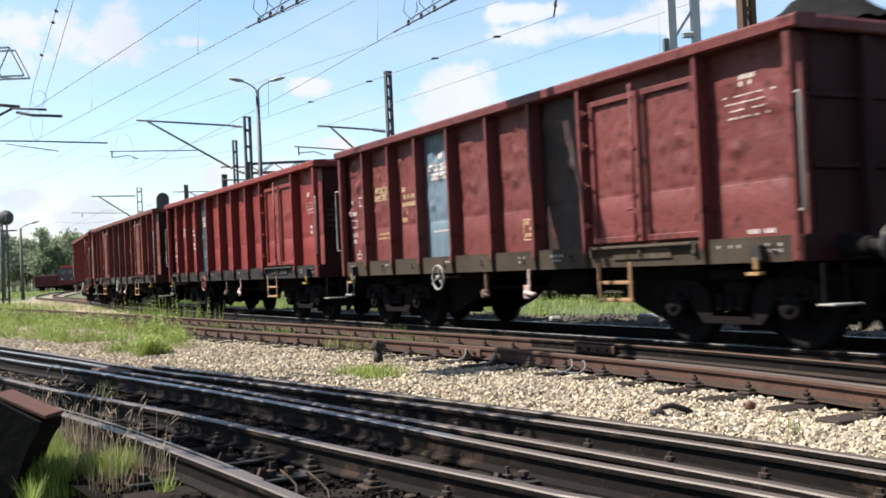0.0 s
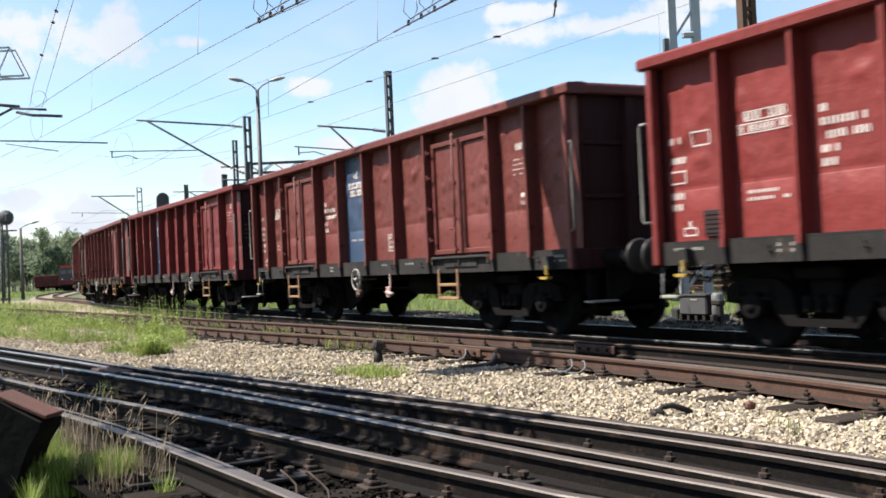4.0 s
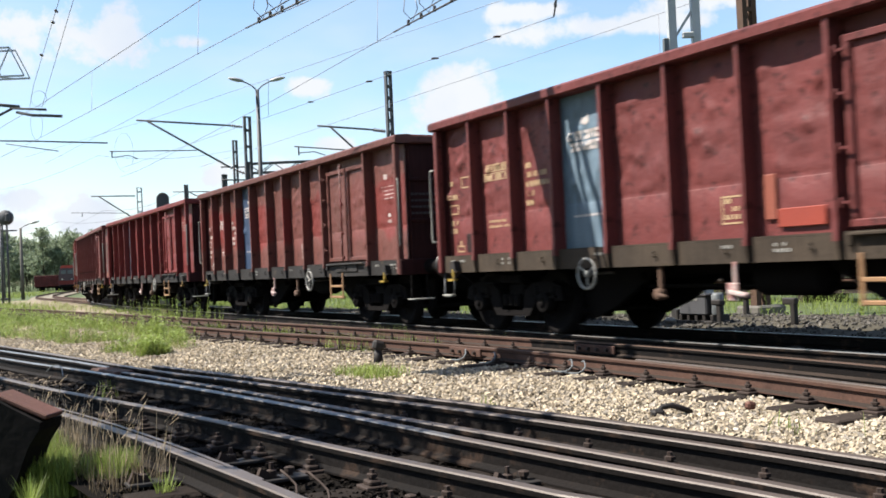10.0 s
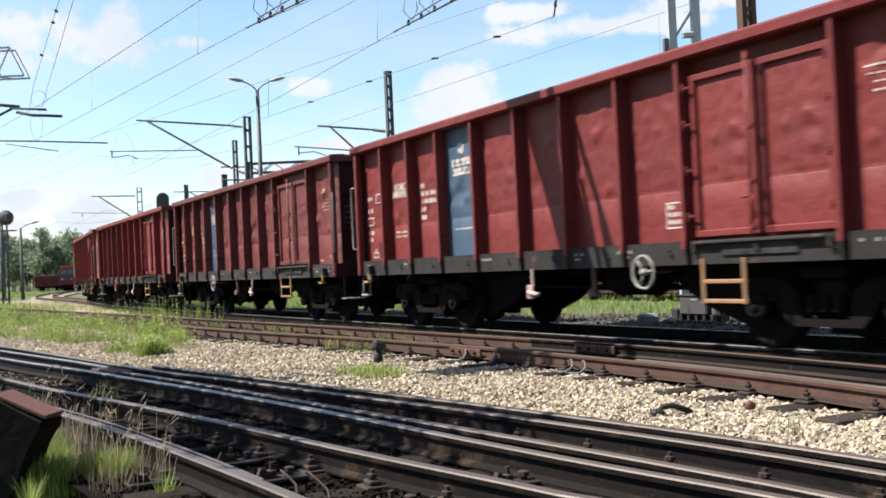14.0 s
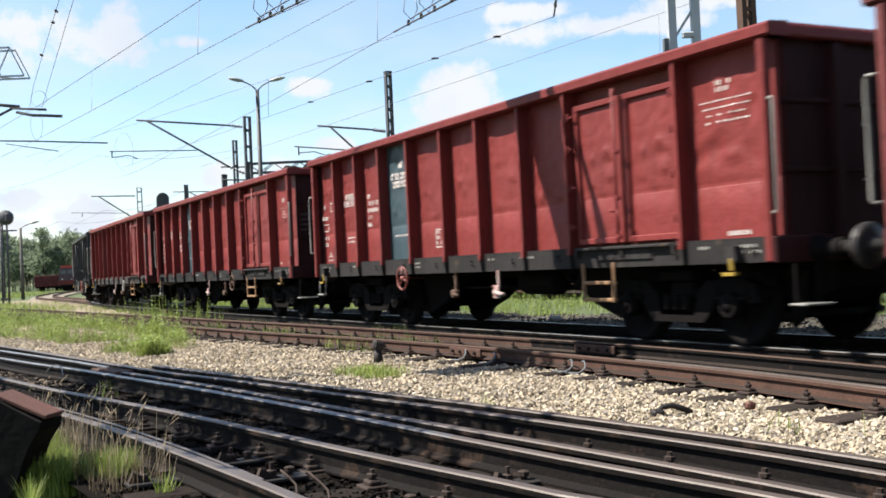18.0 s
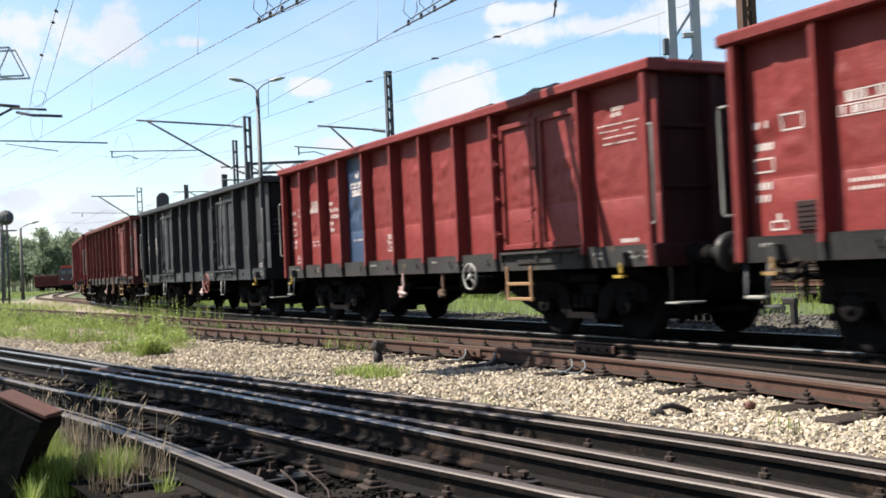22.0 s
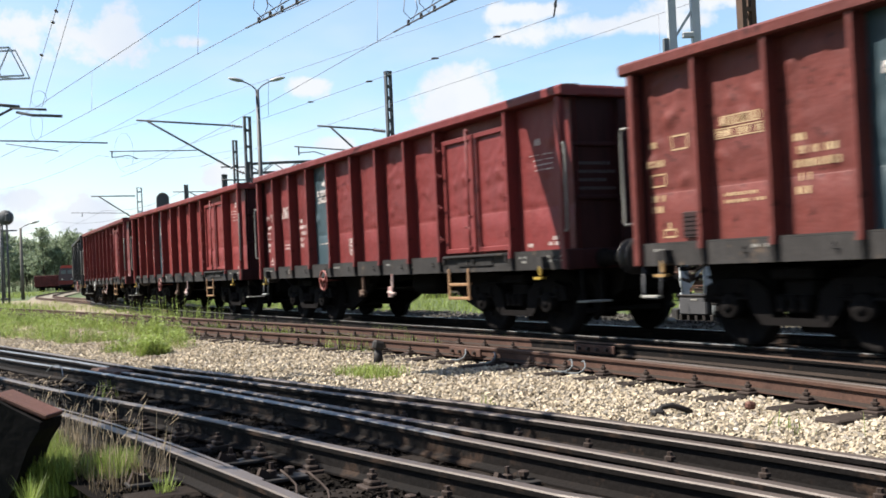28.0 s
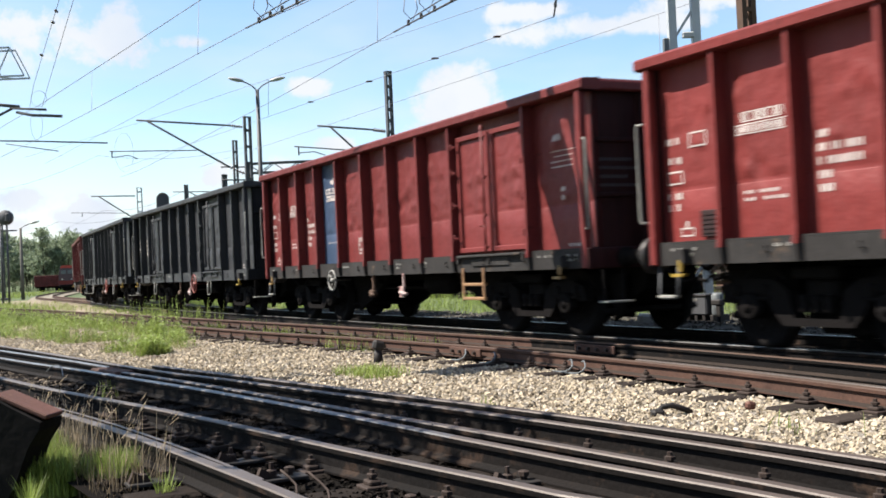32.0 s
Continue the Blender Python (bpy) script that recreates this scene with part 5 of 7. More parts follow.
def rail(parent, pts, side, top, z=0.0, label="", foot=M_FOOT):
    line = [at(l, s, z) for l, s in [(v.x, v.y) for v in curve_points([Vector((l, s, 0)) for l, s in pts], 0.6)]]
    s = Shape().sweep(line, RAIL_PROF, TOP_SLOTS)
    return part("rail", s, [side, top, foot], parent, label)


def sleeper_shape(w, seed):
    s = Shape()
    s.box((0, 0, -0.075), (w, 0.24, 0.15), 0.015)
    rnd = random.Random(seed)
    s.v = [(x, y + rnd.uniform(-0.012, 0.012), z + rnd.uniform(-0.006, 0.006)) for x, y, z in s.v]
    return s


def clip_shape():
    """Base plate with two screw spikes and clips beside a rail."""
    s = Shape()
    s.box((0, 0, 0.01), (0.34, 0.15, 0.022), 0.005)
    for x in (-0.105, 0.105):
        s.box((x, 0, 0.035), (0.07, 0.10, 0.03), 0.008)
        s.lathe([(0.02, 0.04), (0.02, 0.06), (0.032, 0.062), (0.032, 0.08), (0.016, 0.085), (0.016, 0.105)], (x, 0, 0), "z", 6, smooth=False)
    return s


LAT_TURN = math.degrees(math.atan2(NY, NX))


def sleepers(parent, lo, hi, s_list, rails, z=-0.16, jit=0.04, mat=M_SLEEPER):
    rnd = random.Random(5)
    for i, s in enumerate(s_list):
        l0, l1 = lo(s) + rnd.uniform(-jit, jit), hi(s) + rnd.uniform(-jit, jit)
        w = round((l1 - l0) * 5) / 5
        me = cached(("sleeper", w, i % 4), lambda: sleeper_shape(w, i % 4), mat)
        p = at((l0 + l1) / 2, s, z + rnd.uniform(-0.008, 0.004))
        sl = part("sleeper", me, None, parent, "", pose(*p, 0, 0, LAT_TURN + rnd.uniform(-1.2, 1.2)))
        for r in rails:
            lat = lat_at(r, s)
            if r[0][1] < s < r[-1][1]:
                part("rail_clip", cached("rail_clip", clip_shape, M_CLIP), None, parent, "", pose(*at(lat, s, z), 0, 0, LAT_TURN))


siding = thing("siding_track", "rusty siding turnout track on tarred timber sleepers", "railway track", kind="structure")
rail(siding, RAIL_1, M_RUSTRAIL, M_SIDETOP, 0, "rust-brown rail")
rail(siding, RAIL_2[:7], M_RUSTRAIL, M_SIDETOP, 0, "rust-brown rail")
rail(siding, RAIL_2[6:], M_OILRAIL, M_SIDETOP, 0, "oily dark rail")
rail(siding, RAIL_1B, M_RUSTRAIL, M_BROWNTOP, 0.0, "rusty check rail")
main = thing("main_track", "worn running line under the train", "railway track", kind="structure")
for off in (-0.7525, 0.7525):
    pts = []
    for a in steps(-150, 60, 140):
        l0, s0 = line_of(a - 0.05)
        l1, s1 = line_of(a + 0.05)
        tl, ts = (l1 - l0), (s1 - s0)
        q = math.hypot(tl, ts)
        l, s_ = line_of(a)
        pts.append(at(l + off * ts / q, s_ - off * tl / q, 0))
    part("rail", Shape().sweep(pts, RAIL_PROF, TOP_SLOTS), [M_OILRAIL, M_RAILTOP, M_OILRAIL], main, "rail with a bright worn head")
sleepers(siding, lambda s: lat_at(RAIL_1, s) - 0.52, lambda s: 10.6 if s > -22 else lat_at(RAIL_2, s) + 0.55, [4.85 - 0.73 * i for i in range(55)], [RAIL_1, RAIL_2[:7]])
sleepers(main, lambda s: TRACK_LAT - 1.3, lambda s: TRACK_LAT + 1.3, [-22.6 - 0.7 * i for i in range(16)], [])
front = thing("turnout_track", "oily turnout of interlaced rails in the foreground", "railway track", kind="structure")
rail(front, RAIL_A, M_OILRAIL, M_BROWNTOP, 0.0, "brown-topped rail", M_OILRAIL)
rail(front, [(l + 0.16, s) for l, s in RAIL_A[3:]], M_OILRAIL, M_BROWNTOP, 0.02, "raised guard rail", M_OILRAIL)
rail(front, RAIL_B, M_OILRAIL, M_BROWNTOP, -0.01, "dull wing rail", M_OILRAIL)
rail(front, RAIL_B0, M_OILRAIL, M_RAILTOP, 0.0, "dark rail", M_OILRAIL)
rail(front, [q for q in RAIL_C if q[1] < -5.0], M_OILRAIL, M_RAILTOP, 0.0, "rail with a polished head", M_OILRAIL)
rail(front, [q for q in RAIL_C if q[1] > -5.8], M_OILRAIL, M_BROWNTOP, 0.0, "brown-topped rail", M_OILRAIL)
rail(front, RAIL_D, M_OILRAIL, M_BROWNTOP, 0.0, "brown-topped rail", M_OILRAIL)
rail(front, RAIL_E, M_OILRAIL, M_BROWNTOP, 0.0, "brown-topped rail", M_OILRAIL)
blade = [at(v.x, v.y, -0.006) for v in curve_points([Vector((l + 0.135 - 0.018 * k, q, 0)) for k, (l, q) in enumerate(RAIL_E[2:8])], 0.6)]
part("point_blade", Shape().sweep(blade, [(-0.03, -0.13), (0.03, -0.13), (0.016, -0.04), (0.014, 0.0), (-0.014, 0.0), (-0.016, -0.04)], [0, 0, 0, 1, 0, 0]), [M_OILRAIL, M_BROWNTOP], front, "thin point blade lying against the rail")
sleepers(front, lambda s: lat_at(RAIL_E, s) - 0.4, lambda s: lat_at(RAIL_A, s) + 0.35, [23.7 - 0.66 * i for i in range(79)], [RAIL_A, RAIL_D], -0.155, 0.04, M_SLEEPER_OIL)


M_FARBED = material("dusty_far_ballast", (0.26, 0.22, 0.16), 0.95, dark=(0.15, 0.13, 0.09), scale=6, fine=12, bump=0.8)
FAR_LINE = [(8.6, -36), (9.4, -48), (10.3, -63), (11.5, -93.4), (14.2, -114), (20.8, -147), (27.5, -166), (40, -192)]
sheet("far_ballast", steps(-185, -38, 90), lambda a: lat_at(FAR_LINE[::-1], a) - 1.0, lambda a: lat_at(FAR_LINE[::-1], a) + 2.0, 6,
      lambda l, a: -0.21 + rough(l, a, 0.03), [M_FARBED], "pale ballast of the far curving siding", "ballast")
far = thing("far_track", "rusty far siding curving away on pale ballast", "railway track", kind="structure")
rail(far, [(l - 0.2, s) for l, s in FAR_LINE[::-1]], M_RUSTRAIL, M_SIDETOP, 0, "rust-brown rail")
rail(far, [(l + 1.25, s) for l, s in FAR_LINE[::-1]], M_RUSTRAIL, M_SIDETOP, 0, "rust-brown rail")


def joint(r, s, label):
    """Fishplates bolted over a rail joint."""
    l = lat_at(r, s)
    l2 = lat_at(r, s + 0.3)
    ang = LAT_TURN - 90 - math.degrees(math.atan2(l2 - l, 0.3))
    root = thing("rail_joint", label, "rail joint", "rail joints", m=pose(*at(l, s, 0), 0, 0, ang))
    for y in (-0.045, 0.045):
        part("fishplate", Shape().box((0, y, -0.075), (0.86, 0.03, 0.10), 0.008), M_RUSTRAIL, root)
    for k in range(4):
        part("bolt", Shape().lathe([(0.022, -0.10), (0.022, 0.10)], (-0.3 + k * 0.2, 0, -0.075), "y", 6, False), M_CLIP, root)


joint(RAIL_1, -12.05, "rusty bolted fishplate joint in the rail")
joint(RAIL_2, -10.9, "rusty bolted fishplate joint in the rail")

# ---- the train ----
REAR = [-5.1, -19.0, -32.94, -47.72, -61.8, -74.55, -88.60, -102.74, -116.53, -130.49, -144.55, -158.5, -172.82, -186.9, -200.93, -215.02, -228.89]
TRAIN = [
    # layout, paint, panel, lettering, load, handwheel, sill, label
    ("long", "brown", M_BLUE, M_CREAM, None, "pale", "grey", "brown open wagon with ochre lettering and a dented side"),
    ("short", "faded", M_PALEBLUE, M_CREAM, [(10.5, 1.5), (9.0, 0.9)], "pale", "tan", "faded, stained red open wagon with a peeling pale blue plate"),
    ("long", "red", M_TEAL, M_WHITE, None, "red", "grey", "bright red open wagon with a dark teal plate"),
    ("twin", "brown", M_NAVY, M_WHITE, None, "pale", "grey", "rust-brown open wagon with two doors and a blue plate"),
    ("long", "brick", M_NAVY, M_WHITE, [(9.9, 1.22), (8.0, 0.8)], "pale", "grey", "red open wagon with a deep blue plate, coal heaped"),
    ("short", "faded", M_PALEBLUE, M_CREAM, None, "pale", "tan", "faded red open wagon with pale blue plate and orange patch"),
    ("long", "banded", M_NAVY, M_WHITE, None, "pale", "grey", "dull red open wagon with a blue plate, dented"),
    ("long", "brick", M_BLUE, M_WHITE, [(9.6, 1.2)], "pale", "grey", "red open wagon with a blue plate and pale grab rails"),
    ("long", "faded", M_BLUE, M_CREAM, None, "pale", "grey", "faded red open wagon with ochre lettering and blue plate"),
    ("long", "red", M_TEAL, M_WHITE, None, "red", "grey", "red open wagon with a dark teal plate and a red handwheel"),
    ("long", "red", M_TEAL, M_WHITE, [(11.2, 1.3), (8.7, 1.36), (5.5, 0.9)], "amber", "grey", "red open wagon with a teal plate, heaped with coal"),
    ("long", "red", M_NAVY, M_WHITE, [(8.5, 1.36), (6.6, 1.30), (5.2, 1.2), (3.4, 0.95)], "pale", "grey", "red open wagon with a dark blue plate, heaped with coal"),
    ("box", "grey", None, M_WHITE, None, "red", "grey", "dark grey open wagon with two doors and a red handwheel"),
    ("long", "brown", M_TEAL, M_CREAM, None, "amber", "grey", "brown-red open wagon with a greenish plate and ochre lettering"),
    ("long", "brick", M_TEAL, M_WHITE, None, "red", "grey", "red open wagon with a teal plate, clean lettering"),
    ("long", "red", M_TEAL, M_WHITE, None, "red", "grey", "red open wagon with a teal plate and red handwheel"),
    ("long", "brick", M_NAVY, M_WHITE, None, "pale", "grey", "red open wagon with a blue plate"),
    ("box", "grey", None, M_WHITE, None, "red", "grey", "dark grey open wagon with two doors"),
    ("box", "grey", None, M_WHITE, None, "red", "grey", "dark grey open wagon with two doors"),
    ("long", "maroon", M_NAVY, M_WHITE, None, "pale", "grey", "maroon open wagon with a blue plate"),
    ("long", "brick", M_NAVY, M_WHITE, None, "pale", "grey", "red open wagon with a blue plate"),
    ("long", "maroon", M_BLUE, M_WHITE, None, "pale", "grey", "maroon open wagon with a blue plate"),
]
back = REAR[-1]
for i, (lay, colour, panel, mark, load, wheel, sill, label) in enumerate(TRAIN):
    L = LAYOUTS[lay][0][-1]
    if i < len(REAR):
        r = REAR[i]
    else:
        r = back - (L + 1.39)
    back = r
    wagon(i, r, lay, colour, panel, mark, label, load, wheel, sill)


# ---- masts, gantry, lamps, signals ----
def strut(s, a, b, w, slot=0):
    """A square bar between two places."""
    a, b = Vector(a), Vector(b)
    d = b - a
    m = d.to_track_quat("Z", "Y").to_matrix()
    return s.box((a + b) / 2, (w, w, d.length), 0, m, slot)


def lattice_mast(x, y, h, width, mat, label, bay=0.75, top_cap=True, turn=27.7, leg=0.13):
    """Two channel legs joined by battens and crossing flats."""
    root = thing("catenary_mast", label, "railway mast", "catenary masts", m=pose(x, y, -0.3, 0, 0, turn))
    for sx in (-1, 1):
        s = Shape()
        c = sx * (width / 2 - leg / 2)
        s.prism([(c - leg / 2, -0.09), (c + leg / 2, -0.09), (c + leg / 2, -0.07), (c + sx * leg / 2 - sx * 0.02, -0.07), (c + sx * leg / 2 - sx * 0.02, 0.07), (c + leg / 2, 0.07), (c + leg / 2, 0.09), (c - leg / 2, 0.09)], 0, h + 0.3, "z")
        part("leg", s, mat, root)
    z = 0.5
    gapw = width - 2 * leg + 0.06
    me = Shape().box((0, 0, 0), (gapw, 0.02, 0.10), 0.004).mesh("batten", mat)
    while z < h + 0.2:
        for yy in (-0.085, 0.085):
            part("batten", me, None, root, "", pose(0, yy, z))
        z += bay
    if top_cap:
        part("cap", Shape().box((0, 0, h + 0.31), (width + 0.02, 0.22, 0.04), 0.008), mat, root)
    part("footing", Shape().box((0, 0, 0.05), (width + 0.4, 0.7, 0.3), 0.04), M_CONCRETE, root, "weathered concrete footing")
    return root


def cantilever(root, arms, mat=None):
    """Bracket tubes on a mast, given in world places, with insulators where they meet the mast."""
    mat = mat or M_MAST
    inv = root.matrix_basis.inverted()
    for name, pts, r in arms:
        p = [inv @ Vector(q) for q in pts]
        part(name, Shape().tube(p, r * 0.78, 8), M_PORC if name == "insulator" else mat, root)


def insulator_line(root, a, b):
    """A row of porcelain sheds between two world places."""
    inv = root.matrix_basis.inverted()
    a, b = inv @ Vector(a), inv @ Vector(b)
    d = (b - a).normalized()
    s = Shape()
    n = 5
    m = d.to_track_quat("Z", "Y").to_matrix()
    for i in range(n):
        c = a + (b - a) * (i + 0.5) / n
        k = Shape().lathe([(0.03, -0.04), (0.075, -0.012), (0.075, 0.01), (0.03, 0.03)], (0, 0, 0), "z", 8)
        s.add([c + m @ Vector(v) for v in k.v], k.f, True)
    s.tube([a, b], 0.025, 6)
    part("insulator", s, M_PORC, root, "brown porcelain insulator")


def toward(x, y, dist):
    return x - NX * dist, y - NY * dist


m1 = lattice_mast(-8.75, 49.06, 8.3, 0.34, M_MAST, "dark lattice catenary mast with a long bracket arm", leg=0.095)
ex, ey = toward(-8.75, 49.06, 5.0)
fx, fy = toward(-8.75, 49.06, 4.6)
gx, gy = toward(-8.75, 49.06, 0.75)
cantilever(m1, [("top_tube", [(gx, gy, 7.9), (ex, ey, 8.05)], 0.055), ("diagonal_tube", [(fx, fy, 8.05), (*toward(-8.75, 49.06, 0.9), 6.0)], 0.055),
                ("registration_arm", [(*toward(-8.75, 49.06, 2.4), 6.75), (*toward(-8.75, 49.06, 6.2), 6.66)], 0.03),
                ("steady_arm", [(*toward(-8.75, 49.06, 6.1), 6.4), (*toward(-8.75, 49.06, 5.4), 6.5), (*toward(-8.75, 49.06, 5.0), 6.35)], 0.025),
                ("drop_bracket", [(*toward(-8.75, 49.06, 6.1), 6.68), (*toward(-8.75, 49.06, 6.1), 6.38)], 0.035)])
insulator_line(m1, (*toward(-8.75, 49.06, 0.22), 7.85), (gx, gy, 7.9))
insulator_line(m1, (*toward(-8.75, 49.06, 0.22), 5.7), (*toward(-8.75, 49.06, 0.9), 6.0))
m2 = lattice_mast(-1.75, 39.35, 8.3, 0.25, M_MAST, "dark lattice catenary mast with a short bracket", bay=0.42, leg=0.07)
bx = (-1.75, 39.35)
cantilever(m2, [("top_tube", [(*toward(*bx, 0.7), 6.15), (*toward(*bx, 2.85), 6.25)], 0.045), ("diagonal_tube", [(*toward(*bx, 2.4), 6.25), (*toward(*bx, 0.6), 4.7)], 0.045),
                ("registration_arm", [(*toward(*bx, 1.0), 5.35), (*toward(*bx, 3.75), 5.5)], 0.03),
                ("drop_bracket", [(*toward(*bx, 3.6), 5.5), (*toward(*bx, 3.6), 5.2)], 0.035),
                ("steady_arm", [(*toward(*bx, 3.55), 5.28), (*toward(*bx, 3.0), 5.32), (*toward(*bx, 2.6), 5.2)], 0.022)])
insulator_line(m2, (*toward(*bx, 0.2), 6.1), (*toward(*bx, 0.7), 6.15))
m3 = lattice_mast(-10.97, 57.5, 8.3, 0.26, M_MAST, "dark lattice catenary mast beside a lamp post", leg=0.08)
m3x = (-10.97, 57.5)
cantilever(m3, [("cross_arm", [(*toward(*m3x, 0.8), 6.9), (*toward(*m3x, -0.6), 6.9)], 0.05), ("cross_arm", [(*toward(*m3x, 0.8), 6.2), (*toward(*m3x, -0.6), 6.2)], 0.05)])
m4 = lattice_mast(-22.74, 80.6, 8.0, 0.42, M_GALV, "distant pale lattice catenary mast with bracket arms", leg=0.08)
b4 = (-22.74, 80.6)
cantilever(m4, [("top_tube", [(*toward(*b4, 0.3), 7.4), (*toward(*b4, 3.5), 7.4)], 0.06), ("diagonal_tube", [(*toward(*b4, 3.0), 7.4), (*toward(*b4, 0.0), 5.4)], 0.06),
                ("registration_arm", [(*toward(*b4, 0.8), 6.1), (*toward(*b4, 4.95), 6.2)], 0.03), ("drop_bracket", [(*toward(*b4, 4.2), 6.2), (*toward(*b4, 4.2), 5.9)], 0.04)])
m5 = lattice_mast(-19.04, 80.0, 8.0, 0.3, M_MAST, "distant catenary mast with a bracket arm")
b5 = (-19.04, 80.0)
cantilever(m5, [("top_tube", [(*toward(*b5, 1.0), 7.5), (*toward(*b5, -4.3), 7.5)], 0.05), ("diagonal_tube", [(*toward(*b5, -0.2), 7.5), (*toward(*b5, -2.6), 6.2)], 0.05)])
lattice_mast(-12.67, 62.8, 7.0, 0.3, M_MAST, "slim dark catenary mast behind the train")
lattice_mast(-42.5, 103, 7.6, 0.34, M_MAST, "slim distant catenary mast by the trees")
m6 = lattice_mast(6.75, 22.9, 8.8, 0.40, M_RUSTMAST, "rusty lattice mast rising behind the train", bay=0.55)
# far truss between two masts behind the lamp
truss = thing("signal_gantry", "dark lattice cross-beam over the far tracks", "gantry", m=pose(-10.2, 62.5, 0))
for dz, dy in ((7.0, 0.3), (7.55, 0.3), (7.0, -0.3), (7.55, -0.3)):
    part("chord", Shape().box((4.2, dy, dz), (10.6, 0.09, 0.09), 0.01), M_MAST, truss)
for k in range(14):
    s = Shape()
    for dy in (-0.3, 0.3):
        strut(s, (-1 + k * 0.75, dy, 7.0 if k % 2 else 7.55), (-1 + (k + 1) * 0.75, dy, 7.55 if k % 2 else 7.0), 0.05)
    part("lacing", s, M_MAST, truss)
for px in (-1.0, 9.4):
    part("pier", Shape().box((px, 0, 3.6), (0.3, 0.3, 7.9), 0.02), M_MAST, truss)

# portal gantry over the tracks at the turnout; one pier stands behind the train
GS = -14.35
portal = thing("portal_gantry", "grey lattice cantilever gantry reaching over the tracks", "gantry", m=Matrix.Translation(at(0, 0, 0)) @ pose(0, 0, 0, 0, 0, LAT_TURN))
inv_p = portal.matrix_basis.inverted()


def pl(lat, s, z):
    return inv_p @ at(lat, s, z)


for s_off in (-0.35, 1.0):
    part("pier_leg", Shape().box(pl(18.6, GS + s_off, 4.65), (0.16, 0.16, 9.9), 0.012), M_GALV, portal, "galvanised pier leg")
for s_off, z, w in ((-0.35, 9.3, 0.07), (0.40, 8.3, 0.08), (0.40, 9.3, 0.08)):
    s = Shape()
    strut(s, pl(-0.4, GS + s_off, z), pl(18.8, GS + s_off, z), w)
    part("chord", s, M_GALV, portal)
for z in (8.3, 9.3):
    s = Shape()
    strut(s, pl(18.6, GS - 0.35, z), pl(18.6, GS + 1.0, z), 0.10)
    part("cap_beam", s, M_GALV, portal)
part("walkway", Shape().box(pl(9.2, GS + 0.08, 8.3), (19.2, 0.80, 0.06), 0.01), M_GALV, portal, "narrow plate walkway")
for k in range(18):
    s = Shape()
    l0 = -0.3 + k * 1.04
    strut(s, pl(l0, GS + 0.40, 8.3), pl(l0 + 1.04, GS + 0.40, 9.3), 0.07)
    if k % 2:
        strut(s, pl(l0, GS - 0.35, 8.3), pl(l0 + 1.04, GS + 0.40, 8.3), 0.06)
    else:
        strut(s, pl(l0, GS + 0.40, 8.3), pl(l0 + 1.04, GS - 0.35, 8.3), 0.06)
    part("lacing", s, M_GALV, portal)

# galvanised lattice mast behind the train
gm = thing("lattice_mast", "pale galvanised lattice mast bolted to a base", "railway mast", m=pose(*at(14.45, -16.65, -0.25), 0, 0, 0))
for gx0 in (-0.24, 0.24):
    part("leg", Shape().box((gx0, 0, 4.6), (0.17, 0.17, 9.2), 0.012), M_GALV, gm)
for k in range(10):
    s = Shape()
    strut(s, (-0.24, 0, 0.5 + k * 0.85), (0.24, 0, 1.2 + k * 0.85), 0.05)
    part("lacing", s, M_GALV, gm)
part("base_plate", Shape().box((0, 0, 0.12), (0.95, 0.5, 0.22), 0.02), M_IRON, gm, "dark bolted base")
for k in range(4):
    part("bolt", Shape().lathe([(0.05, 0.22), (0.05, 0.32)], (-0.36 + k * 0.16, -0.2, 0), "z", 8), M_PALEGREY, gm)
part("fitting", Shape().box((0.06, -0.1, 5.7), (0.24, 0.10, 0.12), 0.02), M_LAMP, gm, "small white fitting on the mast")
part("junction_box", Shape().box((-0.38, -0.02, 5.5), (0.12, 0.12, 0.34), 0.02), M_CAB, gm)

# bracket and truss of a gantry beside the far siding
side_truss = thing("side_gantry", "grey lattice beam end over the siding", "gantry", m=pose(-13.5, 35.0, 0))
for z, x1 in ((7.92, 0.0), (8.87, -0.45)):
    for dy in (0.0, 0.5):
        s = Shape()
        strut(s, (-9, dy, z), (x1, dy, z), 0.055)
        part("chord", s, M_GALV, side_truss)
for k in range(9):
    s = Shape()
    x0 = -0.45 - k * 0.9
    strut(s, (x0, 0, 8.87), (x0 + 0.45, 0, 7.92), 0.035)
    strut(s, (x0, 0, 8.87), (x0 - 0.45, 0, 7.92), 0.035)
    strut(s, (x0, 0.5, 8.87), (x0 + 0.45, 0.5, 7.92), 0.03)
    strut(s, (x0 - 0.45, 0.0, 7.92), (x0, 0.5, 7.92), 0.03)
    part("lacing", s, M_GALV, side_truss)
part("pier", Shape().box((-8.6, 0.25, 4.2), (0.4, 0.6, 9.2), 0.02), M_GALV, side_truss)
side_mast = lattice_mast(-17.6, 34.5, 8.0, 0.4, M_MAST, "dark catenary mast with bracket arms over the siding")
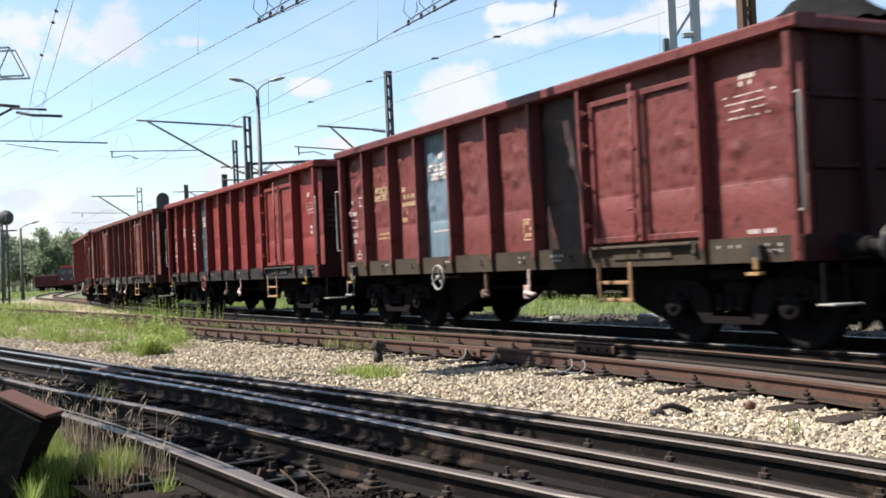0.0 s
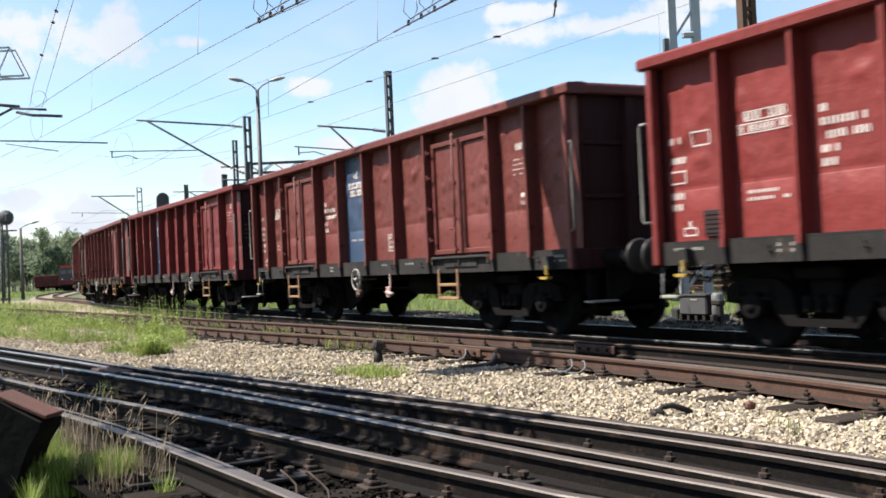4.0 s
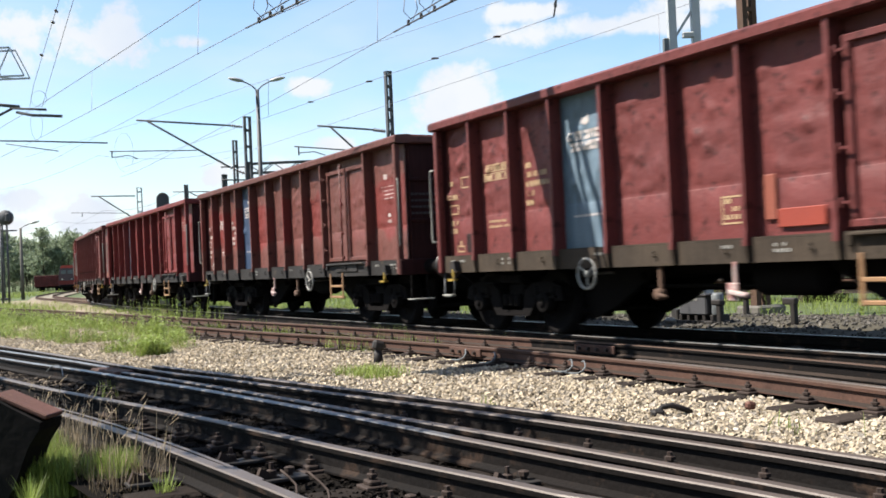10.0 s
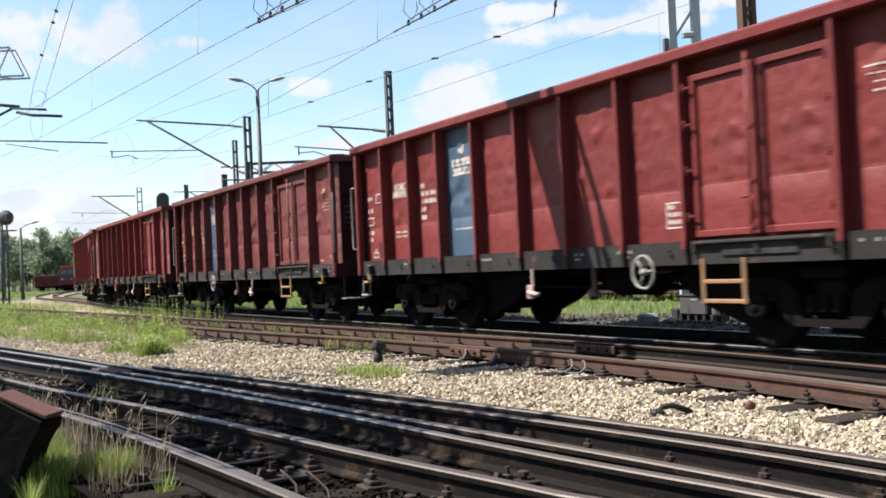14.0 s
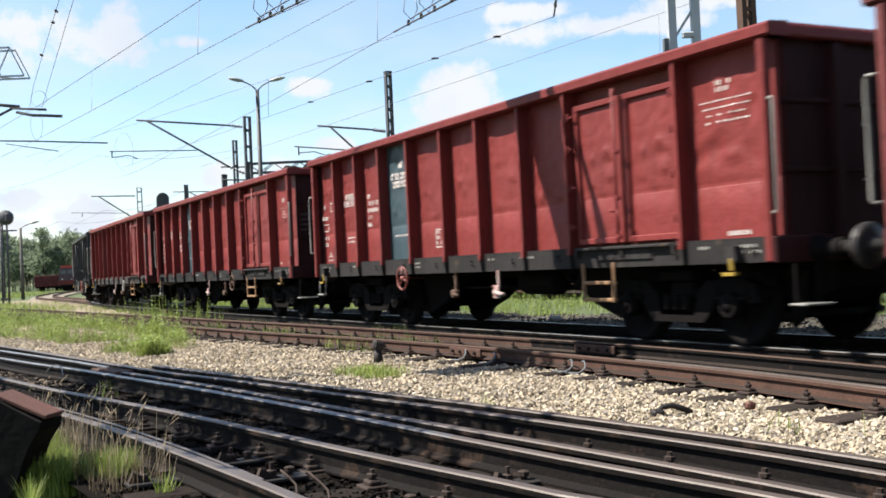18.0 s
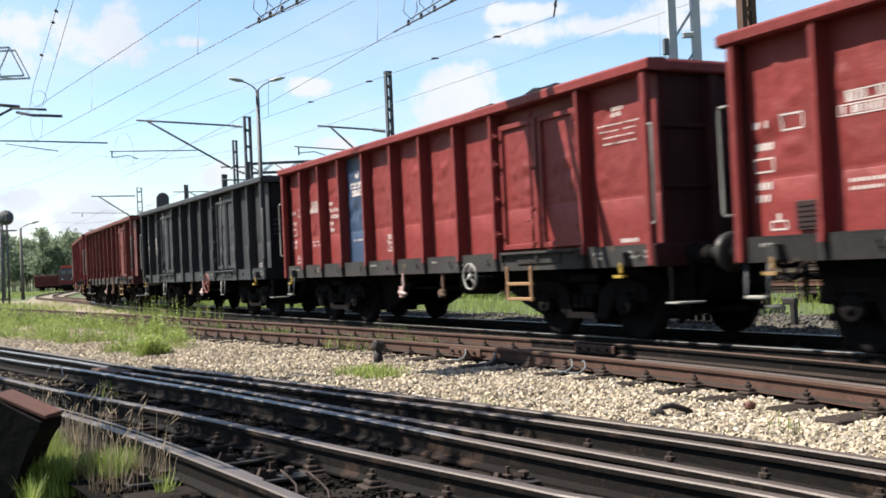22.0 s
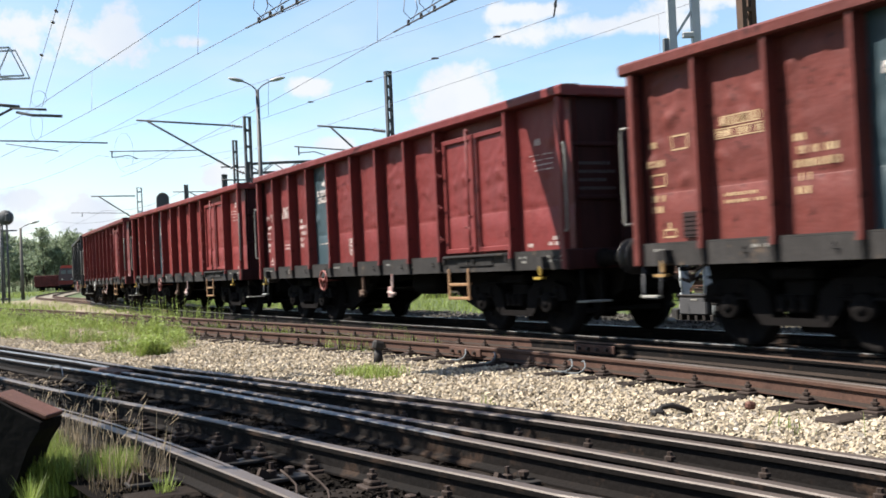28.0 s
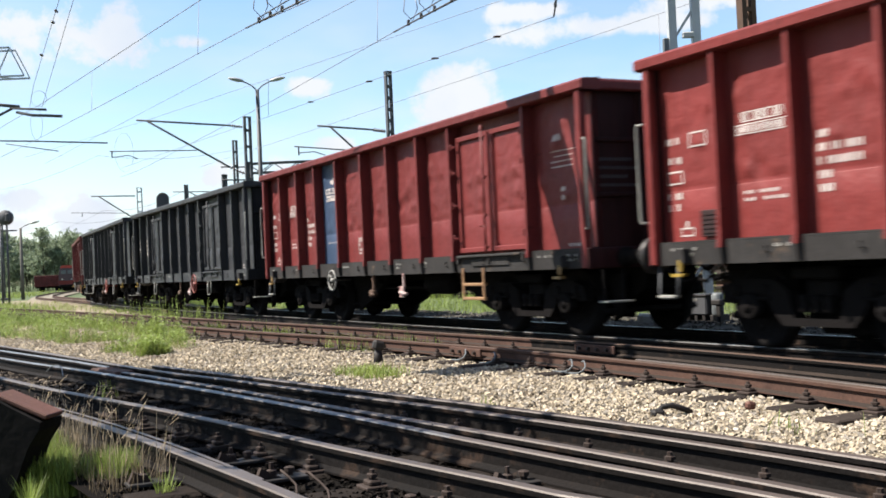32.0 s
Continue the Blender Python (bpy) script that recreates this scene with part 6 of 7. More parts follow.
cantilever(side_mast, [("top_tube", [(-17.5, 34.3, 7.0), (-13.95, 34.0, 6.82), (-13.3, 34.0, 6.73)], 0.07),
                       ("diagonal_tube", [(-17.5, 34.3, 4.9), (-13.5, 34.0, 6.70)], 0.05),
                       ("clamp_tube", [(-13.6, 34.0, 6.70), (-12.45, 34.0, 6.60)], 0.05),
                       ("steady_arm", [(-13.4, 34.0, 6.56), (-12.9, 34.0, 6.44), (-11.95, 34.0, 6.37)], 0.06),
                       ("registration_arm", [(-17.5, 35.2, 6.0), (-14.4, 38.0, 6.15), (-11.9, 38.4, 6.02)], 0.035),
                       ("hanger_arm", [(-15.4, 38.0, 6.1), (-13.6, 38.2, 5.78)], 0.022)])


# lamp post
def lamp_post(x, y, h, label, scale=1.0, mat=M_MAST, single=False):
    root = thing("street_lamp", label, "street lamp", m=pose(x, y, -0.3, 0, 0, 10))
    s = Shape()
    s.lathe([(0.13 * scale, 0), (0.12 * scale, 3), (0.085 * scale, h + 0.3)], (0, 0, 0), "z", 10)
    part("pole", s, mat, root)
    for g in ((1,) if single else (-1, 1)):
        part("arm", Shape().tube([(0, 0, h + 0.25), (g * 0.25 * scale, 0, h + 0.5), (g * 0.55 * scale, 0, h + 0.66), (g * 0.7 * scale, 0, h + 0.70)], 0.03 * scale, 6), mat, root)
        k = Shape()
        prof = []
        for i in range(9):
            u = i / 8
            prof.append((0.02 + 0.13 * math.sin(math.pi * min(1, u * 0.9 + 0.08)) ** 0.8, u * 0.72))
        k.lathe([(r * scale, hh * scale) for r, hh in prof], (0, 0, 0), "x", 10)
        k.v = [(xx, yy * 1.15, zz * 0.62) for xx, yy, zz in k.v]
        lum = part("luminaire", k, M_LAMP, root, "grey cobra-head luminaire", pose(g * 0.62 * scale, 0, h + 0.72 * 1, 0, -12 if g > 0 else 12, 0 if g > 0 else 180) if g > 0 else pose(-0.62 * scale, 0, h + 0.72, 0, -12, 180))
    return root


lamp_post(-8.41, 50.2, 9.75, "tall dark lamp post with two cobra-head lamps", 1.0)
lamp_post(-39.46, 100.0, 6.4, "distant concrete lamp post with a single arm", 1.3, M_CONCRETE, True)


def signal(x, y, h, label, turn, back=True):
    root = thing("railway_signal", label, "signal", "signals", m=pose(x, y, -0.3, 0, 0, turn))
    part("post", Shape().lathe([(0.08, 0), (0.075, h + 0.3)], (0, 0, 0), "z", 10), M_MAST, root)
    w, z0, z1 = 0.29, h - 1.2, h + 0.3
    poly = [(-w, z0), (w, z0)] + [(w * math.cos(a * math.pi / 10), z1 - w + w * math.sin(a * math.pi / 10)) for a in range(11)]
    part("backboard", Shape().prism(poly, -0.11, -0.05, "y"), M_MAST, root, "round-topped dark backboard")
    rim_pts = [(u * 1.0, -0.12, v) for u, v in poly]
    part("rim", Shape().tube(rim_pts, 0.03, 6, closed=True), M_PALEGREY, root, "pale worn rim")
    part("housing", Shape().box((0, 0.06, (z0 + z1) / 2 - 0.05), (0.34, 0.2, 1.1), 0.04), M_MAST, root)
    for k in range(3):
        part("lamp_hood", Shape().lathe([(0.10, 0), (0.11, 0.22)], (0, 0.14, z0 + 0.3 + k * 0.38), "y", 10), M_MAST, root)
    part("step", Shape().box((0, -0.1, z0 - 0.1), (0.6, 0.5, 0.05), 0.01), M_MAST, root)
    return root


signal(-13.97, 53.6, 5.35, "round-topped signal head seen from behind", 20)
sg = thing("railway_signal", "dark signal lantern on a slim mast", "signal", "signals", m=pose(-26.58, 65.0, -0.3))
part("post", Shape().lathe([(0.07, 0), (0.06, 5.4)], (0.1, 0, 0), "z", 8), M_MAST, sg)
part("post", Shape().lathe([(0.06, 0), (0.05, 5.2)], (-0.28, 0, 0), "z", 8), M_MAST, sg)
part("lantern", Shape().lathe([(0.40, -0.2), (0.46, -0.12), (0.46, 0.12), (0.40, 0.2)], (0.05, 0, 5.5), "y", 16), M_MAST, sg, "dark round signal lantern")
part("hood", Shape().box((0.28, -0.25, 5.5), (0.25, 0.3, 0.5), 0.05), M_MAST, sg)
part("bracket", Shape().box((0.2, 0, 4.7), (1.0, 0.08, 0.08), 0.01), M_MAST, sg)


# ---- overhead wires ----
def wire(name, pts, r=0.011, sag=0.0, label="overhead wire"):
    pts = [Vector(p) for p in pts]
    line = []
    for a, b in zip(pts, pts[1:]):
        for i in range(8):
            t = i / 8
            p = a.lerp(b, t)
            p.z -= sag * 4 * t * (1 - t)
            line.append(p)
    line.append(pts[-1])
    r *= 0.7 if r < 0.015 else 0.8
    return thing(name, label, "wire", "overhead wires", mesh=Shape().tube(line, r, 5).mesh(name, M_WIRE))


wire("contact_wire", [(-14.5, 48.5, 5.75), (-12.29, 44.01, 5.6), (-4.37, 28.21, 5.6), (-0.76, 20.57, 5.6), (3.6, 12.2, 5.6), (12, -4, 5.6)], 0.011, 0, "taut copper contact wire over the running line")
wire("messenger_wire", [(-19.47, 52.74, 7.0), (-1.67, 23.49, 7.0), (10, 4, 7.4)], 0.010, 0.0, "messenger wire over the running line")
wire("contact_wire", [(-18.5, 42.4, 5.7), (-12.43, 33.29, 5.6), (-3.46, 19.69, 5.6), (-2.15, 18.02, 5.6), (5, 7, 5.7)], 0.011, 0, "taut contact wire over the siding")
wire("messenger_wire", [(-20.6, 46.7, 7.2), (-12.77, 34.8, 7.0), (-4.97, 22.9, 7.0), (4, 9, 7.1)], 0.0145, 0.0, "messenger wire over the siding")
wire("messenger_wire", [(-20, 51.5, 7.2), (-10.54, 39.51, 7.0), (1.61, 24.08, 7.0), (12, 11, 7.1)], 0.009, 0.0, "thin feeder wire across the tracks")
wire("contact_wire", [(-14, 47, 6.0), (-5.19, 33.42, 6.0), (2.46, 21.63, 6.0)], 0.010, 0.0, "thin wire ending at an insulator")
wire("contact_wire", [(-12.0, 53.4, 6.55), (-3.58, 38.91, 6.5), (5.23, 23.75, 6.5), (9, 17.3, 6.5)], 0.010, 0.0, "thin wire behind the train")
wire("feeder_wire", [(-12.6, 33.0, 6.5), (-10.97, 29.1, 6.5), (-7.18, 20.51, 6.5), (-2, 8, 6.6)], 0.010, 0.0, "thin feeder wire above the weeds")
wire("feeder_wire", [(-12.3, 33.2, 6.5), (-10.61, 29.2, 6.5), (-6.92, 20.56, 6.5), (-1.6, 8, 6.6)], 0.010, 0.0, "thin feeder wire above the weeds")
wire("feeder_wire", [(-60, 150, 7.0), (-30, 95, 7.4), (-19, 79, 7.5)], 0.02, 0.5, "sagging thin distant wire")
wire("feeder_wire", [(-62, 140, 6.2), (-33, 92, 6.4), (-23, 80.6, 6.1)], 0.02, 0.4, "sagging thin distant wire")
wire("feeder_wire", [(-27, 62, 6.5), (-15, 47, 6.6), (-8.9, 49, 6.9)], 0.010, 0.3, "jumper wire beside the mast")
for top, low in (((-5.04, 23.03, 7.0), (-4.85, 21.85, 5.6)), ((-9.69, 30.11, 7.0), (-9.18, 28.37, 5.6)), ((-1.14, 22.62, 7.0), (-1.13, 21.37, 5.6)), ((-5.11, 32.65, 7.0), (-5.3, 33.51, 6.0)),
                 ((5.09, 23.99, 6.5), (5.05, 23.85, 4.9))):
    thing("dropper", "thin vertical dropper between wires", "wire", "droppers", mesh=Shape().tube([top, low], 0.007, 4).mesh("dropper", M_WIRE))
for cx, cy, cz, rx, rz, turn in ((-12.6, 33.8, 6.93, 0.25, 0.25, 0.0), (-12.7, 33.8, 6.12, 0.19, 0.5, 0.0), (-13.7, 46.5, 6.63, 0.36, 0.86, 0.52)):
    ring = [(cx + rx * math.cos(a * math.pi / 8), cy + turn * rx * math.cos(a * math.pi / 8), cz + rz * math.sin(a * math.pi / 8)) for a in range(16)]
    thing("jumper_loop", "looped jumper cable on the wires", "wire", "jumper loops", mesh=Shape().tube(ring, 0.006, 4, closed=True).mesh("jumper_loop", M_WIRE))


def tensioner(p0, p1, label):
    """Section insulator: rods, clamps and loops hanging in the contact wire."""
    a, b = Vector(p0), Vector(p1)
    root = thing("section_insulator", label, "overhead fitting", "section insulators", m=Matrix.Translation(a))
    d = b - a
    part("rod", Shape().tube([(0, 0, 0), d * 0.5, d], 0.018, 6), M_MAST, root)
    part("rod", Shape().tube([d * 0.25 + Vector((0, 0, 0.08)), d + Vector((0, 0, 0.16))], 0.013, 6), M_MAST, root)
    for k in (0.22, 0.4, 0.58, 0.8):
        part("clamp", Shape().box(d * k + Vector((0, 0, 0.03)), (0.06, 0.06, 0.11), 0.015), M_MAST, root)
    for k in (0.28, 0.5):
        c = d * k
        part("loop", Shape().tube([c + Vector((-0.12, 0, 0.55)), c + Vector((-0.16, 0, 0.2)), c + Vector((0, 0, 0.02)), c + Vector((0.1, 0, 0.25)), c + Vector((0.05, 0, 0.5))], 0.010, 5), M_WIRE, root)
    return root


tensioner((-3.46, 19.69, 5.6), (-2.0, 17.7, 5.62), "dark section insulator over the siding")
tensioner((-0.76, 20.57, 5.6), (0.62, 17.9, 5.62), "dark section insulator over the running line")
tensioner((2.46, 21.63, 6.0), (2.62, 21.3, 6.9), "hanging insulator at a wire's end")
for k in (0.2, 0.45, 0.68, 0.86):
    q = Vector((-5.19, 33.42, 6.0)).lerp(Vector((2.46, 21.63, 6.0)), k)
    thing("wire_bead", "small dark insulator bead on a wire", "insulator", "wire beads", mesh=Shape().lathe([(0.012, -0.09), (0.026, -0.05), (0.026, 0.05), (0.012, 0.09)], tuple(q), "x", 8).mesh("wire_bead", M_PORC))
for q in ((-7.54, 21.35, 6.5), (-7.94, 22.26, 6.5), (-9.36, 25.4, 6.5)):
    thing("wire_bead", "small dark insulator bead on a wire", "insulator", "wire beads", mesh=Shape().lathe([(0.012, -0.09), (0.028, -0.05), (0.028, 0.05), (0.012, 0.09)], q, "y", 8).mesh("wire_bead", M_PORC))


# ---- lineside things behind the train ----
tpost = thing("marker_post", "short dark T-shaped marker post", "post", m=pose(*at(13.6, -13.25, -0.26), 0, 0, LAT_TURN))
part("upright", Shape().box((0, 0, 0.2), (0.10, 0.10, 0.46), 0.012), M_IRON, tpost)
part("cross_piece", Shape().box((0, 0.08, 0.44), (0.10, 0.30, 0.12), 0.02), M_IRON, tpost)
rnd = random.Random(21)
for pile, (ps, half, layers) in enumerate(((-39.5, 4.6, 3), (-30.0, 4.4, 5), (-20.6, 4.4, 5))):
    for k in range(layers * 4):
        layer, j = divmod(k, 4)
        thing("stacked_rail", "old dark rusty rail stacked behind the line", "rail", "stacked rails",
              mesh=cached(("stacked_rail", half, k % 3), lambda: Shape().sweep([Vector((-half, 0, 0)), Vector((half, 0, 0))], [(u, w + 0.15) for u, w in RAIL_PROF]), (M_SLEEPER, M_RUSTRAIL, M_CHASSIS)[k % 3]),
              m=pose(*at(21.6 + j * 0.42, ps + rnd.uniform(-0.4, 0.4), -0.10 + layer * 0.2), 0, 0, LAT_TURN - 90 + rnd.uniform(-0.8, 0.8)))
    for layer in range(layers):
        for k in (-0.7, 0.0, 0.7):
            thing("bearer", "timber bearer under the stacked rails", "timber", "timber bearers",
                  mesh=cached(("bearer", layer == 0), lambda: Shape().box((0, 0, -0.13 if layer == 0 else -0.025), (1.7, 0.2, 0.26 if layer == 0 else 0.05), 0.008), M_SLEEPER), m=pose(*at(22.25, ps + k * half, -0.10 + layer * 0.2), 0, 0, LAT_TURN))
motor = thing("point_motor", "dark grey point motor on a slotted base", "point motor", m=pose(*at(13.3, -15.15, -0.26), 0, 0, LAT_TURN))
part("base_frame", Shape().box((0, 0, 0.05), (0.5, 1.0, 0.10), 0.01), M_IRON, motor)
for k in range(5):
    part("foot", Shape().box((0, -0.42 + 0.21 * k, 0.15), (0.4, 0.08, 0.11), 0.01), M_IRON, motor)
part("body", Shape().box((0, 0.06, 0.37), (0.44, 0.74, 0.34), 0.025), M_MAST, motor)
part("cover", Shape().box((0, 0.06, 0.555), (0.48, 0.78, 0.04), 0.012), M_IRON, motor)
part("name_plate", Shape().box((-0.225, 0.0, 0.48), (0.01, 0.18, 0.03), 0.002), M_PALEGREY, motor, "small pale plate")
part("cable_box", Shape().lathe([(0.10, 0.2), (0.11, 0.22), (0.11, 0.56), (0.08, 0.6)], (-0.05, -0.43, 0), "z", 12), M_CAB, motor, "blue-grey round cable box")
for lat0, s0 in ((13.05, -14.45), (14.9, -15.75)):
    post = thing("marker_post", "short dark marker post by the line", "post", "marker posts", m=pose(*at(lat0, s0, -0.26), 0, 0, LAT_TURN))
    part("upright", Shape().box((0, 0, 0.2), (0.09, 0.10, 0.46), 0.012), M_IRON, post)
    part("cross_piece", Shape().box((0, 0.04, 0.44), (0.14, 0.24, 0.10), 0.02), M_IRON, post)
for lt, sx, sc in ((13.0, -16.4, 0.24), (12.8, -15.5, 0.13), (12.2, -18.4, 0.16)):
    blk = Shape().box((0, 0, 0.05), (sc * 1.6, sc, sc * 0.8), 0.04)
    thing("pale_stone", "pale stone lying by the path", "stone", "pale stones", mesh=blk.mesh("pale_stone", M_PALEGREY), m=pose(*at(lt, sx, -0.2), 5, 3, 40 * sc))

# ---- point-lever housing in the near corner ----
box = thing("lever_housing", "black iron point-lever housing with a rusty sloping lid", "switch housing", m=pose(-2.69, 6.62, -0.3, 0, 0, -6))
part("body", Shape().prism([(-0.75, 0.0), (0.02, 0.0), (0.10, 0.12), (0.20, 0.36), (0.27, 0.46), (0.28, 0.51), (0.10, 0.60), (-0.02, 0.67), (-0.75, 0.69)], -0.24, 0.05, "y"), M_BLACKIRON, box, "black cast-iron body")
lid = Shape().box((0, 0, 0), (0.36, 0.22, 0.03), 0.008, Matrix.Rotation(0.42, 3, "Y"))
lid.v = [(x + 0.14, y + 0.02, z + 0.605) for x, y, z in lid.v]
lid.v = [(x, y - 0.115, z) for x, y, z in lid.v]
part("lid", lid, M_RUSTTOP, box, "rust-red sloping lid")
part("lever_pivot", Shape().lathe([(0.05, 0), (0.05, 0.12)], (-0.2, -0.3, 0.4), "y", 10), M_IRON, box)

# ---- small things on the ballast ----
stump = thing("point_lock", "rusty dark iron stub standing in the ballast", "iron stub", m=pose(*at(5.62, -12.62, -0.2), 0, 0, 20))
part("stem", Shape().lathe([(0.07, 0), (0.06, 0.1), (0.05, 0.2)], (0, 0, 0), "z", 8), M_IRON, stump)
part("head", Shape().box((0.01, 0, 0.25), (0.16, 0.12, 0.13), 0.03, Matrix.Rotation(0.25, 3, "Y")), M_IRON, stump)
dk = Shape().tube([(-0.12, 0, 0.03), (-0.05, 0.02, 0.07), (0.02, 0, 0.08), (0.10, 0.01, 0.05), (0.17, 0, 0.02)], 0.022, 6)
dk.box((-0.1, 0, 0.03), (0.10, 0.08, 0.06), 0.02)
thing("scrap_iron", "dark bent scrap iron on the ballast", "scrap", mesh=dk.mesh("scrap_iron", M_IRON), m=pose(*at(5.2, -6.35, -0.17), 0, 0, 10))
thing("brick_fragment", "dark red brick fragment on the ballast", "brick", mesh=Shape().box((0, 0, 0.03), (0.085, 0.06, 0.06), 0.015).mesh("brick_fragment", M_RUSTTOP), m=pose(*at(5.85, -6.2, -0.17), 8, 5, 30))


def cable(pts, r, mat, label):
    return thing("bond_cable", label, "cable", "bond cables", mesh=Shape().tube(curve_points([at(*p) for p in pts], 0.05), r, 6).mesh("bond_cable", mat))


for s0 in (-11.9, -11.2, -9.6, -9.35):
    l0 = lat_at(RAIL_1, s0)
    cable([(l0 - 0.05, s0 - 0.15, -0.06), (l0 - 0.12, s0, -0.04), (l0 - 0.2, s0 + 0.12, -0.1), (l0 - 0.24, s0 + 0.05, -0.15), (l0 - 0.2, s0 - 0.25, -0.17)], 0.009, M_CAB, "grey bond cable looped beside the rail")
cable([(1.95, -5.35, -0.02), (2.0, -5.2, -0.1), (1.95, -5.1, -0.14), (1.85, -5.1, -0.12)], 0.007, M_CLIP, "pale bond cable curling between the rails")
cable([(1.85, -5.5, -0.02), (1.9, -5.4, -0.09), (1.85, -5.28, -0.14)], 0.007, M_CLIP, "pale bond cable curling between the rails")
cable([(1.72, -13.7, -0.02), (1.75, -13.4, 0.06), (1.8, -13.1, 0.06), (1.78, -12.8, -0.03)], 0.008, M_CAB, "pale cable arching over the rail")
cable([(2.2, -4.2, -0.05), (2.25, -4.05, 0.0), (2.3, -3.95, -0.04)], 0.007, M_CLIP, "pale bond cable by the rail")
frog = Shape().box((0, 0, -0.075), (0.9, 0.24, 0.14), 0.02)
thing("crossing_block", "rusty cast crossing block in the turnout", "rail crossing", mesh=frog.mesh("crossing_block", M_RUSTRAIL), m=pose(*at(2.36, -13.0, 0.0), 0, 0, LAT_TURN - 90 + 8))


def bolt_stand(lat, s, label):
    root = thing("switch_chair", label, "rail chair", "switch chairs", m=pose(*at(lat, s, -0.155), 0, 0, LAT_TURN) @ Matrix.Scale(0.72, 4))
    part("plate", Shape().box((0, 0, 0.015), (0.42, 0.2, 0.03), 0.006), M_IRON, root)
    part("bolt", Shape().lathe([(0.03, 0.02), (0.03, 0.06), (0.045, 0.06), (0.045, 0.09), (0.02, 0.1), (0.02, 0.15)], (-0.07, 0, 0), "z", 6, False), M_CLIP, root)
    part("bolt", Shape().lathe([(0.03, 0.02), (0.03, 0.06), (0.045, 0.06), (0.045, 0.09), (0.02, 0.1)], (0.09, 0.03, 0), "z", 6, False), M_CLIP, root)
    part("brace", Shape().prism([(-0.2, 0.03), (0.0, 0.03), (-0.16, 0.12)], -0.03, 0.03, "y"), M_CLIP, root)


for lat, s in ((1.98, -5.9), (1.95, -6.6), (2.2, -4.75), (2.3, -4.5), (1.35, -6.3), (2.95, -4.9), (3.05, -3.6), (3.6, -3.55), (2.2, -3.95)):
    bolt_stand(lat, s, "iron switch chair with bolts on a sleeper")


# ---- plants ----
def blades(name, count, place, height, width, mat, label, seed, lean=0.35, category="grass"):
    """Bent tapering blades joined in one mesh."""
    rng = np.random.default_rng(seed)
    P, F = [], []
    for i in range(count):
        lat, s, z = place(rng)
        p = np.array(at(lat, s, z))
        h = rng.uniform(*height)
        w = rng.uniform(*width)
        a = rng.uniform(0, 6.28)
        d = np.array([math.cos(a), math.sin(a), 0])
        q = np.array([-d[1], d[0], 0]) * w * 0.5
        l = rng.uniform(0.05, lean) * h
        k = len(P)
        P += [p - q, p + q, p + d * l * 0.3 + q * 0.9 + [0, 0, h * 0.5], p + d * l * 0.3 - q * 0.9 + [0, 0, h * 0.5], p + d * l + [0, 0, h]]
        F += [(k, k + 1, k + 2, k + 3), (k + 3, k + 2, k + 4)]
    me = bpy.data.meshes.new(name)
    me.from_pydata([tuple(v) for v in P], [], F)
    me.materials.append(mat)
    return thing(name, label, category, kind="stuff", mesh=me)


def leafy(name, count, place, height, mat, label, seed, leaf=1.0):
    """Weeds: stems with small leaves, joined."""
    rng = np.random.default_rng(seed)
    P, F = [], []
    for i in range(count):
        lat, s, z = place(rng)
        p = np.array(at(lat, s, z))
        h = rng.uniform(*height)
        tip = np.array([rng.uniform(-0.12, 0.12), rng.uniform(-0.12, 0.12), 1.0]) * h
        k = len(P)
        q = np.array([0.006, 0.003, 0])
        P += [p - q, p + q, p + tip]
        F.append((k, k + 1, k + 2))
        n = int((5 + h * 22) / leaf)
        for j in range(n):
            u = rng.uniform(0.12, 1.0)
            c = p + tip * u
            a = rng.uniform(0, 6.28)
            ln = rng.uniform(0.035, 0.09) * (1.25 - 0.6 * u) * leaf
            d = np.array([math.cos(a), math.sin(a), rng.uniform(0.1, 0.8)]) * ln
            e = np.array([-math.sin(a), math.cos(a), 0.2]) * ln * 0.3
            k = len(P)
            P += [c, c + d * 0.5 + e, c + d, c + d * 0.5 - e]
            F.append((k, k + 1, k + 2, k + 3))
    me = bpy.data.meshes.new(name)
    me.from_pydata([tuple(v) for v in P], [], F)
    me.materials.append(mat)
    return thing(name, label, "weeds", kind="stuff", mesh=me)


def patchy(lat, s, f=0.9):
    return noise.noise(Vector((lat * f, s * f * 0.6, 5.5)))


BAND_LOW = [(-1.0, -70), (0.6, -42), (2.3, -28.2), (3.1, -24.5), (3.3, -19.5), (3.6, -17.3)]     # edges of the weedy strip
BAND_HIGH = [(3.5, -70), (5.1, -34), (5.75, -25.5), (5.35, -21.5), (4.5, -18.4), (3.75, -17.2)]


def band_place(rng, gaps=-0.30):
    """Strip of weeds between the turnout and the siding, ragged at its edges."""
    while True:
        s = -17.2 - 48 * rng.random() ** 1.25
        lo, hi = lat_at(BAND_LOW, s), lat_at(BAND_HIGH, s)
        f = rng.random()
        lat = lo + (hi - lo) * f
        lat += 0.45 * noise.noise(Vector((s * 0.9, f * 2, 1.3))) + rng.normal(0, 0.10)
        if patchy(lat, s) > gaps:
            return lat, s, -0.24


def siding_place(rng):
    while True:
        s = -14 - 61 * rng.random()
        lat = lat_at(RAIL_1, s) + rng.uniform(-0.3, 2.2 + (2.4 if s < -31 else 0) + max(0, -40 - s) * 0.1)
        if patchy(lat, s, 1.6) > (0.12 if s < -31 else 0.30):
            return lat, s, -0.2


def tall_place(rng):
    s = -27 - 9 * rng.random()
    return lat_at(RAIL_2, s) + rng.uniform(0.1, 0.9), s, -0.2


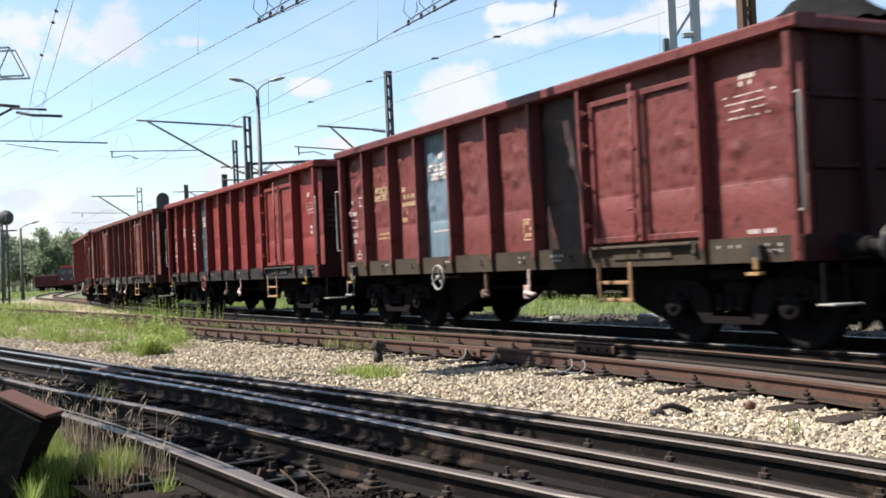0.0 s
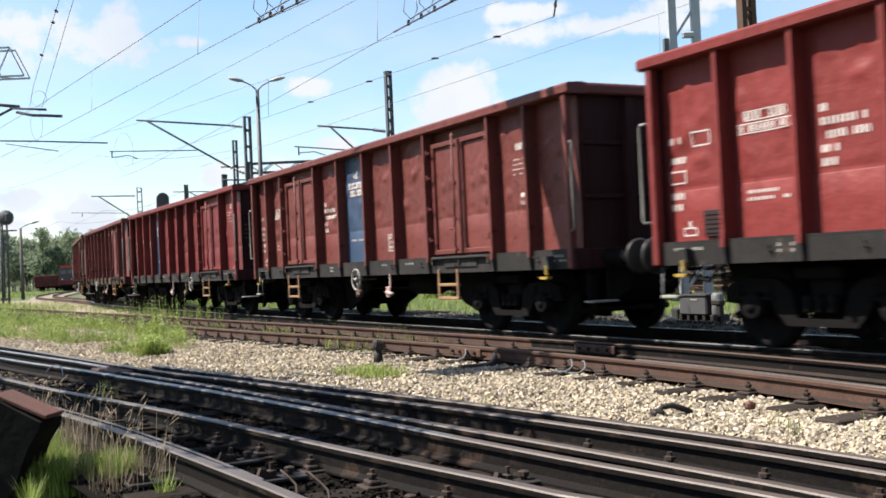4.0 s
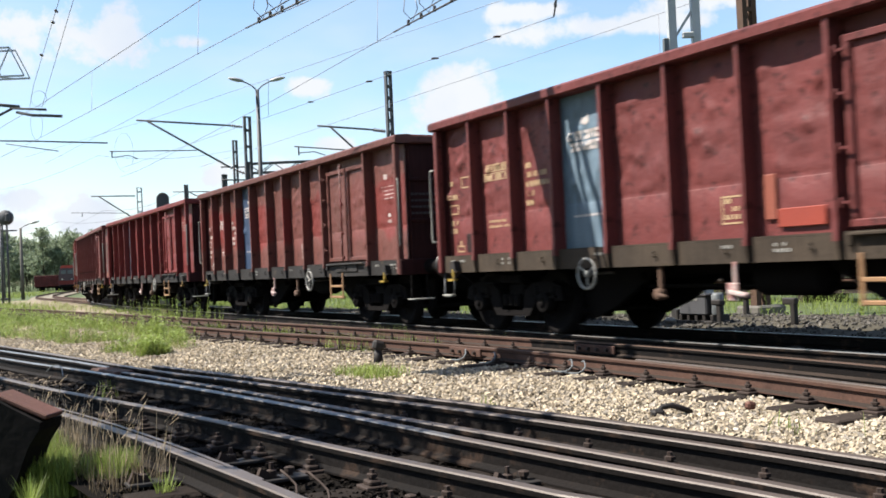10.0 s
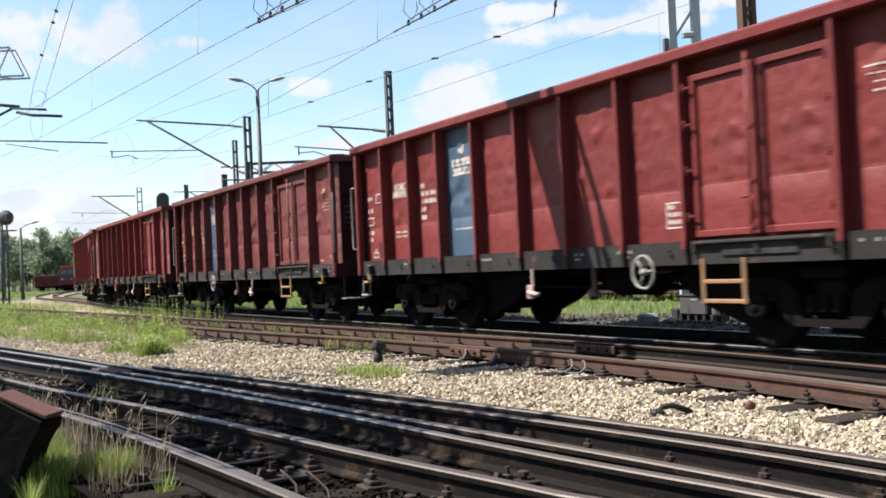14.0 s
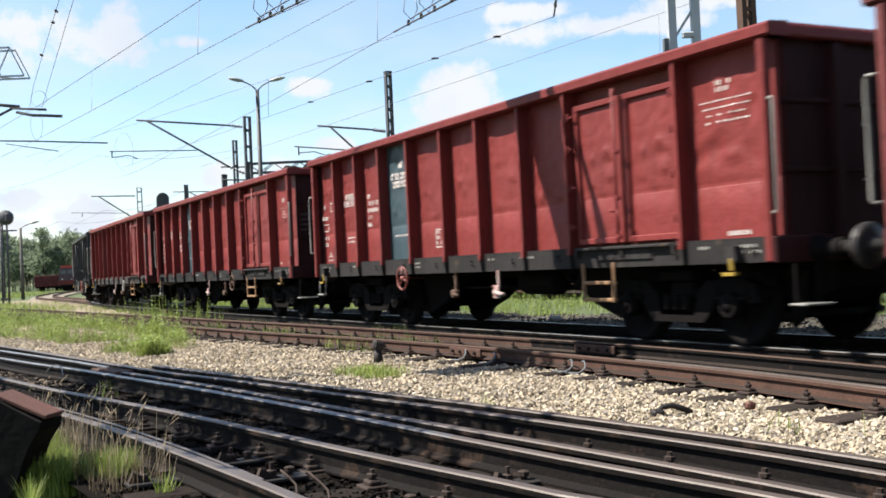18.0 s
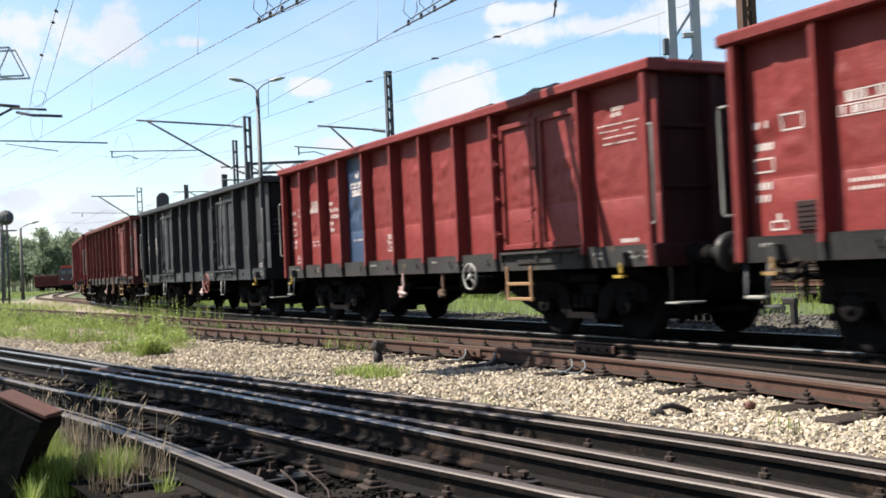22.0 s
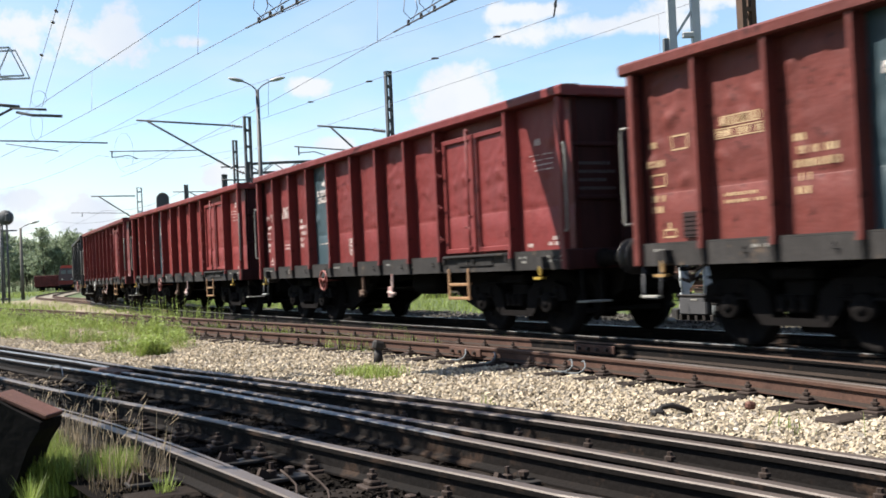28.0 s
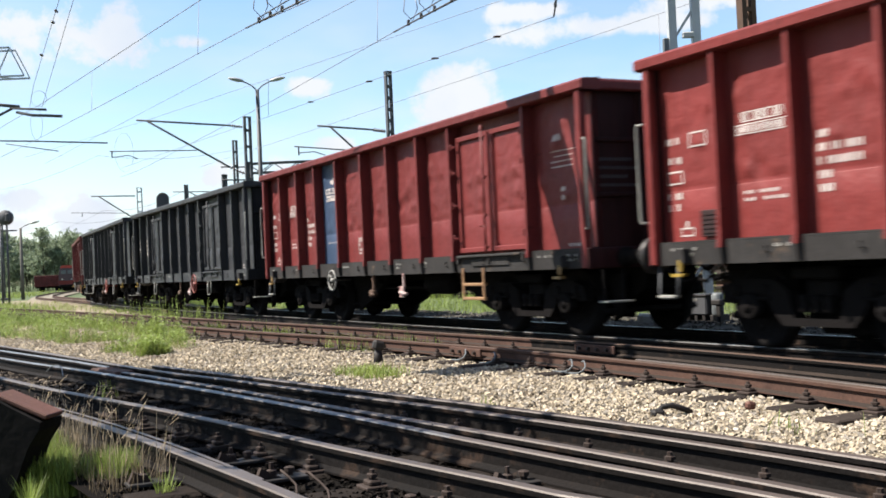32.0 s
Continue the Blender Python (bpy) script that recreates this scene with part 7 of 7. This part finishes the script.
def tuft_place(rng):
    r, a = rng.random() ** 0.8, rng.uniform(0, 6.28)
    return 4.98 + 0.36 * r * math.cos(a) + rng.normal(0, 0.05), -11.45 + 0.62 * r * math.sin(a) + rng.normal(0, 0.08), -0.2


def corner_place(rng):
    while True:
        s = -8.3 + 2.3 * rng.random()
        lat = lat_at(RAIL_E, s) - 0.10 - 1.0 * rng.random() ** 0.9 - max(0, s + 6.4) * 0.2
        w = at(lat, s)
        if w.x > -0.398 * w.y and patchy(lat, s, 3) > -0.2:
            return lat, s, -0.26


def field_place(rng):
    while True:
        s = -2 - 75 * rng.random()
        lat = 13.2 + min(3.6, max(0.0, (s + 21.5) * 0.36)) + 17 * rng.random() ** 1.5 + (0 if s > -34 else line_of(s)[0] - TRACK_LAT)
        if patchy(lat, s, 0.5) > -0.35:
            return lat, s, -0.34


def meadow_place(rng):
    s = -48 - 130 * rng.random()
    lat = -14 + 21 * rng.random() + (max(0, -95 - s) * 0.25 * rng.random())
    return lat, s, -0.36


def sprig_place(rng):
    c = [(5.3, -5.25), (4.35, -7.6), (3.6, -9.5), (2.0, -11.4), (2.25, -12.2), (4.2, -4.6), (1.75, -5.0), (5.6, -4.7)]
    l, s = c[rng.integers(len(c))]
    return l + rng.normal(0, 0.06), s + rng.normal(0, 0.10), -0.19


blades("band_grass", 38000, band_place, (0.05, 0.30), (0.004, 0.009), M_BLADE, "lush green grass strip between the tracks", 11, 1.2)
leafy("band_weeds", 3400, lambda rng: band_place(rng, -0.15), (0.10, 0.40), M_WEED, "leafy green weeds between the tracks", 12)
def clump_place(rng):
    while True:
        lat, s, z = band_place(rng)
        if patchy(lat, s, 1.7) > 0.12:
            return lat, s, z


blades("tall_grass", 5000, clump_place, (0.20, 0.52), (0.004, 0.009), M_BLADE, "taller grass clumps between the tracks", 23, 0.9)
leafy("tall_band_weeds", 420, clump_place, (0.35, 0.68), M_WEED, "tall leafy weeds standing between the tracks", 24)
blades("dry_band_grass", 3500, lambda rng: band_place(rng, -0.5), (0.06, 0.34), (0.003, 0.006), M_STRAW, "dry straw-coloured grass among the weeds", 25, 1.2)
blades("siding_grass", 8500, siding_place, (0.05, 0.26), (0.005, 0.011), M_BLADE, "sparse grass growing through the siding", 13)
leafy("tall_weeds", 110, tall_place, (0.25, 0.8), M_WEED, "tall weeds beside the running line", 14, 0.55)
blades("ballast_tuft", 850, tuft_place, (0.03, 0.15), (0.006, 0.012), M_BLADE, "small green tuft in the ballast", 15, 0.9)
blades("corner_grass", 10000, corner_place, (0.07, 0.28), (0.004, 0.010), M_BLADE, "long green grass beside the near rail", 16, 0.6)
blades("field_grass", 30000, field_place, (0.08, 0.42), (0.008, 0.02), M_BLADE, "rough grass field behind the train", 17, 1.3)
leafy("field_weeds", 900, field_place, (0.25, 0.8), M_WEED, "weeds in the field behind the train", 18)
blades("meadow_grass", 34000, meadow_place, (0.2, 0.7), (0.02, 0.05), M_BLADE, "tall meadow grass by the far sidings", 19, 1.0)
blades("sprigs", 160, sprig_place, (0.06, 0.2), (0.005, 0.009), M_BLADE, "single grass sprigs in the stones", 20, 0.8)


def stalks(count, seed):
    """Dry grass stalks with thin drooping seed heads."""
    rng = np.random.default_rng(seed)
    s = Shape()
    for i in range(count):
        sp = rng.uniform(-9.0, -6.2)
        lat = lat_at(RAIL_E, sp) - rng.uniform(0.07, 0.40)
        p = at(lat, sp, -0.3)
        h = rng.uniform(0.26, 0.60)
        a = rng.normal(0.2, 1.1)
        d = Vector((math.cos(a), math.sin(a) * 0.5, 0)) * rng.uniform(0.02, 0.15)
        q = Vector((0.0016, 0.0008, 0))
        top = p + d + Vector((0, 0, h))
        mid = p + d * 0.3 + Vector((0, 0, h * 0.55))
        s.add([p - q, p + q, mid + q, mid - q, top], [(0, 1, 2, 3), (3, 2, 4)])
        if i % 3 == 0:
            continue
        n = 18
        hd = (d.normalized() * rng.uniform(0.2, 1.1) + Vector((0, 0, 0.8))).normalized()
        L = rng.uniform(0.05, 0.11)
        for j in range(n):
            c = top + hd * L * (j / n - 0.35)
            b = Vector((rng.normal(0, 1), rng.normal(0, 1), rng.normal(0.6, 0.5))).normalized() * 0.0075
            e = hd * 0.006
            s.add([c - e, c + b * 0.5, c + b + e, c - b * 0.3], [(0, 1, 2, 3)])
    thing("seed_stalks", "dry straw-coloured grass stalks with seed heads", "grass", kind="stuff", mesh=s.mesh("seed_stalks", M_STRAW))


def dead_place(rng):
    s = rng.uniform(-9.0, -6.2)
    return lat_at(RAIL_E, s) - rng.uniform(0.08, 0.5), s, -0.28


stalks(130, 31)
M_DEAD = leaf_material("dead_blade", (0.26, 0.20, 0.125), (0.14, 0.105, 0.07), 0.4)
blades("dead_grass", 900, dead_place, (0.12, 0.38), (0.003, 0.006), M_DEAD, "brown dead grass blades beside the near rail", 26, 0.5)


def shade_tree(lat, s, h, out, spread, low, count, seed):
    """Unseen tree added beside the tracks: its crown leans out over them and dapples the turnout with shade."""
    rng = np.random.default_rng(seed)
    root = thing("lineside_tree", "unseen tree added to dapple the turnout with shade", "tree", "lineside trees", m=pose(*at(lat, s, -0.36), 0, 0, LAT_TURN))
    t = Shape()
    t.tube([(0, 0, 0), (out * 0.12, 0, low * 0.5), (out * 0.5, 0.1, low * 0.85), (out * 0.9, 0, h * 0.85)], 0.13, 8)
    clumps = []
    for k in range(34):
        a, r = rng.uniform(0, 6.28), rng.uniform(0.05, 1.0) ** 0.6
        c = (out + spread[0] * r * math.cos(a), spread[1] * r * math.sin(a), low + (h - low) * rng.uniform(0.0, 1.0))
        t.tube([(out * 0.5, 0.1, low * 0.85), (out * 0.4 + c[0] * 0.5, c[1] * 0.5, c[2] * 0.95), c], 0.03, 5)
        clumps.append(c)
    part("trunk", t, M_BARK, root)
    c = np.repeat(np.array(clumps), count, axis=0)
    v = rng.normal(0, 0.30, c.shape) * [1, 1, 0.6] + c
    n1 = rng.normal(0, 1, c.shape)
    n1 /= np.linalg.norm(n1, axis=1, keepdims=True)
    n2 = np.cross(n1, rng.normal(0, 1, c.shape))
    n2 /= np.linalg.norm(n2, axis=1, keepdims=True)
    q = rng.uniform(0.05, 0.10, (len(c), 1))
    P = np.stack([v - n1 * q, v + n2 * q * 0.6, v + n1 * q, v - n2 * q * 0.6], axis=1).reshape(-1, 3)
    me = bpy.data.meshes.new("crown")
    me.from_pydata(P.tolist(), [], np.arange(len(P)).reshape(-1, 4).tolist())
    me.materials.append(M_TREE)
    part("crown", me, None, root)


# trees out of view, added for their shadow on the turnout
for ts, seed in ((-14.4, 61), (-11.8, 62), (-9.2, 63)):
    shade_tree(-2.6, ts, 6.1, 2.1, (0.95, 1.6), 4.6, 28, seed)

# ---- distant trees, wagon and locomotive ----
def tree_model(h, seed):
    """Trunk with limbs, and a crown of many small leaf clumps."""
    rng = np.random.default_rng(seed)
    s = Shape()
    s.lathe([(0.22, 0), (0.17, h * 0.3), (0.10, h * 0.6), (0.03, h * 0.92)], (0, 0, 0), "z", 7)
    limbs = []
    for k in range(12):
        z = h * rng.uniform(0.05, 0.8)
        a = rng.uniform(0, 6.28)
        r = h * rng.uniform(0.14, 0.28) * (1.15 - z / h)
        tip = (r * math.cos(a), r * math.sin(a), z + h * 0.13)
        s.tube([(0, 0, z), (tip[0] * 0.5, tip[1] * 0.5, z + h * 0.05), tip], 0.05, 5)
        limbs.append(tip)
    centres = np.array(limbs + [(0, 0, h * 0.9), (0, 0, h * 0.7), (rng.normal(0, 0.5), 0, h * 0.5)])
    n = 130
    c = np.repeat(centres, n, axis=0)
    rad = np.repeat(h * rng.uniform(0.09, 0.17, len(centres)), n)[:, None]
    v = rng.normal(0, 1, c.shape)
    v = v / np.linalg.norm(v, axis=1, keepdims=True) * rad * rng.uniform(0.4, 1.15, (len(c), 1)) * [1, 1, 0.85] + c
    n1 = rng.normal(0, 1, c.shape)
    n1 /= np.linalg.norm(n1, axis=1, keepdims=True)
    n2 = np.cross(n1, rng.normal(0, 1, c.shape))
    n2 /= np.linalg.norm(n2, axis=1, keepdims=True)
    q = rng.uniform(0.2, 0.42, (len(c), 1))
    P = np.stack([v - n1 * q, v + n2 * q * 0.5, v + n1 * q, v - n2 * q * 0.5], axis=1).reshape(-1, 3)
    F = np.arange(len(P)).reshape(-1, 4)
    me = bpy.data.meshes.new("crown")
    me.from_pydata(P.tolist(), [], F.tolist())
    me.materials.append(M_TREE)
    root = thing("tree", "distant broadleaf tree with an airy green crown", "tree", "trees behind the sidings")
    part("trunk", s, M_BARK, root)
    part("crown", me, None, root)
    return root


rnd = random.Random(77)
models = [tree_model(h, 100 + i) for i, h in enumerate((10.5, 12.5, 11.0, 13.5, 9.5, 12.0))]
for k in range(104):
    m = pose(-132 + k * 0.8 + rnd.uniform(-1, 1), 230 + rnd.uniform(-10, 26), -0.36, 0, 0, rnd.uniform(0, 360))
    if k < len(models):
        models[k].matrix_basis = m
    else:
        copy_thing(models[k % len(models)], m)
for k in range(44):
    copy_thing(models[k % len(models)], pose(-150 + k * 2.1 + rnd.uniform(-1, 1), 268 + rnd.uniform(-8, 12), -0.36, 0, 0, rnd.uniform(0, 360)))
hedge_place = lambda rng: (at_inverse(rng.uniform(-125, -52), rng.uniform(214, 222)))


def at_inverse(x, y):
    return x * NX + y * NY, x * NY - y * NX, -0.36


leafy("far_bushes", 2200, hedge_place, (1.2, 3.2), M_TREE, "bushes at the foot of the distant trees", 41)
farwagon = thing("parked_wagon", "distant brown-red parked wagon by the trees", "freight wagon", m=pose(-76.0, 206, -0.36, 0, 0, 8))
part("body", Shape().box((0, 0, 2.05), (5.2, 2.8, 2.1), 0.05), paint("maroon"), farwagon)
for k in range(6):
    part("post", Shape().box((-2.4 + k * 0.96, -1.44, 2.0), (0.14, 0.08, 2.0), 0.01), paint("maroon"), farwagon)
part("underframe", Shape().box((0, 0, 0.85), (5.0, 2.2, 0.35), 0.03), M_CHASSIS, farwagon)
for k in (-1.5, 1.5):
    part("wheelset", Shape().lathe([(0.46, -0.75), (0.46, 0.75)], (k, 0, 0.46), "y", 14), M_CHASSIS, farwagon)
loco = thing("locomotive", "distant dark locomotive with a red cab top", "locomotive", m=pose(-70.6, 201, -0.36, 0, 0, 8))
part("body", Shape().prism([(-1.5, 0.9), (1.5, 0.9), (1.5, 3.2), (1.25, 4.3), (-1.25, 4.3), (-1.5, 3.2)], -1.5, 8, "y"), material("dull_loco_paint", (0.10, 0.055, 0.065), 0.6), loco)
part("roof", Shape().prism([(-1.3, 4.3), (1.3, 4.3), (0.9, 4.8), (-0.9, 4.8)], -1.4, 7.5, "y"), material("red_loco_paint", (0.50, 0.05, 0.03), 0.5), loco, "bright red roof edge")
part("band", Shape().box((0, -1.53, 1.6), (2.9, 0.05, 0.7), 0.01), paint("red"), loco, "red lower band")
for g in (-0.6, 0.6):
    part("window", Shape().box((g, -1.53, 3.55), (0.9, 0.05, 0.7), 0.02), M_CAB, loco)
for g in (-0.85, 0.85):
    part("headlight", Shape().lathe([(0.14, 0), (0.14, 0.06)], (g, -1.6, 2.2), "y", 10), M_LAMP, loco)
for k in (0.2, 2.4, 5.2):
    part("wheelset", Shape().lathe([(0.5, -1.2), (0.5, 1.2)], (0, 0, 0), "x", 14), M_CHASSIS, loco, "", pose(0, k, 0.5))
part("frame", Shape().box((0, 3.2, 0.8), (2.2, 8.6, 0.3), 0.02), M_CHASSIS, loco)
part("buffer_beam", Shape().box((0, -1.55, 1.0), (2.7, 0.2, 0.4), 0.02), M_CHASSIS, loco)


def wagon_pose(rear, L, t):
    """The wagon rides on its two bogies along the line."""
    a = rear + run(t)
    pivot = (L - 8.6) / 2
    p0, p1 = at(*line_of(a + pivot)), at(*line_of(a + L - pivot))
    d = (p1 - p0).normalized()
    o = p0 - d * pivot
    return Matrix.Translation(o) @ Matrix.Rotation(math.atan2(d.y, d.x), 4, "Z")


def motions():
    for root, heap, rear, L in WAGONS:
        rows = [(t, wagon_pose(rear, L, t)) for t in range(0, 33)]
        walk(root, rows)
        if heap:
            walk(heap, rows)
    # wheels roll with the train; the wheelsets of all bogies turn alike
    for k, sets in BOGIE_WHEELS.items():
        rows = [(i / 15, pose(0.9 * k, 0, 0.46) @ Matrix.Rotation(run(i / 15) / 0.455, 4, "Y")) for i in range(0, 481)]
        walk(sets[0], rows)
        data = sets[0].animation_data
        for ws in sets[1:]:
            ws.rotation_mode = "QUATERNION"
            keys = ws.animation_data_create()
            keys.action = data.action
            keys.action_slot = data.action_slot


motions()
